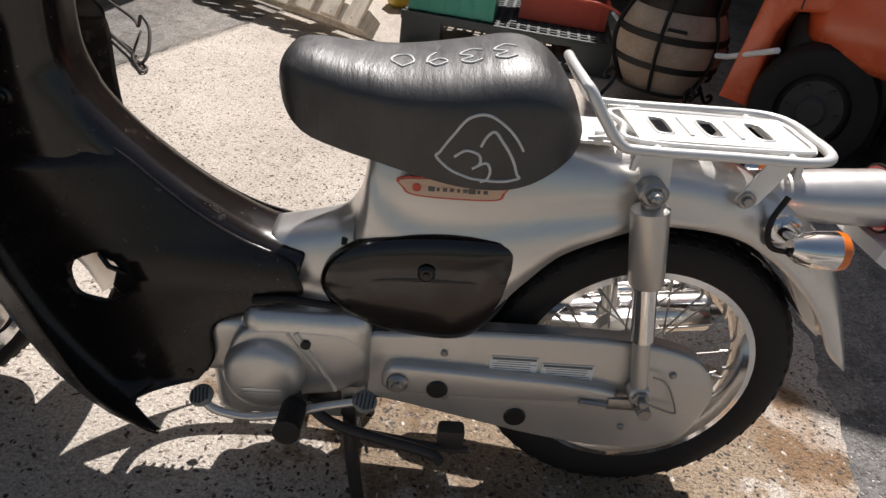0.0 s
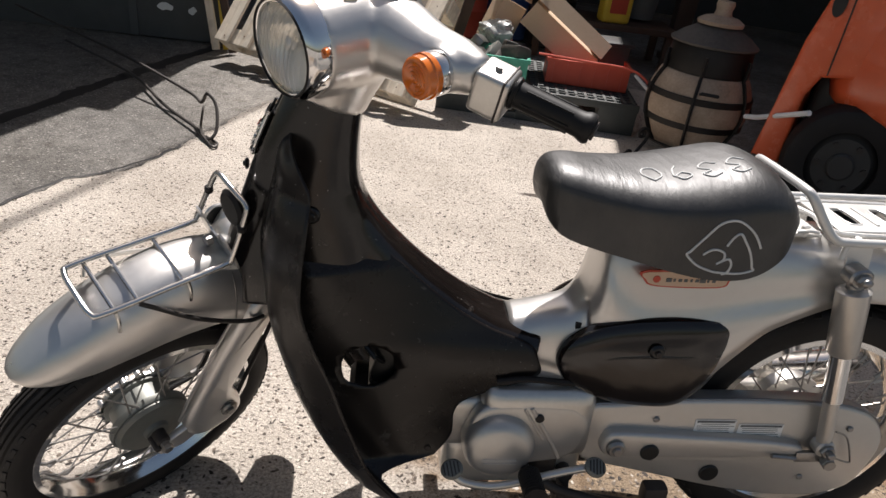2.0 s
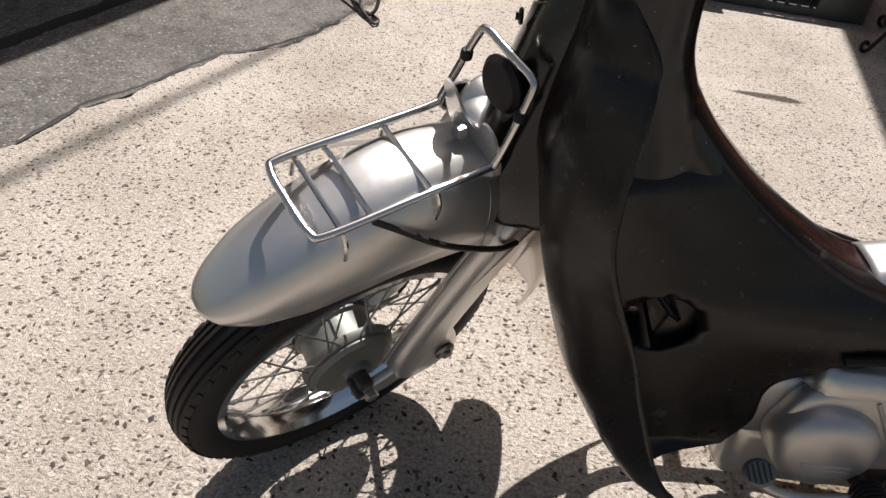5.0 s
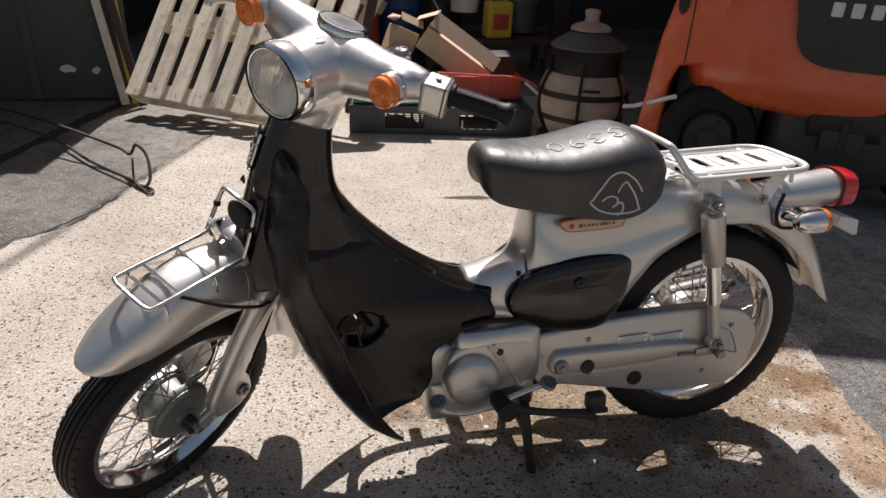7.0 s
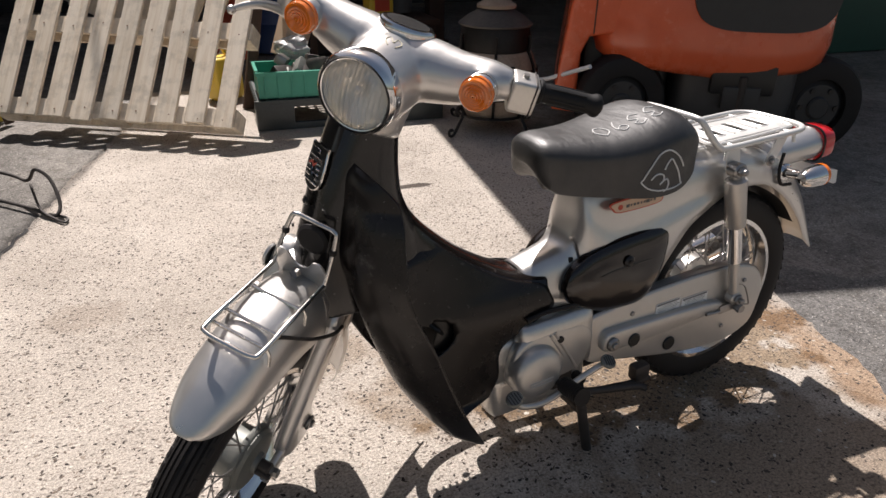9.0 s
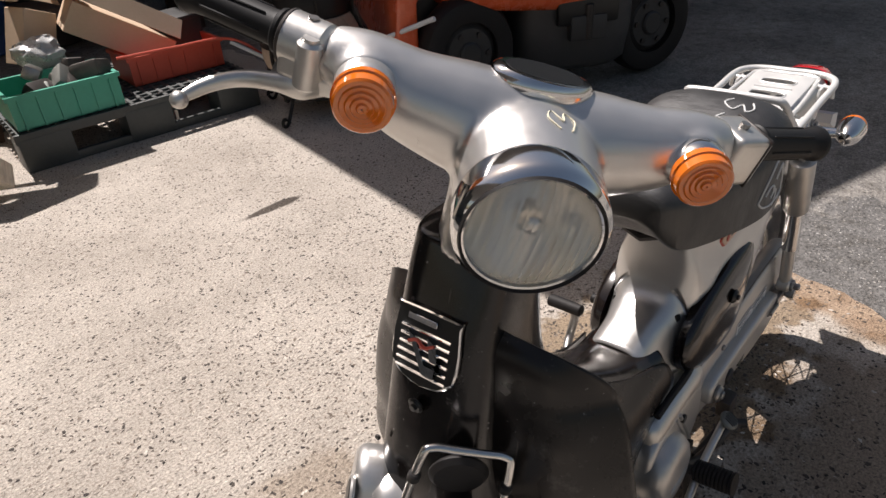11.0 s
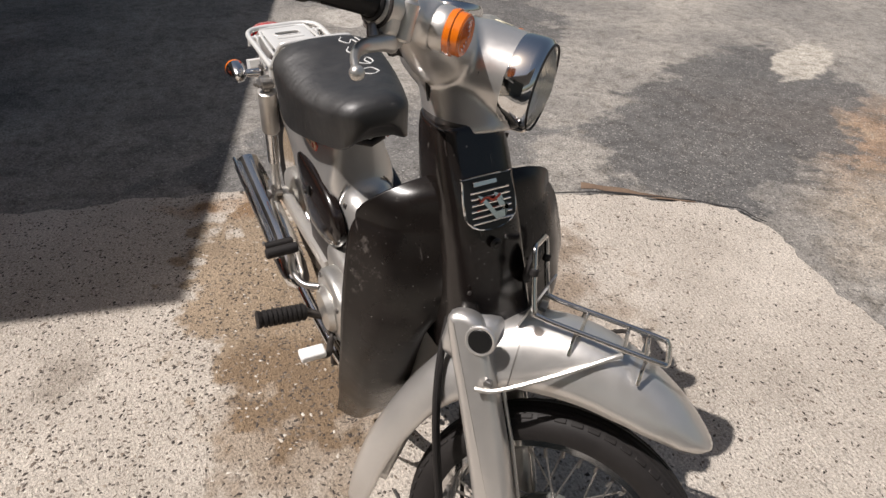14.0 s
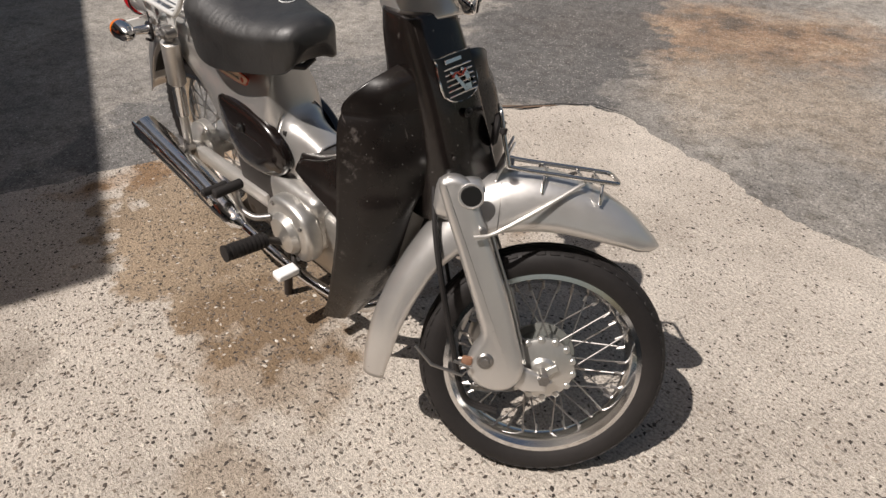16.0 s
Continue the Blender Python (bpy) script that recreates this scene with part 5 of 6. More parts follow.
for y, z in ((-0.052, 0.685), (0.05, 0.66)):
    part("rivet", disc(0.0035, 0.004, (-0.413 + (0.70 - z) * -0.3, y, z), "X", 10, 0.001), dark_steel, bike)


# ---- engine ----
eng = part("engine", joined(box(0.20, 0.20, 0.15, (0.08, 0, 0.30), 0.03, 3), box(0.10, 0.15, 0.11, (-0.06, 0, 0.285), 0.02, 3)), alloy, bike, "cast alloy engine")
# sump and the dark box behind it added to close the shadow under the engine
part("crankcase_sump", box(0.26, 0.15, 0.12, (0.05, 0.0, 0.195), 0.03, 3), alloy, eng)
part("frame_gusset", box(0.20, 0.13, 0.22, (0.255, 0.022, 0.27), 0.02), dark_steel, bike)
part("cylinder_barrel", box(0.14, 0.13, 0.12, (-0.14, 0, 0.285), 0.02), dark_steel, eng)
for k in range(7):
    part("cooling_fin", box(0.006, 0.134, 0.122, (-0.09 - 0.017 * k, 0, 0.285), 0.002, 1), alloy, eng)
part("cylinder_head", joined(disc(0.062, 0.06, (-0.218, 0, 0.285), "X", 28, 0.01), box(0.05, 0.09, 0.05, (-0.19, -0.03, 0.345), 0.01)), dark_steel, eng)
cov = part("left_crankcase_cover", prism(rounded([(-0.044, 0.266), (-0.034, 0.318), (-0.006, 0.344), (0.041, 0.350), (0.106, 0.349), (0.148, 0.341), (0.172, 0.304), (0.162, 0.254), (0.132, 0.226), (0.082, 0.216), (0.027, 0.208), (-0.024, 0.220)], 4), -0.068, -0.101, 0.011), case_paint, eng, "grey left crankcase cover")
gen = part("generator_cover", revolve([(0.001, -0.024), (0.045, -0.022), (0.056, -0.016), (0.062, -0.006), (0.064, 0.01), (0.064, 0.03)], 48), case_paint, eng, "round generator cover", pose(0.014, -0.106, 0.264))
part("name_bar", box(0.060, 0.002, 0.004, (0, -0.0236, -0.012), 0.0005, 1), alloy, gen)
part("name_bar", box(0.058, 0.002, 0.0012, (0, -0.0236, -0.019), 0.0004, 1), alloy, gen)
part("cover_rib", tube([(0.064, -0.101, 0.342), (0.106, -0.101, 0.268), (0.124, -0.101, 0.232)], 0.004, 8), case_paint, cov)
part("cover_rib", tube([(0.052, -0.101, 0.340), (0.092, -0.101, 0.272)], 0.003, 8), case_paint, cov)
part("cover_plug", disc(0.008, 0.008, (0.079, -0.102, 0.322), "Y", 16, 0.001), plug, cov)
part("right_crankcase_cover", prism(rounded([(-0.035, 0.275), (-0.02, 0.335), (0.03, 0.36), (0.10, 0.355), (0.14, 0.315), (0.145, 0.255), (0.11, 0.21), (0.04, 0.20), (-0.015, 0.22)], 4), 0.088, 0.135, 0.014), alloy, eng, "alloy right clutch cover")
part("clutch_dome", revolve([(0.056, -0.03), (0.055, 0.004), (0.045, 0.016), (0.02, 0.020), (0.001, 0.021)], 40), alloy, eng, "", pose(0.055, 0.135, 0.273))
for x, z in ((-0.01, 0.32), (0.10, 0.34), (0.13, 0.275), (0.02, 0.215), (0.09, 0.22)):
    part("cover_bolt", hexbolt((x, 0.137, z), 0.006, 0.006), steel, eng)
clampb = part("wire_clamp", box(0.018, 0.03, 0.03, (0.070, -0.052, 0.360), 0.003), steel, bike)
part("clamp_bolt", hexbolt((0.072, -0.069, 0.353), 0.007, 0.012), steel, clampb)
part("upper_case", prism([(-0.02, 0.348), (0.06, 0.372), (0.20, 0.365), (0.20, 0.335), (-0.02, 0.33)], -0.062, 0.062, 0.008), dark_steel, bike)

# ---- chain case and swing arm, left ----
case_line = rounded([(0.172, 0.315), (0.180, 0.338), (0.215, 0.342), (0.34, 0.352), (0.50, 0.354), (0.61, 0.348), (0.680, 0.331), (0.712, 0.309), (0.731, 0.28), (0.738, 0.25), (0.732, 0.212), (0.716, 0.166), (0.690, 0.143), (0.63, 0.126), (0.54, 0.129), (0.44, 0.146), (0.355, 0.167), (0.25, 0.194), (0.180, 0.212), (0.170, 0.235)], 5)
cc = part("chain_case", prism(case_line, -0.050, -0.088, 0.009), case_paint, bike, "dusty grey chain case", Matrix.Identity(4))
part("case_seam", tube([(x, -0.083, z) for x, z in case_line if z > 0.3] , 0.0022, 6), steel, cc)
arm_line = rounded([(0.196, 0.262), (0.206, 0.288), (0.232, 0.294), (0.35, 0.288), (0.47, 0.281), (0.545, 0.268), (0.552, 0.252), (0.54, 0.243), (0.42, 0.238), (0.30, 0.238), (0.225, 0.240), (0.203, 0.246)], 4)
sw = part("swing_arm", prism(arm_line, -0.078, -0.108, 0.008), case_paint, bike, "grey swing arm")
part("pivot_bolt", joined(disc(0.017, 0.012, (0.221, -0.112, 0.264), "Y", 24, 0.004), disc(0.009, 0.020, (0.221, -0.113, 0.264), "Y", 6, 0.002)), steel, sw)
part("case_plug", disc(0.0170, 0.006, (0.285, -0.1095, 0.254), "Y", 28, 0.002), plug, sw)
part("case_plug", disc(0.0185, 0.006, (0.419, -0.090, 0.187), "Y", 28, 0.002), plug, cc)
for x, z in ((0.292, 0.312), (0.60, 0.178), (0.30, 0.222), (0.66, 0.295)):
    part("case_screw", disc(0.006, 0.006, (x, -0.090, z), "Y", 14, 0.002), steel, cc)
for x0, x1, z in ((0.365, 0.441, 0.297), (0.447, 0.532, 0.288)):
    st = part("sticker", box(x1 - x0, 0.001, 0.031, ((x0 + x1) / 2, -0.0893, z), 0.0003, 1), label_white, cc, "worn white warning sticker")
    part("print_bar", box((x1 - x0) * 0.92, 0.0006, 0.0045, ((x0 + x1) / 2, -0.0898, z + 0.0115)), label_ink, st)
    for k in range(5):
        part("print_bar", box((x1 - x0) * random.uniform(0.6, 0.92), 0.0006, 0.0011, ((x0 + x1) / 2 + random.uniform(-0.004, 0.002), -0.0898, z + 0.006 - k * 0.0045)), label_ink, st)
axl = part("rear_axle", joined(disc(0.010, 0.26, (0.5925, 0, 0.243), "Y", 16), hexbolt((0.5925, -0.121, 0.243), 0.012, 0.012), hexbolt((0.5925, 0.121, 0.243), 0.012, 0.012)), steel, bike)
part("chain_adjuster", joined(box(0.05, 0.008, 0.022, (0.565, -0.108, 0.247), 0.002), tube([(0.54, -0.112, 0.245), (0.50, -0.112, 0.25)], 0.004, 8)), steel, bike)
part("brake_arm", tube(spline([(0.60, -0.103, 0.30), (0.625, -0.101, 0.285), (0.648, -0.099, 0.235), (0.645, -0.1, 0.225), (0.60, -0.103, 0.245)], 5), 0.0018, 6), steel, bike)
part("right_swing_arm", prism([(0.20, 0.245), (0.21, 0.285), (0.60, 0.268), (0.62, 0.243), (0.60, 0.222)], 0.07, 0.098, 0.008), case_paint, bike)


# ---- wheels ----
def wheel(name, tread, label, radius, m):
    """A spoked wheel about the y axis through the origin."""
    w = part(name, revolve([(0.182, -0.031), (0.193, -0.030), (0.194, -0.027), (0.186, -0.024), (0.181, -0.014), (0.172, -0.007), (0.169, 0), (0.172, 0.007), (0.181, 0.014), (0.186, 0.024), (0.194, 0.027), (0.193, 0.030), (0.182, 0.031), (0.176, 0.022), (0.166, 0.008), (0.164, 0), (0.166, -0.008), (0.176, -0.022)], 84, "Y", True), chrome, bike, label, m)
    side = [(0.188, 0.026), (0.198, 0.032), (0.212, 0.0345), (0.224, 0.033), (0.232, 0.028)]
    if tread == "rib":
        crown = [(0.2350, 0.0245), (0.2375, 0.0215), (0.2345, 0.0205), (0.2347, 0.0185), (0.2385, 0.0170), (0.2405, 0.0125), (0.2372, 0.0115), (0.2372, 0.0095), (0.2412, 0.0085), (0.2425, 0.0035), (0.2390, 0.0025)]
    else:
        crown = [(0.2345, 0.024), (0.2365, 0.018), (0.238, 0.010), (0.2385, 0.0)]
    prof = [(0.188 + (r - 0.188) * (radius - 0.188) / 0.0545, y * 1.08) for r, y in side + crown]
    prof = prof + [(r, -y) for r, y in prof[::-1]] + [(0.184, -0.02), (0.184, 0.02)]
    ty = part("tyre", revolve(prof, 96, "Y", True), rubber, w, "black rubber tyre", sharp=30)
    blocks = []
    if tread == "rib":
        for k in range(56):
            a = k * 2 * math.pi / 56
            for s in (-1, 1):
                b = box(0.018, 0.008, 0.004, (0, 0, 0), 0.001, 1)
                blocks.append(moved(b, Matrix.Rotation(-a, 4, "Y") @ pose(0.0, s * 0.0295, radius - 0.0105, s * -38, 0, 0)))
    else:
        for k in range(52):
            a = k * 2 * math.pi / 52
            for s, y0, tilt, lz in ((1, 0.028, -42, radius - 0.0165), (-1, 0.028, 42, radius - 0.0165), (1, 0.012, -12, radius - 0.0078), (-1, 0.012, 12, radius - 0.0078)):
                b = box(0.020, 0.0135, 0.006, (0, 0, 0), 0.0015, 1)
                blocks.append(moved(b, Matrix.Rotation(-a - (0.06 if s > 0 else 0), 4, "Y") @ pose(0.0, s * y0, lz, tilt, 0, 12 * s)))
    tr = part("tread", joined(*blocks), rubber, ty)
    tagged(tr, kind="stuff")
    for k in range(36):
        a = k * 2 * math.pi / 36
        s = 1 if k % 2 else -1
        twist = 0.42 * (1 if (k // 2) % 2 else -1)
        p0 = Vector((0.055 * math.cos(a + twist), s * 0.030, 0.055 * math.sin(a + twist)))
        p1 = Vector((0.168 * math.cos(a), s * 0.004, 0.168 * math.sin(a)))
        part("spoke", tube([p0, p1], 0.0016, 6), steel, w)
    nip = part("spoke_nipple", joined(*[tube([(0.150 * math.cos(a), (0.006 if k % 2 else -0.006), 0.150 * math.sin(a)), (0.167 * math.cos(a), (0.004 if k % 2 else -0.004), 0.167 * math.sin(a))], 0.0028, 6) for k, a in enumerate(np.arange(36) * 2 * math.pi / 36)]), steel, w)
    tagged(nip, kind="stuff")
    return w


rw = wheel("rear_wheel", "block", "chromed spoked rear wheel", 0.262, Matrix.Translation((0.622, 0, 0.249)) @ Matrix.Scale(1.045, 4))
part("hub", revolve([(0.001, -0.045), (0.062, -0.045), (0.062, -0.030), (0.045, -0.026), (0.045, 0.026), (0.066, 0.030), (0.066, 0.05), (0.001, 0.052)], 40), alloy, rw)
part("brake_plate", revolve([(0.001, 0.075), (0.02, 0.074), (0.055, 0.066), (0.064, 0.058), (0.064, 0.05)], 40), alloy, rw)
fw = wheel("front_wheel", "rib", "chromed spoked front wheel turned to the left", 0.242, TURNED @ Matrix.Translation(FRONT))
part("hub", revolve([(0.001, -0.030), (0.066, -0.030), (0.069, -0.026), (0.069, -0.018), (0.056, -0.015), (0.052, 0.020), (0.058, 0.024), (0.058, 0.032), (0.001, 0.032)], 44), hub_grey, fw)
part("speedometer_plate", revolve([(0.001, -0.052), (0.020, -0.052), (0.022, -0.044), (0.058, -0.040), (0.064, -0.034), (0.064, -0.028)], 44), hub_grey, fw, "dusty grey hub plate")
part("speedometer_drive", joined(disc(0.012, 0.03, (0.0, -0.062, 0.0), "Y", 18, 0.003), disc(0.007, 0.035, (-0.012, -0.064, -0.006), "Y", 14, 0.002)), dark_steel, fw)
bp = part("brake_drum", revolve([(0.001, 0.050), (0.020, 0.050), (0.026, 0.044), (0.054, 0.042), (0.062, 0.038), (0.062, 0.030)], 44), alloy, fw, "alloy brake plate")
for k in range(14):
    a = k * 2 * math.pi / 14
    part("drum_boss", disc(0.007, 0.014, (0.060 * math.cos(a), 0.036, 0.060 * math.sin(a)), "Y", 10, 0.002), alloy, bp)
part("front_axle", joined(disc(0.008, 0.165, (0, 0, 0), "Y", 14), hexbolt((0, 0.084, 0), 0.012, 0.01), hexbolt((0, -0.088, 0), 0.010, 0.01)), steel, fw)
part("brake_lever_arm", prism([(-0.030, 0.010), (-0.022, 0.020), (0.02, -0.012), (0.05, -0.040), (0.044, -0.050), (0.010, -0.026)], 0.048, 0.055, 0.002), alloy, fw)
part("cable_end", tube([(0.047, 0.053, -0.045), (0.10, 0.055, -0.058), (0.13, 0.055, -0.056)], 0.006, 8), steel, fw)


# ---- front end, turned with the handlebar ----
def turned(name, bm, mat, label="", parent=None, sharp=38):
    return part(name, bm, mat, parent or bike, label, None if parent else TURNED, sharp)


def mudguard():
    path = [(-0.268, 0.190, 0.046, 0.045), (-0.266, 0.25, 0.056, 0.055), (-0.274, 0.32, 0.062, 0.058), (-0.296, 0.40, 0.064, 0.06), (-0.332, 0.485, 0.066, 0.065), (-0.385, 0.57, 0.068, 0.085), (-0.44, 0.622, 0.067, 0.098), (-0.51, 0.645, 0.067, 0.100), (-0.58, 0.645, 0.066, 0.094), (-0.65, 0.627, 0.064, 0.080), (-0.71, 0.599, 0.058, 0.060), (-0.748, 0.572, 0.046, 0.040), (-0.766, 0.556, 0.032, 0.022), (-0.772, 0.549, 0.017, 0.009)]
    rows = []
    q = spline(path, 6)
    for i, (x, z, w, d) in enumerate(q):
        a, b = q[max(i - 1, 0)], q[min(i + 1, len(q) - 1)]
        t = np.array((b[0] - a[0], b[1] - a[1]))
        t /= np.linalg.norm(t)
        nx, nz = -t[1], t[0]
        if (x + 0.5) * nx + (z - 0.3) * nz < 0:
            nx, nz = -nx, -nz
        row = []
        for k in range(25):
            an = math.pi * (k / 24 - 0.5)
            y = w * math.copysign(abs(math.sin(an)) ** 0.72, an)
            h = d * (abs(math.cos(an)) ** 0.8 - 1)
            row.append((x + nx * h, y, z + nz * h))
        rows.append(row)
    return loft(rows, False, False)


fg = thick(turned("front_mudguard", mudguard(), silver, "silver painted front mudguard", sharp=60), 0.0025)
turned("mudguard_band", tube([(-0.462 - 0.03 * (1 - math.cos(a)) * 0.3, 0.068 * math.copysign(abs(math.sin(a)) ** 0.72, a), 0.632 - 0.105 * (1 - abs(math.cos(a)) ** 0.8)) for a in np.linspace(-math.pi / 2, math.pi / 2, 21)], 0.0016, 6), steel)
for side in (-1, 1):
    y0, y1 = side * 0.048, side * (0.091 if side > 0 else 0.080)
    top = 0.0 if side > 0 else 0.055
    leg = rounded([(-0.356 - top * 0.45, 0.612 - top), (-0.380 - top * 0.45, 0.624 - top), (-0.410 - top * 0.4, 0.612 - top), (-0.44 - top * 0.3, 0.560 - top * 0.5), (-0.50, 0.448), (-0.552, 0.335), (-0.572, 0.285), (-0.563, 0.248), (-0.532, 0.230), (-0.492, 0.236), (-0.466, 0.262), (-0.468, 0.300), (-0.480, 0.335), (-0.470, 0.365), (-0.415, 0.478), (-0.362, 0.585)], 4)
    fk = turned("fork_leg", prism(leg, y0, y1, 0.014, 4), silver, "silver pressed-steel fork leg", sharp=50)
    part("fork_edge", tube([(x, side * 0.056, z) for x, z in [(-0.414, 0.610), (-0.444, 0.562), (-0.504, 0.448), (-0.556, 0.335), (-0.575, 0.285)]], 0.003, 6), silver, fk)
    if side < 0:
        part("link_pivot", joined(disc(0.016, 0.008, (-0.494, side * 0.084, 0.290), "Y", 22, 0.003), hexbolt((-0.494, side * 0.089, 0.290), 0.009, 0.008)), steel, fk)
        turned("suspension_link", prism([(-0.478, 0.272), (-0.484, 0.308), (-0.60, 0.272), (-0.632, 0.262), (-0.622, 0.238), (-0.58, 0.232)], side * 0.060, side * 0.074, 0.005), silver)
        continue
    part("fork_plug", disc(0.019, 0.006, (-0.414, side * 0.092, 0.596), "Y", 26, 0.002), plug, fk)
    part("plug_rim", tube([(-0.414 + 0.0205 * math.cos(a), side * 0.0915, 0.596 + 0.0205 * math.sin(a)) for a in np.arange(28) * 2 * math.pi / 28], 0.003, 6, True), silver, fk)
    part("stay_bolt", hexbolt((-0.446, side * 0.094, 0.539), 0.007, 0.012), steel, fk)
    part("link_pivot", joined(disc(0.016, 0.008, (-0.497, side * 0.092, 0.293), "Y", 22, 0.003), hexbolt((-0.497, side * 0.097, 0.293), 0.009, 0.008)), steel, fk)
    turned("suspension_link", prism([(-0.478, 0.272), (-0.484, 0.308), (-0.60, 0.276), (-0.632, 0.264), (-0.622, 0.240), (-0.58, 0.234)], side * 0.060, side * 0.074, 0.005), silver)
turned("fork_crown", box(0.085, 0.14, 0.085, (-0.392, 0, 0.578), 0.025, 3), silver, "silver fork crown")
turned("steering_stem", tube([(-0.36, 0, 0.64), (-0.245, 0, 0.865)], 0.03, 16), dark_steel)
# gaiters and cables down the right leg
for k, (y, r) in enumerate(((0.085, 0.005), (0.075, 0.005), (-0.045, 0.004))):
    turned("control_cable", tube(spline([(-0.33, y * 0.2, 0.70), (-0.345, y * 0.45, 0.60), (-0.362, y * 0.8, 0.52), (-0.390, y, 0.43), (-0.435, y * 0.95, 0.30), (-0.475, y * 0.9, 0.20), (-0.54, y * 0.9, 0.182)], 6), r, 8), rubber)
turned("brake_spring_rod", joined(tube([(-0.365, 0.105, 0.305), (-0.40, 0.108, 0.275), (-0.46, 0.104, 0.262), (-0.472, 0.10, 0.278), (-0.44, 0.10, 0.286)], 0.003, 6)), steel)
turned("rusty_bracket", box(0.020, 0.012, 0.016, (-0.464, 0.088, 0.286), 0.004), rusty)
turned("grey_flap", prism([(-0.335, 0.50), (-0.29, 0.52), (-0.285, 0.40), (-0.31, 0.385)], -0.052, -0.049), case_paint)

# front rack
RX = 0.049


def front_rack():
    r = turned("front_rack", tube([p + np.array((-0.004, 0, -0.006)) for p in spline([(-0.432, -0.012, 0.748), (-0.432, -0.036, 0.747), (-0.437, -0.044, 0.735), (-0.462, -0.050, 0.665), (-0.475, -RX, 0.655), (-0.56, -RX, 0.657), (-0.645, -RX, 0.660), (-0.660, -0.040, 0.660), (-0.662, 0.0, 0.660),
                                       (-0.660, 0.040, 0.660), (-0.645, RX, 0.660), (-0.56, RX, 0.657), (-0.475, RX, 0.655), (-0.462, 0.050, 0.665), (-0.437, 0.044, 0.735), (-0.432, 0.036, 0.747), (-0.432, 0.012, 0.748)], 6)], 0.0042, 10), rack_chrome, "small chromed wire front rack")
    def part_r(name, bm, mat, parent):
        return part(name, moved(bm, Matrix.Translation((-0.004, 0, -0.006))), mat, parent)

    part_r("cross_wire", tube([(-0.432, -0.013, 0.748), (-0.432, 0.013, 0.748)], 0.0042, 10), rack_chrome, r)
    for x in (-0.535, -0.60, -0.632):
        part_r("cross_wire", tube([(x, -RX, 0.653), (x, RX, 0.653)], 0.0032, 8), rack_chrome, r)
    for s in (-1, 1):
        for x in (-0.53, -0.632):
            part_r("hook", tube(spline([(x, s * RX, 0.652), (x, s * (RX + 0.006), 0.640), (x - 0.002, s * (RX + 0.008), 0.620)], 4), 0.003, 8), rack_chrome, r)
        part_r("stay", tube(spline([(-0.60, s * RX, 0.650), (-0.585, s * (RX + 0.008), 0.640), (-0.53, s * 0.078, 0.596), (-0.46, s * (0.098 if s > 0 else 0.084), 0.545), (-0.427, s * (0.104 if s > 0 else 0.084), 0.534)], 5), 0.0036, 8), case_paint if s > 0 else dark_steel, r)
        part_r("band", disc(0.0065, 0.012, (-0.444, s * 0.046, 0.714), "Z", 12, 0.002), rubber, r)
    part("mount_plate", moved(prism(rounded([(-0.045, 0.03), (-0.025, 0.036), (-0.012, 0.01), (0.012, 0.01), (0.025, 0.036), (0.045, 0.03), (0.046, -0.035), (0.0, -0.045), (-0.046, -0.035)], 3), -0.0015, 0.0015), pose(-0.462, 0, 0.655, 0, 0, 90) @ pose(0, 0, 0, -16)), silver, r)
    part("mount_bolt", hexbolt((-0.474, 0.004, 0.650), 0.009, 0.012, "X"), steel, r)
    part("rubber_pad", disc(0.030, 0.012, (-0.436, 0.0, 0.703), "X", 24, 0.005), rubber, r)
    return r


front_rack()


def nacelle():
    """Headlamp shell, neck and handlebar arms as overlapping solids, melted together."""
    rows = []
    for x, r, cz, e in ((-0.278, 0.020, 0.951, 1), (-0.284, 0.050, 0.951, 1), (-0.336, 0.0575, 0.951, 1), (-0.336, 0.066, 0.951, 1), (-0.30, 0.067, 0.951, 1), (-0.27, 0.069, 0.951, 1), (-0.24, 0.068, 0.948, 1), (-0.21, 0.062, 0.952, 1), (-0.18, 0.052, 0.955, 1), (-0.155, 0.038, 0.957, 1), (-0.14, 0.02, 0.958, 1)):
        rows.append([(x, r * 1.0 * math.cos(a), cz + r * math.sin(a)) for a in np.arange(36) * 2 * math.pi / 36])
    shell = loft(rows)
    rows = []
    for cx, z, rx, ry, cy in ((-0.287, 0.858, 0.064, 0.058, 0.006), (-0.274, 0.888, 0.064, 0.058, 0.005), (-0.257, 0.925, 0.066, 0.060, 0.003), (-0.240, 0.96, 0.064, 0.060, 0.0)):
        rows.append([(cx + rx * math.cos(a), cy + ry * math.sin(a), z - 0.45 * rx * math.cos(a)) for a in np.arange(36) * 2 * math.pi / 36])
    neck = loft(rows)
    arms = []
    for s in (-1, 1):
        pts = spline([(-0.225, s * 0.0, 0.960), (-0.222, s * 0.06, 0.968), (-0.222, s * 0.115, 0.978), (-0.217, s * 0.163, 0.992), (-0.212, s * 0.200, 0.998)], 5)
        rr = np.interp(np.linspace(0, 1, len(pts)), (0, 0.3, 0.55, 0.8, 1.0), (0.060, 0.052, 0.042, 0.033, 0.024))
        arms.append(tube(pts, list(rr), 24))
        arms.append(tube([(-0.220, s * 0.160, 0.992), (-0.250, s * 0.160, 0.991)], [0.030, 0.029], 24))
    return joined(shell, neck, *arms)


nac = blended(turned("handlebar_cover", nacelle(), silver, "silver handlebar and headlamp shell"), 0.0045, 6)


def in_nac(name, bm, mat, label="", sharp=38):
    return part(name, bm, mat, nac, label, None, sharp)


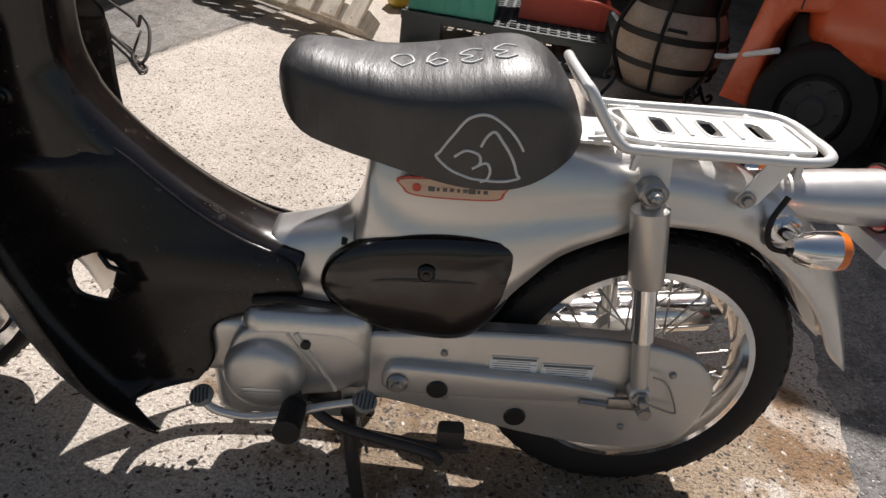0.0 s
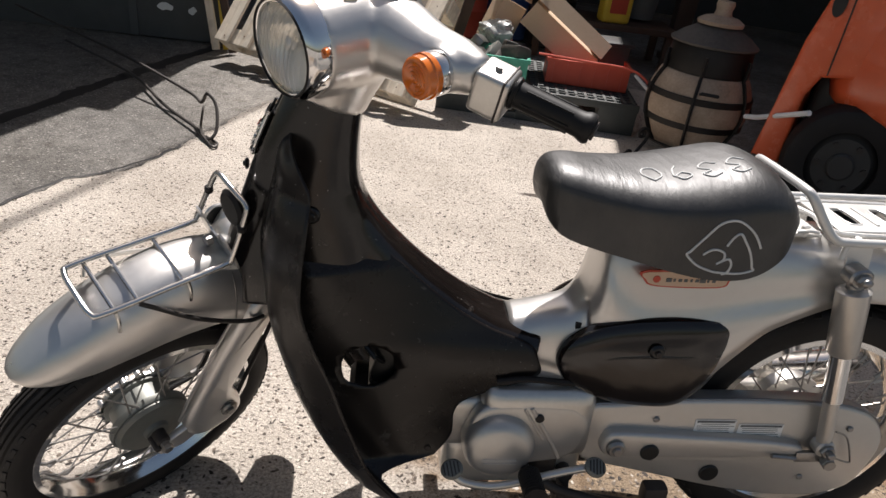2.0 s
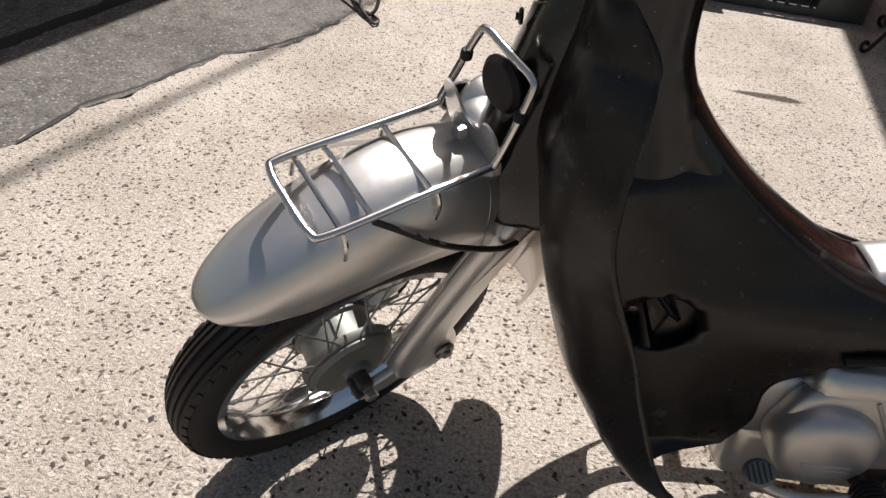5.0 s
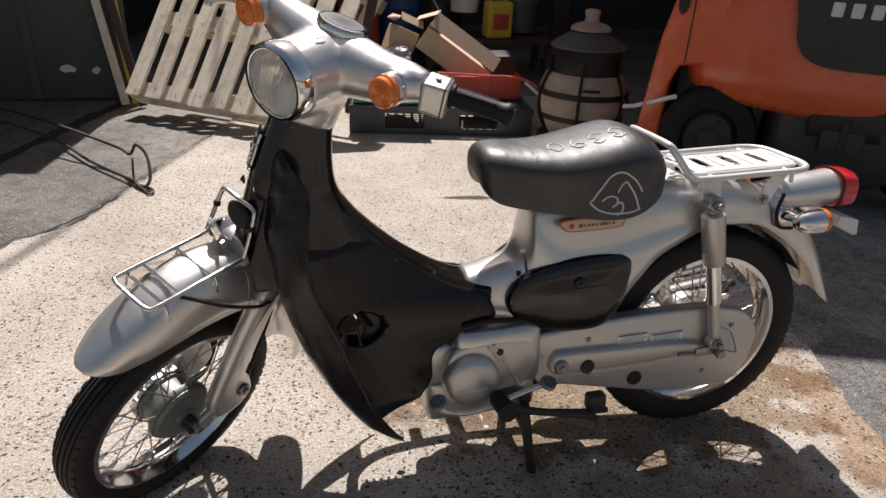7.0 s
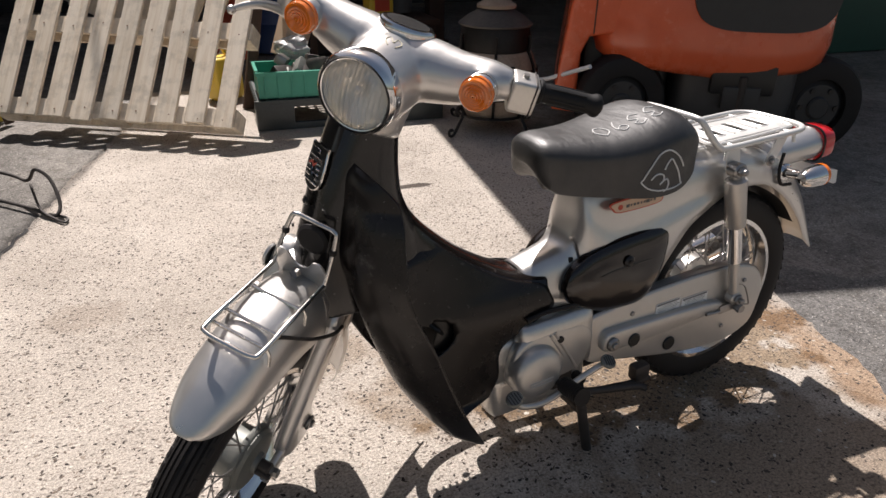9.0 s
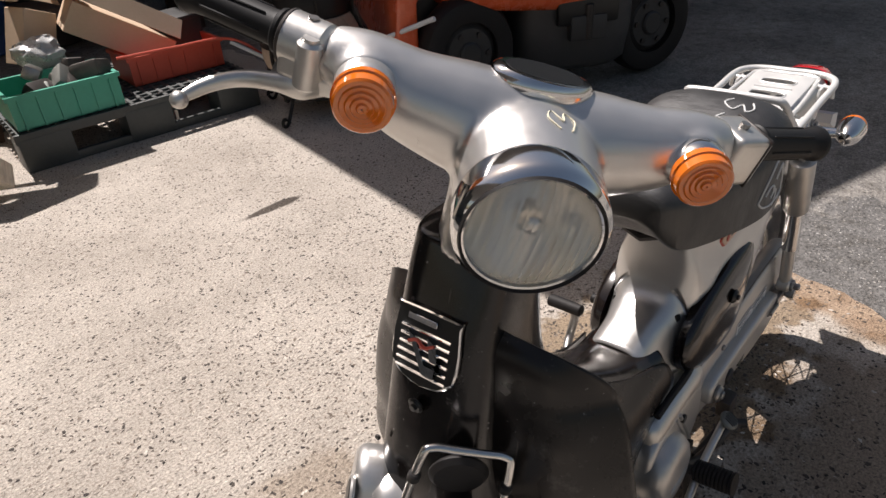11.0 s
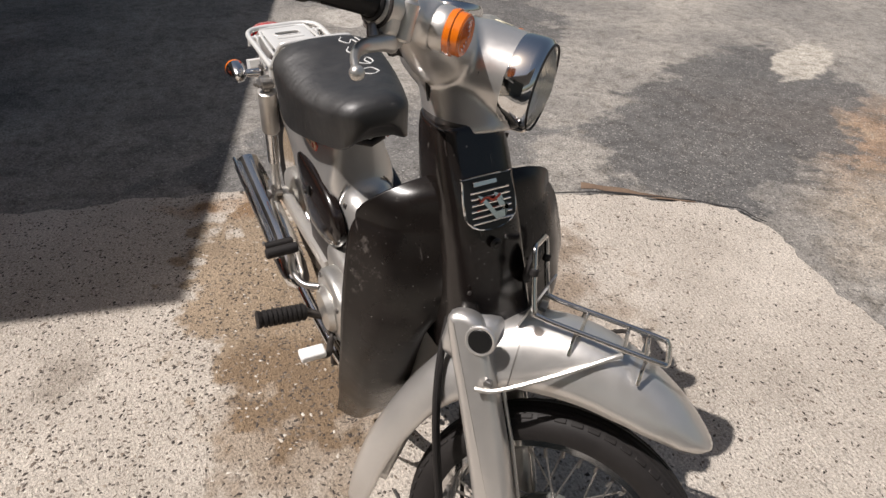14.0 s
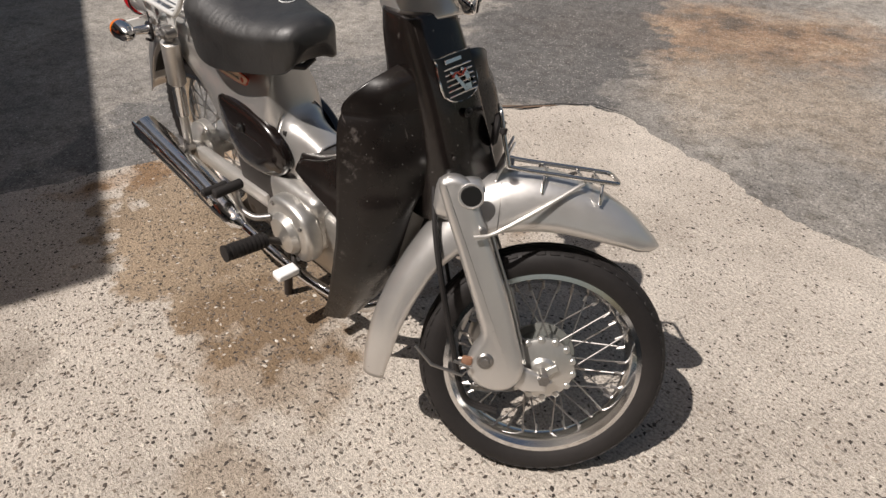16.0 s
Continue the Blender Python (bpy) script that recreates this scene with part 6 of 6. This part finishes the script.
LAMP = pose(-0.352, 0.004, 0.951) @ Matrix.Diagonal((0.95, 0.87, 0.87, 1))
hl = in_nac("headlamp_rim", moved(revolve([(0.066, 0.030), (0.0755, 0.030), (0.078, 0.022), (0.0785, 0.0), (0.077, -0.008), (0.071, -0.014), (0.066, -0.012), (0.066, 0.0)], 64, "X", True), LAMP), chrome, "chrome headlamp rim")
part("reflector_bowl", moved(revolve([(0.001, 0.050), (0.02, 0.046), (0.045, 0.030), (0.060, 0.010), (0.0665, -0.004)], 48, "X"), LAMP), reflector, hl)


def fluted_glass():
    bow = curve((0.0, 0.02, 0.04, 0.055, 0.064, 0.0675), (-0.026, -0.0252, -0.0215, -0.0165, -0.011, -0.006))
    rows = []
    for a in np.linspace(-1.50, 1.50, 36):
        z = 0.0675 * math.sin(a)
        half = math.sqrt(0.0675 ** 2 - z * z)
        row = []
        for y in np.linspace(-half, half, 150):
            fl = 0.0016 * abs(math.sin(math.pi * y / 0.0090)) * min(1, (half - abs(y)) / 0.004)
            row.append((bow(math.hypot(y, z)) + fl, y, z))
        rows.append(row)
    return loft(rows, False, False)


lens = part("headlamp_lens", moved(fluted_glass(), LAMP), lens_glass, hl, "clear fluted headlamp glass", sharp=60)
lens.visible_shadow = False
bulb = bmesh.new()
bmesh.ops.create_uvsphere(bulb, u_segments=20, v_segments=12, radius=0.013)
part("bulb_cap", moved(bulb, LAMP @ pose(0.012, 0, 0.004)), rack_chrome, hl)
part("bulb_stem", moved(disc(0.009, 0.036, (0.032, 0, 0.004), "X", 18), LAMP), steel, hl)
part("seal_ring", moved(revolve([(0.066, -0.010), (0.0705, -0.016), (0.072, -0.013), (0.068, -0.006)], 64, "X", True), LAMP), rubber, hl)
part("rim_screw", disc(0.004, 0.008, (-0.335, 0.0, 0.872), "Z", 10), dark_steel, hl)
for s in (-1, 1):
    sig = in_nac("turn_signal", moved(revolve([(0.001, -0.012), (0.0265, -0.012), (0.028, -0.008), (0.028, 0.006), (0.024, 0.012), (0.001, 0.012)], 36, "X"), pose(-0.256, s * 0.160, 0.991)), chrome if s < 0 else silver, "front turn signal")
    part("amber_lens", moved(revolve([(0.001, -0.0240), (0.004, -0.0242), (0.0055, -0.0224), (0.009, -0.0234), (0.0105, -0.0216), (0.014, -0.0226), (0.0155, -0.0208), (0.019, -0.0218), (0.0205, -0.0204), (0.0242, -0.0206), (0.0262, -0.0185), (0.0268, -0.009), (0.0285, -0.008), (0.0285, -0.003), (0.0274, -0.002), (0.0274, 0.004)], 40, "X"), pose(-0.266, s * 0.160, 0.991)), amber, sig, "ribbed amber lens")
    # switch block, grip and mirror boss
    a, b = Vector((-0.212, s * 0.200, 0.998)), Vector((-0.156, s * 0.340, 1.006))
    d = (b - a).normalized()
    turn = Matrix.Translation(a) @ Matrix.Rotation(math.atan2(d.y, d.x), 4, "Z")
    sb = in_nac("switch_block", moved(box(0.046, 0.050, 0.056, (0.018, 0, -0.008), 0.007, 3) if s < 0 else joined(disc(0.0255, 0.048, (0.018, 0, -0.002), "X", 32, 0.006), box(0.040, 0.044, 0.030, (0.016, 0.002, -0.016), 0.007, 3), disc(0.012, 0.046, (0.006, 0.020, -0.010), "Z", 20, 0.003), disc(0.0075, 0.050, (0.006, 0.020, -0.009), "Z", 16)), turn), alloy, "bare alloy switch block")
    part("block_seam", moved(box(0.003, 0.052, 0.058, (0.034, 0, -0.008), 0.001, 1) if s < 0 else disc(0.0262, 0.004, (0.037, 0, -0.002), "X", 28, 0.001), turn), dark_steel, sb)
    part("block_screw", moved(disc(0.005, 0.006, (0.016, 0, 0.022), "Z", 12), turn), steel, sb)
    part("flange", moved(disc(0.021, 0.007, (0.045, 0, 0), "X", 28, 0.002), turn), grip_rubber, sb)
    gr = in_nac("grip", moved(revolve([(0.001, 0.046), (0.0175, 0.047), (0.0165, 0.055), (0.0160, 0.122), (0.0165, 0.132), (0.019, 0.138), (0.0195, 0.144), (0.017, 0.148), (0.001, 0.149)], 28, "X"), turn), grip_rubber, "black rubber handlebar grip")
    for k in range(6):
        ang = k * math.pi / 3
        part("grip_rib", moved(box(0.062, 0.0025, 0.0025, (0.090, 0.0165 * math.cos(ang), 0.0165 * math.sin(ang)), 0.0008, 1), turn), grip_rubber, gr)
    part("bar_end", moved(disc(0.012, 0.004, (0.150, 0, 0), "X", 24, 0.001), turn), dark_steel, gr)
perch = in_nac("lever_perch", joined(box(0.030, 0.040, 0.020, (-0.206, 0.203, 0.964), 0.006, 3), box(0.020, 0.022, 0.030, (-0.205, 0.212, 0.980), 0.005, 3), disc(0.012, 0.026, (-0.214, 0.217, 0.968), "Z", 18, 0.003), disc(0.007, 0.024, (-0.205, 0.186, 0.964), "Y", 14, 0.002)), alloy, "alloy lever perch")
lever_line = spline([(-0.205, 0.192, 0.963), (-0.219, 0.218, 0.962), (-0.218, 0.237, 0.959), (-0.211, 0.260, 0.953), (-0.212, 0.282, 0.947), (-0.221, 0.303, 0.939), (-0.234, 0.320, 0.930)], 6)
part("brake_lever", tube(lever_line, list(np.interp(np.linspace(0, 1, len(lever_line)), (0, 0.15, 0.35, 0.9, 1), (0.012, 0.015, 0.0095, 0.0065, 0.005))), 12, flat=0.72), alloy, perch, "polished brake lever")
ball = bmesh.new()
bmesh.ops.create_uvsphere(ball, u_segments=16, v_segments=10, radius=0.0085)
part("lever_ball", moved(ball, pose(-0.236, 0.321, 0.929)), alloy, perch)
part("lever_bolt", hexbolt((-0.214, 0.217, 0.983), 0.008, 0.006, "Z"), steel, perch)
part("cable_adjuster", tube([(-0.200, 0.236, 0.974), (-0.208, 0.240, 0.958)], 0.0075, 14), steel, perch)
sp = in_nac("speedometer", moved(revolve([(0.001, 0.010), (0.036, 0.011), (0.041, 0.0105), (0.0445, 0.007), (0.0455, 0.001), (0.0450, -0.004), (0.0425, -0.005), (0.0425, -0.022), (0.001, -0.022)], 48, "Z"), pose(-0.210, 0, 1.015, 0, 9, 0) @ Matrix.Diagonal((0.82, 1.12, 1, 1))), chrome, "oval chrome-rimmed speedometer")
part("dial", moved(disc(0.034, 0.004, (0, 0, 0.0095), "Z", 40), pose(-0.210, 0, 1.015, 0, 9, 0) @ Matrix.Diagonal((0.82, 1.12, 1, 1))), plug, sp)
part("ignition_switch", disc(0.014, 0.02, (-0.195, -0.045, 0.905), "Y", 20, 0.003), plug, nac)
in_nac("brake_cable", tube(spline([(-0.205, 0.182, 0.962), (-0.195, 0.155, 0.945), (-0.19, 0.11, 0.945), (-0.21, 0.06, 0.93), (-0.225, 0.045, 0.89)], 6), 0.0055, 8), rubber)
# pen figure on the lamp shell
for pts in ([(-0.292, -0.018, 1.0165), (-0.275, -0.022, 1.0165), (-0.268, -0.012, 1.0185), (-0.282, -0.010, 1.019), (-0.270, 0.0, 1.0195), (-0.282, 0.004, 1.0195), (-0.295, -0.006, 1.0185)],):
    part("pen_mark", tube(spline(pts, 5), 0.0008, 5), yellow_chalk, nac)


# ---- shocks ----
for s in (-1, 1):
    top, bot = Vector((0.526, s * 0.108, 0.620)), Vector((0.582, s * 0.108, 0.272))
    d = (bot - top).normalized()
    P = lambda k: tuple(top + d * k)
    sh = part("shock_absorber", tube([P(0.022), P(0.026), P(0.142), P(0.146)], [0.018, 0.0235, 0.0235, 0.021], 28), case_paint, bike, "rear shock with a grey upper cover")
    part("shock_rod", tube([P(0.14), P(0.245), P(0.247)], [0.0165, 0.0165, 0.013], 24), chrome, sh)
    part("shock_foot", tube([P(0.244), P(0.30), P(0.345)], [0.0125, 0.0125, 0.012], 18), case_paint, sh)
    part("eye", joined(disc(0.017, 0.03, P(0.0), "Y", 24, 0.003), tube([P(0.01), P(0.024)], 0.012, 16)), steel, sh)
    part("cap_nut", joined(disc(0.011, 0.012, (top.x, top.y + s * 0.018, top.z), "Y", 6, 0.003), disc(0.007, 0.02, (top.x, top.y + s * 0.022, top.z), "Y", 16, 0.004)), steel, sh)
    part("lower_eye", disc(0.017, 0.026, tuple(bot), "Y", 24, 0.003), case_paint, sh)
    part("lower_nut", joined(disc(0.013, 0.008, (bot.x, bot.y + s * 0.016, bot.z), "Y", 6, 0.002), disc(0.007, 0.02, (bot.x, bot.y + s * 0.022, bot.z), "Y", 14, 0.002)), steel, sh)

# ---- rear rack ----
RZ = 0.672


def rear_rack():
    w, x0, x1 = 0.098, 0.478, 0.752
    pts = [(0.436, -0.02, 0.748), (0.438, -0.070, 0.746), (0.444, -0.084, 0.738), (0.462, -0.092, 0.706), (0.482, -w, 0.678), (0.51, -w, RZ), (0.62, -w, RZ), (x1 - 0.045, -w, RZ), (x1 - 0.012, -w + 0.016, RZ), (x1, -w + 0.05, RZ), (x1, 0, RZ)]
    path = spline(pts + [(x, -y, z) for x, y, z in pts[::-1][1:]], 6)
    r = part("rear_rack", tube(path, 0.0068, 12), rack_paint, bike, "silver tubular rear rack with a slotted plate")
    part("hoop_bar", tube([(0.436, -0.021, 0.748), (0.436, 0.021, 0.748)], 0.0068, 12), rack_paint, r)
    # slotted plate
    bm = bmesh.new()
    xs = [0.512, 0.540, 0.562, 0.606, 0.628, 0.672, 0.694, 0.730]
    ys = [-0.060, -0.032, 0.032, 0.060]
    grid = [[bm.verts.new((x, y, RZ + 0.001)) for y in ys] for x in xs]
    for i in range(len(xs) - 1):
        for j in range(3):
            if j == 1 and i in (1, 3, 5):
                continue
            bm.faces.new((grid[i][j], grid[i + 1][j], grid[i + 1][j + 1], grid[i][j + 1]))
    bmesh.ops.recalc_face_normals(bm, faces=bm.faces)
    pl = part("rack_plate", bm, rack_paint, r, "slotted silver plate")
    thick(pl, 0.004)
    bv = pl.modifiers.new("bevel", "BEVEL")
    bv.width, bv.segments = 0.0015, 2
    for x in (0.540, 0.606, 0.672):
        slot = [(x + 0.011 + 0.0125 * math.copysign(abs(math.cos(a)) ** 0.5, math.cos(a)), 0.034 * math.copysign(abs(math.sin(a)) ** 0.5, math.sin(a)), RZ + 0.003) for a in np.arange(28) * 2 * math.pi / 28]
        part("slot_lip", tube(slot, 0.0022, 6, True), rack_paint, r)
    for x in (0.584, 0.650):
        part("pressed_rib", tube([(x, -0.036, RZ + 0.003), (x, 0.036, RZ + 0.003)], 0.003, 8), rack_paint, r)
    part("plate_edge", tube([(0.504 + 0.0, -0.06, RZ)] + [(x, y, RZ) for x, y in rounded([(0.512, -0.066), (0.70, -0.066), (0.734, -0.05), (0.737, 0.0), (0.734, 0.05), (0.70, 0.066), (0.512, 0.066), (0.506, 0.0)], 5)], 0.0042, 8, True), rack_paint, r)
    for x in (0.53, 0.70):
        part("cross_bar", tube([(x, -w, RZ - 0.004), (x, w, RZ - 0.004)], 0.005, 10), rack_paint, r)
    for s in (-1, 1):
        part("front_bracket", prism([(0.505, 0.672), (0.545, 0.672), (0.552, 0.61), (0.538, 0.60), (0.520, 0.605)], s * 0.088, s * 0.093, 0.001), rack_paint, r)
        part("rear_bracket", prism([(0.675, 0.672), (0.71, 0.672), (0.672, 0.60), (0.655, 0.592), (0.642, 0.604)], s * 0.078, s * 0.083, 0.001), rack_paint, r)
        part("bracket_bolt", joined(disc(0.012, 0.004, (0.655, s * 0.086, 0.607), "Y", 20, 0.001), hexbolt((0.655, s * 0.090, 0.607), 0.007, 0.008)), steel, r)
        part("hook_peg", tube([(0.503, s * w, 0.668), (0.500, s * (w + 0.002), 0.645)], 0.0042, 8), rack_paint, r)
        part("hook_peg", tube([(0.70, s * w, 0.668), (0.70, s * (w + 0.002), 0.648)], 0.0042, 8), rack_paint, r)
    return r


rear_rack()
part("seat_catch", joined(box(0.06, 0.10, 0.006, (0.462, -0.005, 0.662), 0.002), disc(0.006, 0.02, (0.468, -0.05, 0.668), "Z", 12, 0.002), tube([(0.455, -0.055, 0.668), (0.47, -0.06, 0.672), (0.485, -0.055, 0.668)], 0.003, 6)), rack_paint, bike)

# ---- tail ----
tl = part("tail_lamp_base", loft([[(x, w * math.cos(a), cz + h * math.sin(a)) for a in np.arange(28) * 2 * math.pi / 28] for x, w, h, cz in ((0.70, 0.035, 0.030, 0.585), (0.75, 0.044, 0.036, 0.583), (0.80, 0.048, 0.040, 0.585), (0.866, 0.050, 0.043, 0.588))]), silver, bike, "silver tail lamp base")
part("red_lens", loft([[(x, w * math.copysign(abs(math.cos(a)) ** 0.7, math.cos(a)), cz + h * math.copysign(abs(math.sin(a)) ** 0.7, math.sin(a))) for a in np.arange(32) * 2 * math.pi / 32] for x, w, h, cz in ((0.864, 0.050, 0.044, 0.588), (0.872, 0.053, 0.046, 0.588), (0.903, 0.050, 0.043, 0.586), (0.911, 0.042, 0.036, 0.586))]), red_lens, tl, "red tail lens")
part("lens_rim", tube([(0.866, 0.0525 * math.copysign(abs(math.cos(a)) ** 0.7, math.cos(a)), 0.588 + 0.0455 * math.copysign(abs(math.sin(a)) ** 0.7, math.sin(a))) for a in np.arange(40) * 2 * math.pi / 40], 0.0025, 6, True), plug, tl)
part("plate_bracket", prism([(0.855, 0.54), (0.90, 0.525), (0.905, 0.49), (0.895, 0.488), (0.85, 0.52)], -0.075, 0.075), white_plastic, bike, "")
for s in (-1, 1):
    sg = part("rear_turn_signal", moved(revolve([(0.001, -0.030), (0.012, -0.028), (0.020, -0.018), (0.025, -0.004), (0.027, 0.016), (0.027, 0.022), (0.001, 0.022)], 32, "X"), pose(0.730, s * 0.138, 0.566)), chrome, bike, "chrome bullet rear turn signal")
    part("amber_lens", moved(revolve([(0.0265, 0.020), (0.0275, 0.024), (0.026, 0.032), (0.018, 0.038), (0.001, 0.040)], 32, "X"), pose(0.730, s * 0.138, 0.566)), amber, sg, "amber lens")
    part("stalk", tube([(0.722, s * 0.060, 0.560), (0.724, s * 0.09, 0.562), (0.727, s * 0.13, 0.565)], [0.016, 0.012, 0.009], 16), chrome, sg)
    part("stalk_boot", disc(0.022, 0.014, (0.722, s * 0.072, 0.560), "Y", 24, 0.004), chrome, sg)
    part("signal_wire", tube(spline([(0.715, s * 0.07, 0.61), (0.70, s * 0.078, 0.57), (0.71, s * 0.08, 0.535), (0.74, s * 0.082, 0.528)], 5), 0.004, 8), rubber, sg)

# ---- pegs, pedals, stands ----
peg_bar = part("footrest_bar", tube([(0.065, -0.16, 0.236), (0.062, -0.13, 0.228), (0.06, -0.08, 0.218), (0.06, 0.08, 0.218), (0.062, 0.14, 0.245), (0.068, 0.19, 0.275)], 0.0095, 12), dark_steel, bike)
for s, z in ((-1, 0.262), (1, 0.276)):
    prof = [(0.001, 0.0), (0.014, 0.0)]
    for k in range(9):
        prof += [(0.0195, 0.006 + k * 0.0105), (0.0195, 0.0125 + k * 0.0105), (0.0165, 0.0135 + k * 0.0105), (0.0165, 0.0155 + k * 0.0105)]
    prof += [(0.0195, 0.103), (0.0205, 0.110), (0.001, 0.111)]
    L = Matrix.Translation((0.066, s * (0.185 if s > 0 else 0.135), z if s > 0 else 0.228)) @ pose(0, 0, 0, 8, 0, 0 if s > 0 else 180) @ Matrix.Diagonal((1, 1.0 if s > 0 else 0.62, 1, 1))
    part("footpeg", moved(revolve(prof, 26, "Y"), L), rubber, peg_bar, "ribbed black rubber footpeg")
gp = part("gear_pedal", tube(spline([(-0.070, -0.150, 0.243), (-0.050, -0.152, 0.226), (-0.01, -0.150, 0.214), (0.03, -0.146, 0.214), (0.07, -0.142, 0.222), (0.11, -0.142, 0.235), (0.15, -0.142, 0.246), (0.172, -0.142, 0.250)], 6), 0.0068, 10), alloy, bike, "heel-and-toe gear pedal")
for x, z, t in ((-0.070, 0.252, -18), (0.175, 0.258, 12)):
    pad = part("pedal_pad", moved(disc(0.019, 0.012, (0, 0, 0), "Z", 24, 0.004), pose(x, -0.150, z, 34, t, 0) @ Matrix.Diagonal((1, 0.9, 1, 1))), hub_grey, gp, "knurled grey pedal pad")
    for k in range(-2, 3):
        part("knurl", moved(box(0.0022, 0.026 - 0.004 * abs(k), 0.002, (k * 0.006, 0, 0.0062)), pose(x, -0.150, z, 34, t, 0)), dark_steel, pad)
bpd = part("brake_pedal", tube(spline([(0.06, 0.12, 0.22), (0.02, 0.15, 0.205), (-0.03, 0.17, 0.225), (-0.045, 0.195, 0.243)], 6), 0.008, 10), dark_steel, bike)
part("pedal_pad", moved(box(0.030, 0.055, 0.018, (0, 0, 0), 0.006, 3), pose(-0.046, 0.208, 0.256, 4, -8, 0)), white_rubber, bpd, "white painted pedal pad")
ks = part("kick_starter", tube(spline([(0.125, 0.135, 0.285), (0.15, 0.165, 0.285), (0.185, 0.178, 0.30), (0.20, 0.176, 0.335), (0.197, 0.180, 0.357)], 6), 0.0085, 10), steel, bike)
part("kick_rubber", disc(0.0125, 0.075, (0.197, 0.195, 0.360), "Y", 18, 0.003), rubber, ks)
st = part("centre_stand", joined(*[tube(spline([(0.145, s * 0.085, 0.185), (0.150, s * 0.10, 0.10), (0.165, s * 0.108, -0.02), (0.172, s * 0.108, -0.040)], 4), 0.012, 10) for s in (-1, 1)], tube([(0.152, -0.10, 0.09), (0.152, 0.10, 0.09)], 0.010, 10), tube([(0.145, -0.10, 0.185), (0.145, 0.10, 0.185)], 0.013, 10)), dark_steel, bike, "black centre stand on the ground")
for s in (-1, 1):
    part("stand_foot", box(0.065, 0.045, 0.008, (0.178, s * 0.108, -0.043), 0.002), dark_steel, st)
part("stand_lever", joined(tube(spline([(0.155, -0.105, 0.150), (0.22, -0.112, 0.145), (0.30, -0.112, 0.130), (0.345, -0.108, 0.124)], 5), 0.007, 10), box(0.045, 0.03, 0.042, (0.315, -0.105, 0.152), 0.008)), dark_steel, st)
part("stand_spring", tube([(0.15 + 0.012 * k / 6, -0.07 + 0.006 * math.sin(k * 1.9), 0.17 - 0.008 * k + 0.0) for k in range(14)], 0.003, 6), steel, st)
part("engine_bracket", box(0.06, 0.17, 0.045, (0.10, 0, 0.195), 0.008), dark_steel, bike)
sd = part("side_stand", tube(spline([(0.075, -0.10, 0.205), (0.12, -0.115, 0.175), (0.20, -0.125, 0.155), (0.28, -0.135, 0.140), (0.30, -0.15, 0.136)], 5), 0.009, 10), dark_steel, bike, "folded black side stand")
part("stand_bolt", hexbolt((0.083, -0.113, 0.205), 0.009, 0.012), steel, sd)
part("under_frame", joined(box(0.24, 0.06, 0.03, (0.10, 0, 0.208), 0.006), box(0.05, 0.17, 0.03, (0.075, 0, 0.205), 0.006)), dark_steel, bike)

# ---- exhaust, right ----
ex = part("exhaust_pipe", tube(spline([(-0.23, 0.02, 0.24), (-0.22, 0.07, 0.19), (-0.15, 0.11, 0.165), (0.0, 0.135, 0.165), (0.15, 0.145, 0.18), (0.27, 0.150, 0.195)], 6), 0.0135, 14), chrome, bike, "chrome exhaust pipe")
muf_path = spline([(0.25, 0.150, 0.193), (0.30, 0.152, 0.200), (0.45, 0.148, 0.222), (0.60, 0.148, 0.243), (0.735, 0.148, 0.262), (0.762, 0.148, 0.266)], 5)
mf = part("muffler", tube(muf_path, list(np.interp(np.linspace(0, 1, len(muf_path)), (0, 0.12, 0.3, 0.93, 1), (0.015, 0.030, 0.040, 0.040, 0.030))), 28), pipe_chrome, bike, "chrome muffler with a heat shield")
hp = [(p[0], p[1] + 0.034, p[2] + 0.024) for p in muf_path if 0.33 < p[0] < 0.75]
part("heat_shield", tube(hp, 0.020, 14, flat=0.35), pipe_chrome, mf, "bright heat shield")
for x in (0.40, 0.62):
    part("shield_screw", disc(0.006, 0.008, (x, 0.202, 0.206 + x * 0.1), "Y", 12, 0.002), steel, mf)
part("tail_pipe", tube([(0.755, 0.148, 0.265), (0.79, 0.148, 0.268)], 0.011, 14), dark_steel, mf)
part("muffler_bracket", prism([(0.55, 0.21), (0.57, 0.30), (0.60, 0.30), (0.60, 0.21)], 0.12, 0.128), steel, bike)
part("pillion_peg", disc(0.011, 0.07, (0.33, 0.175, 0.285), "Y", 16, 0.003), rubber, bike)
part("wire_loom", tube(spline([(0.00, -0.088, 0.388), (0.05, -0.09, 0.395), (0.12, -0.088, 0.388), (0.22, -0.07, 0.372)], 5), 0.006, 8), rubber, bike)
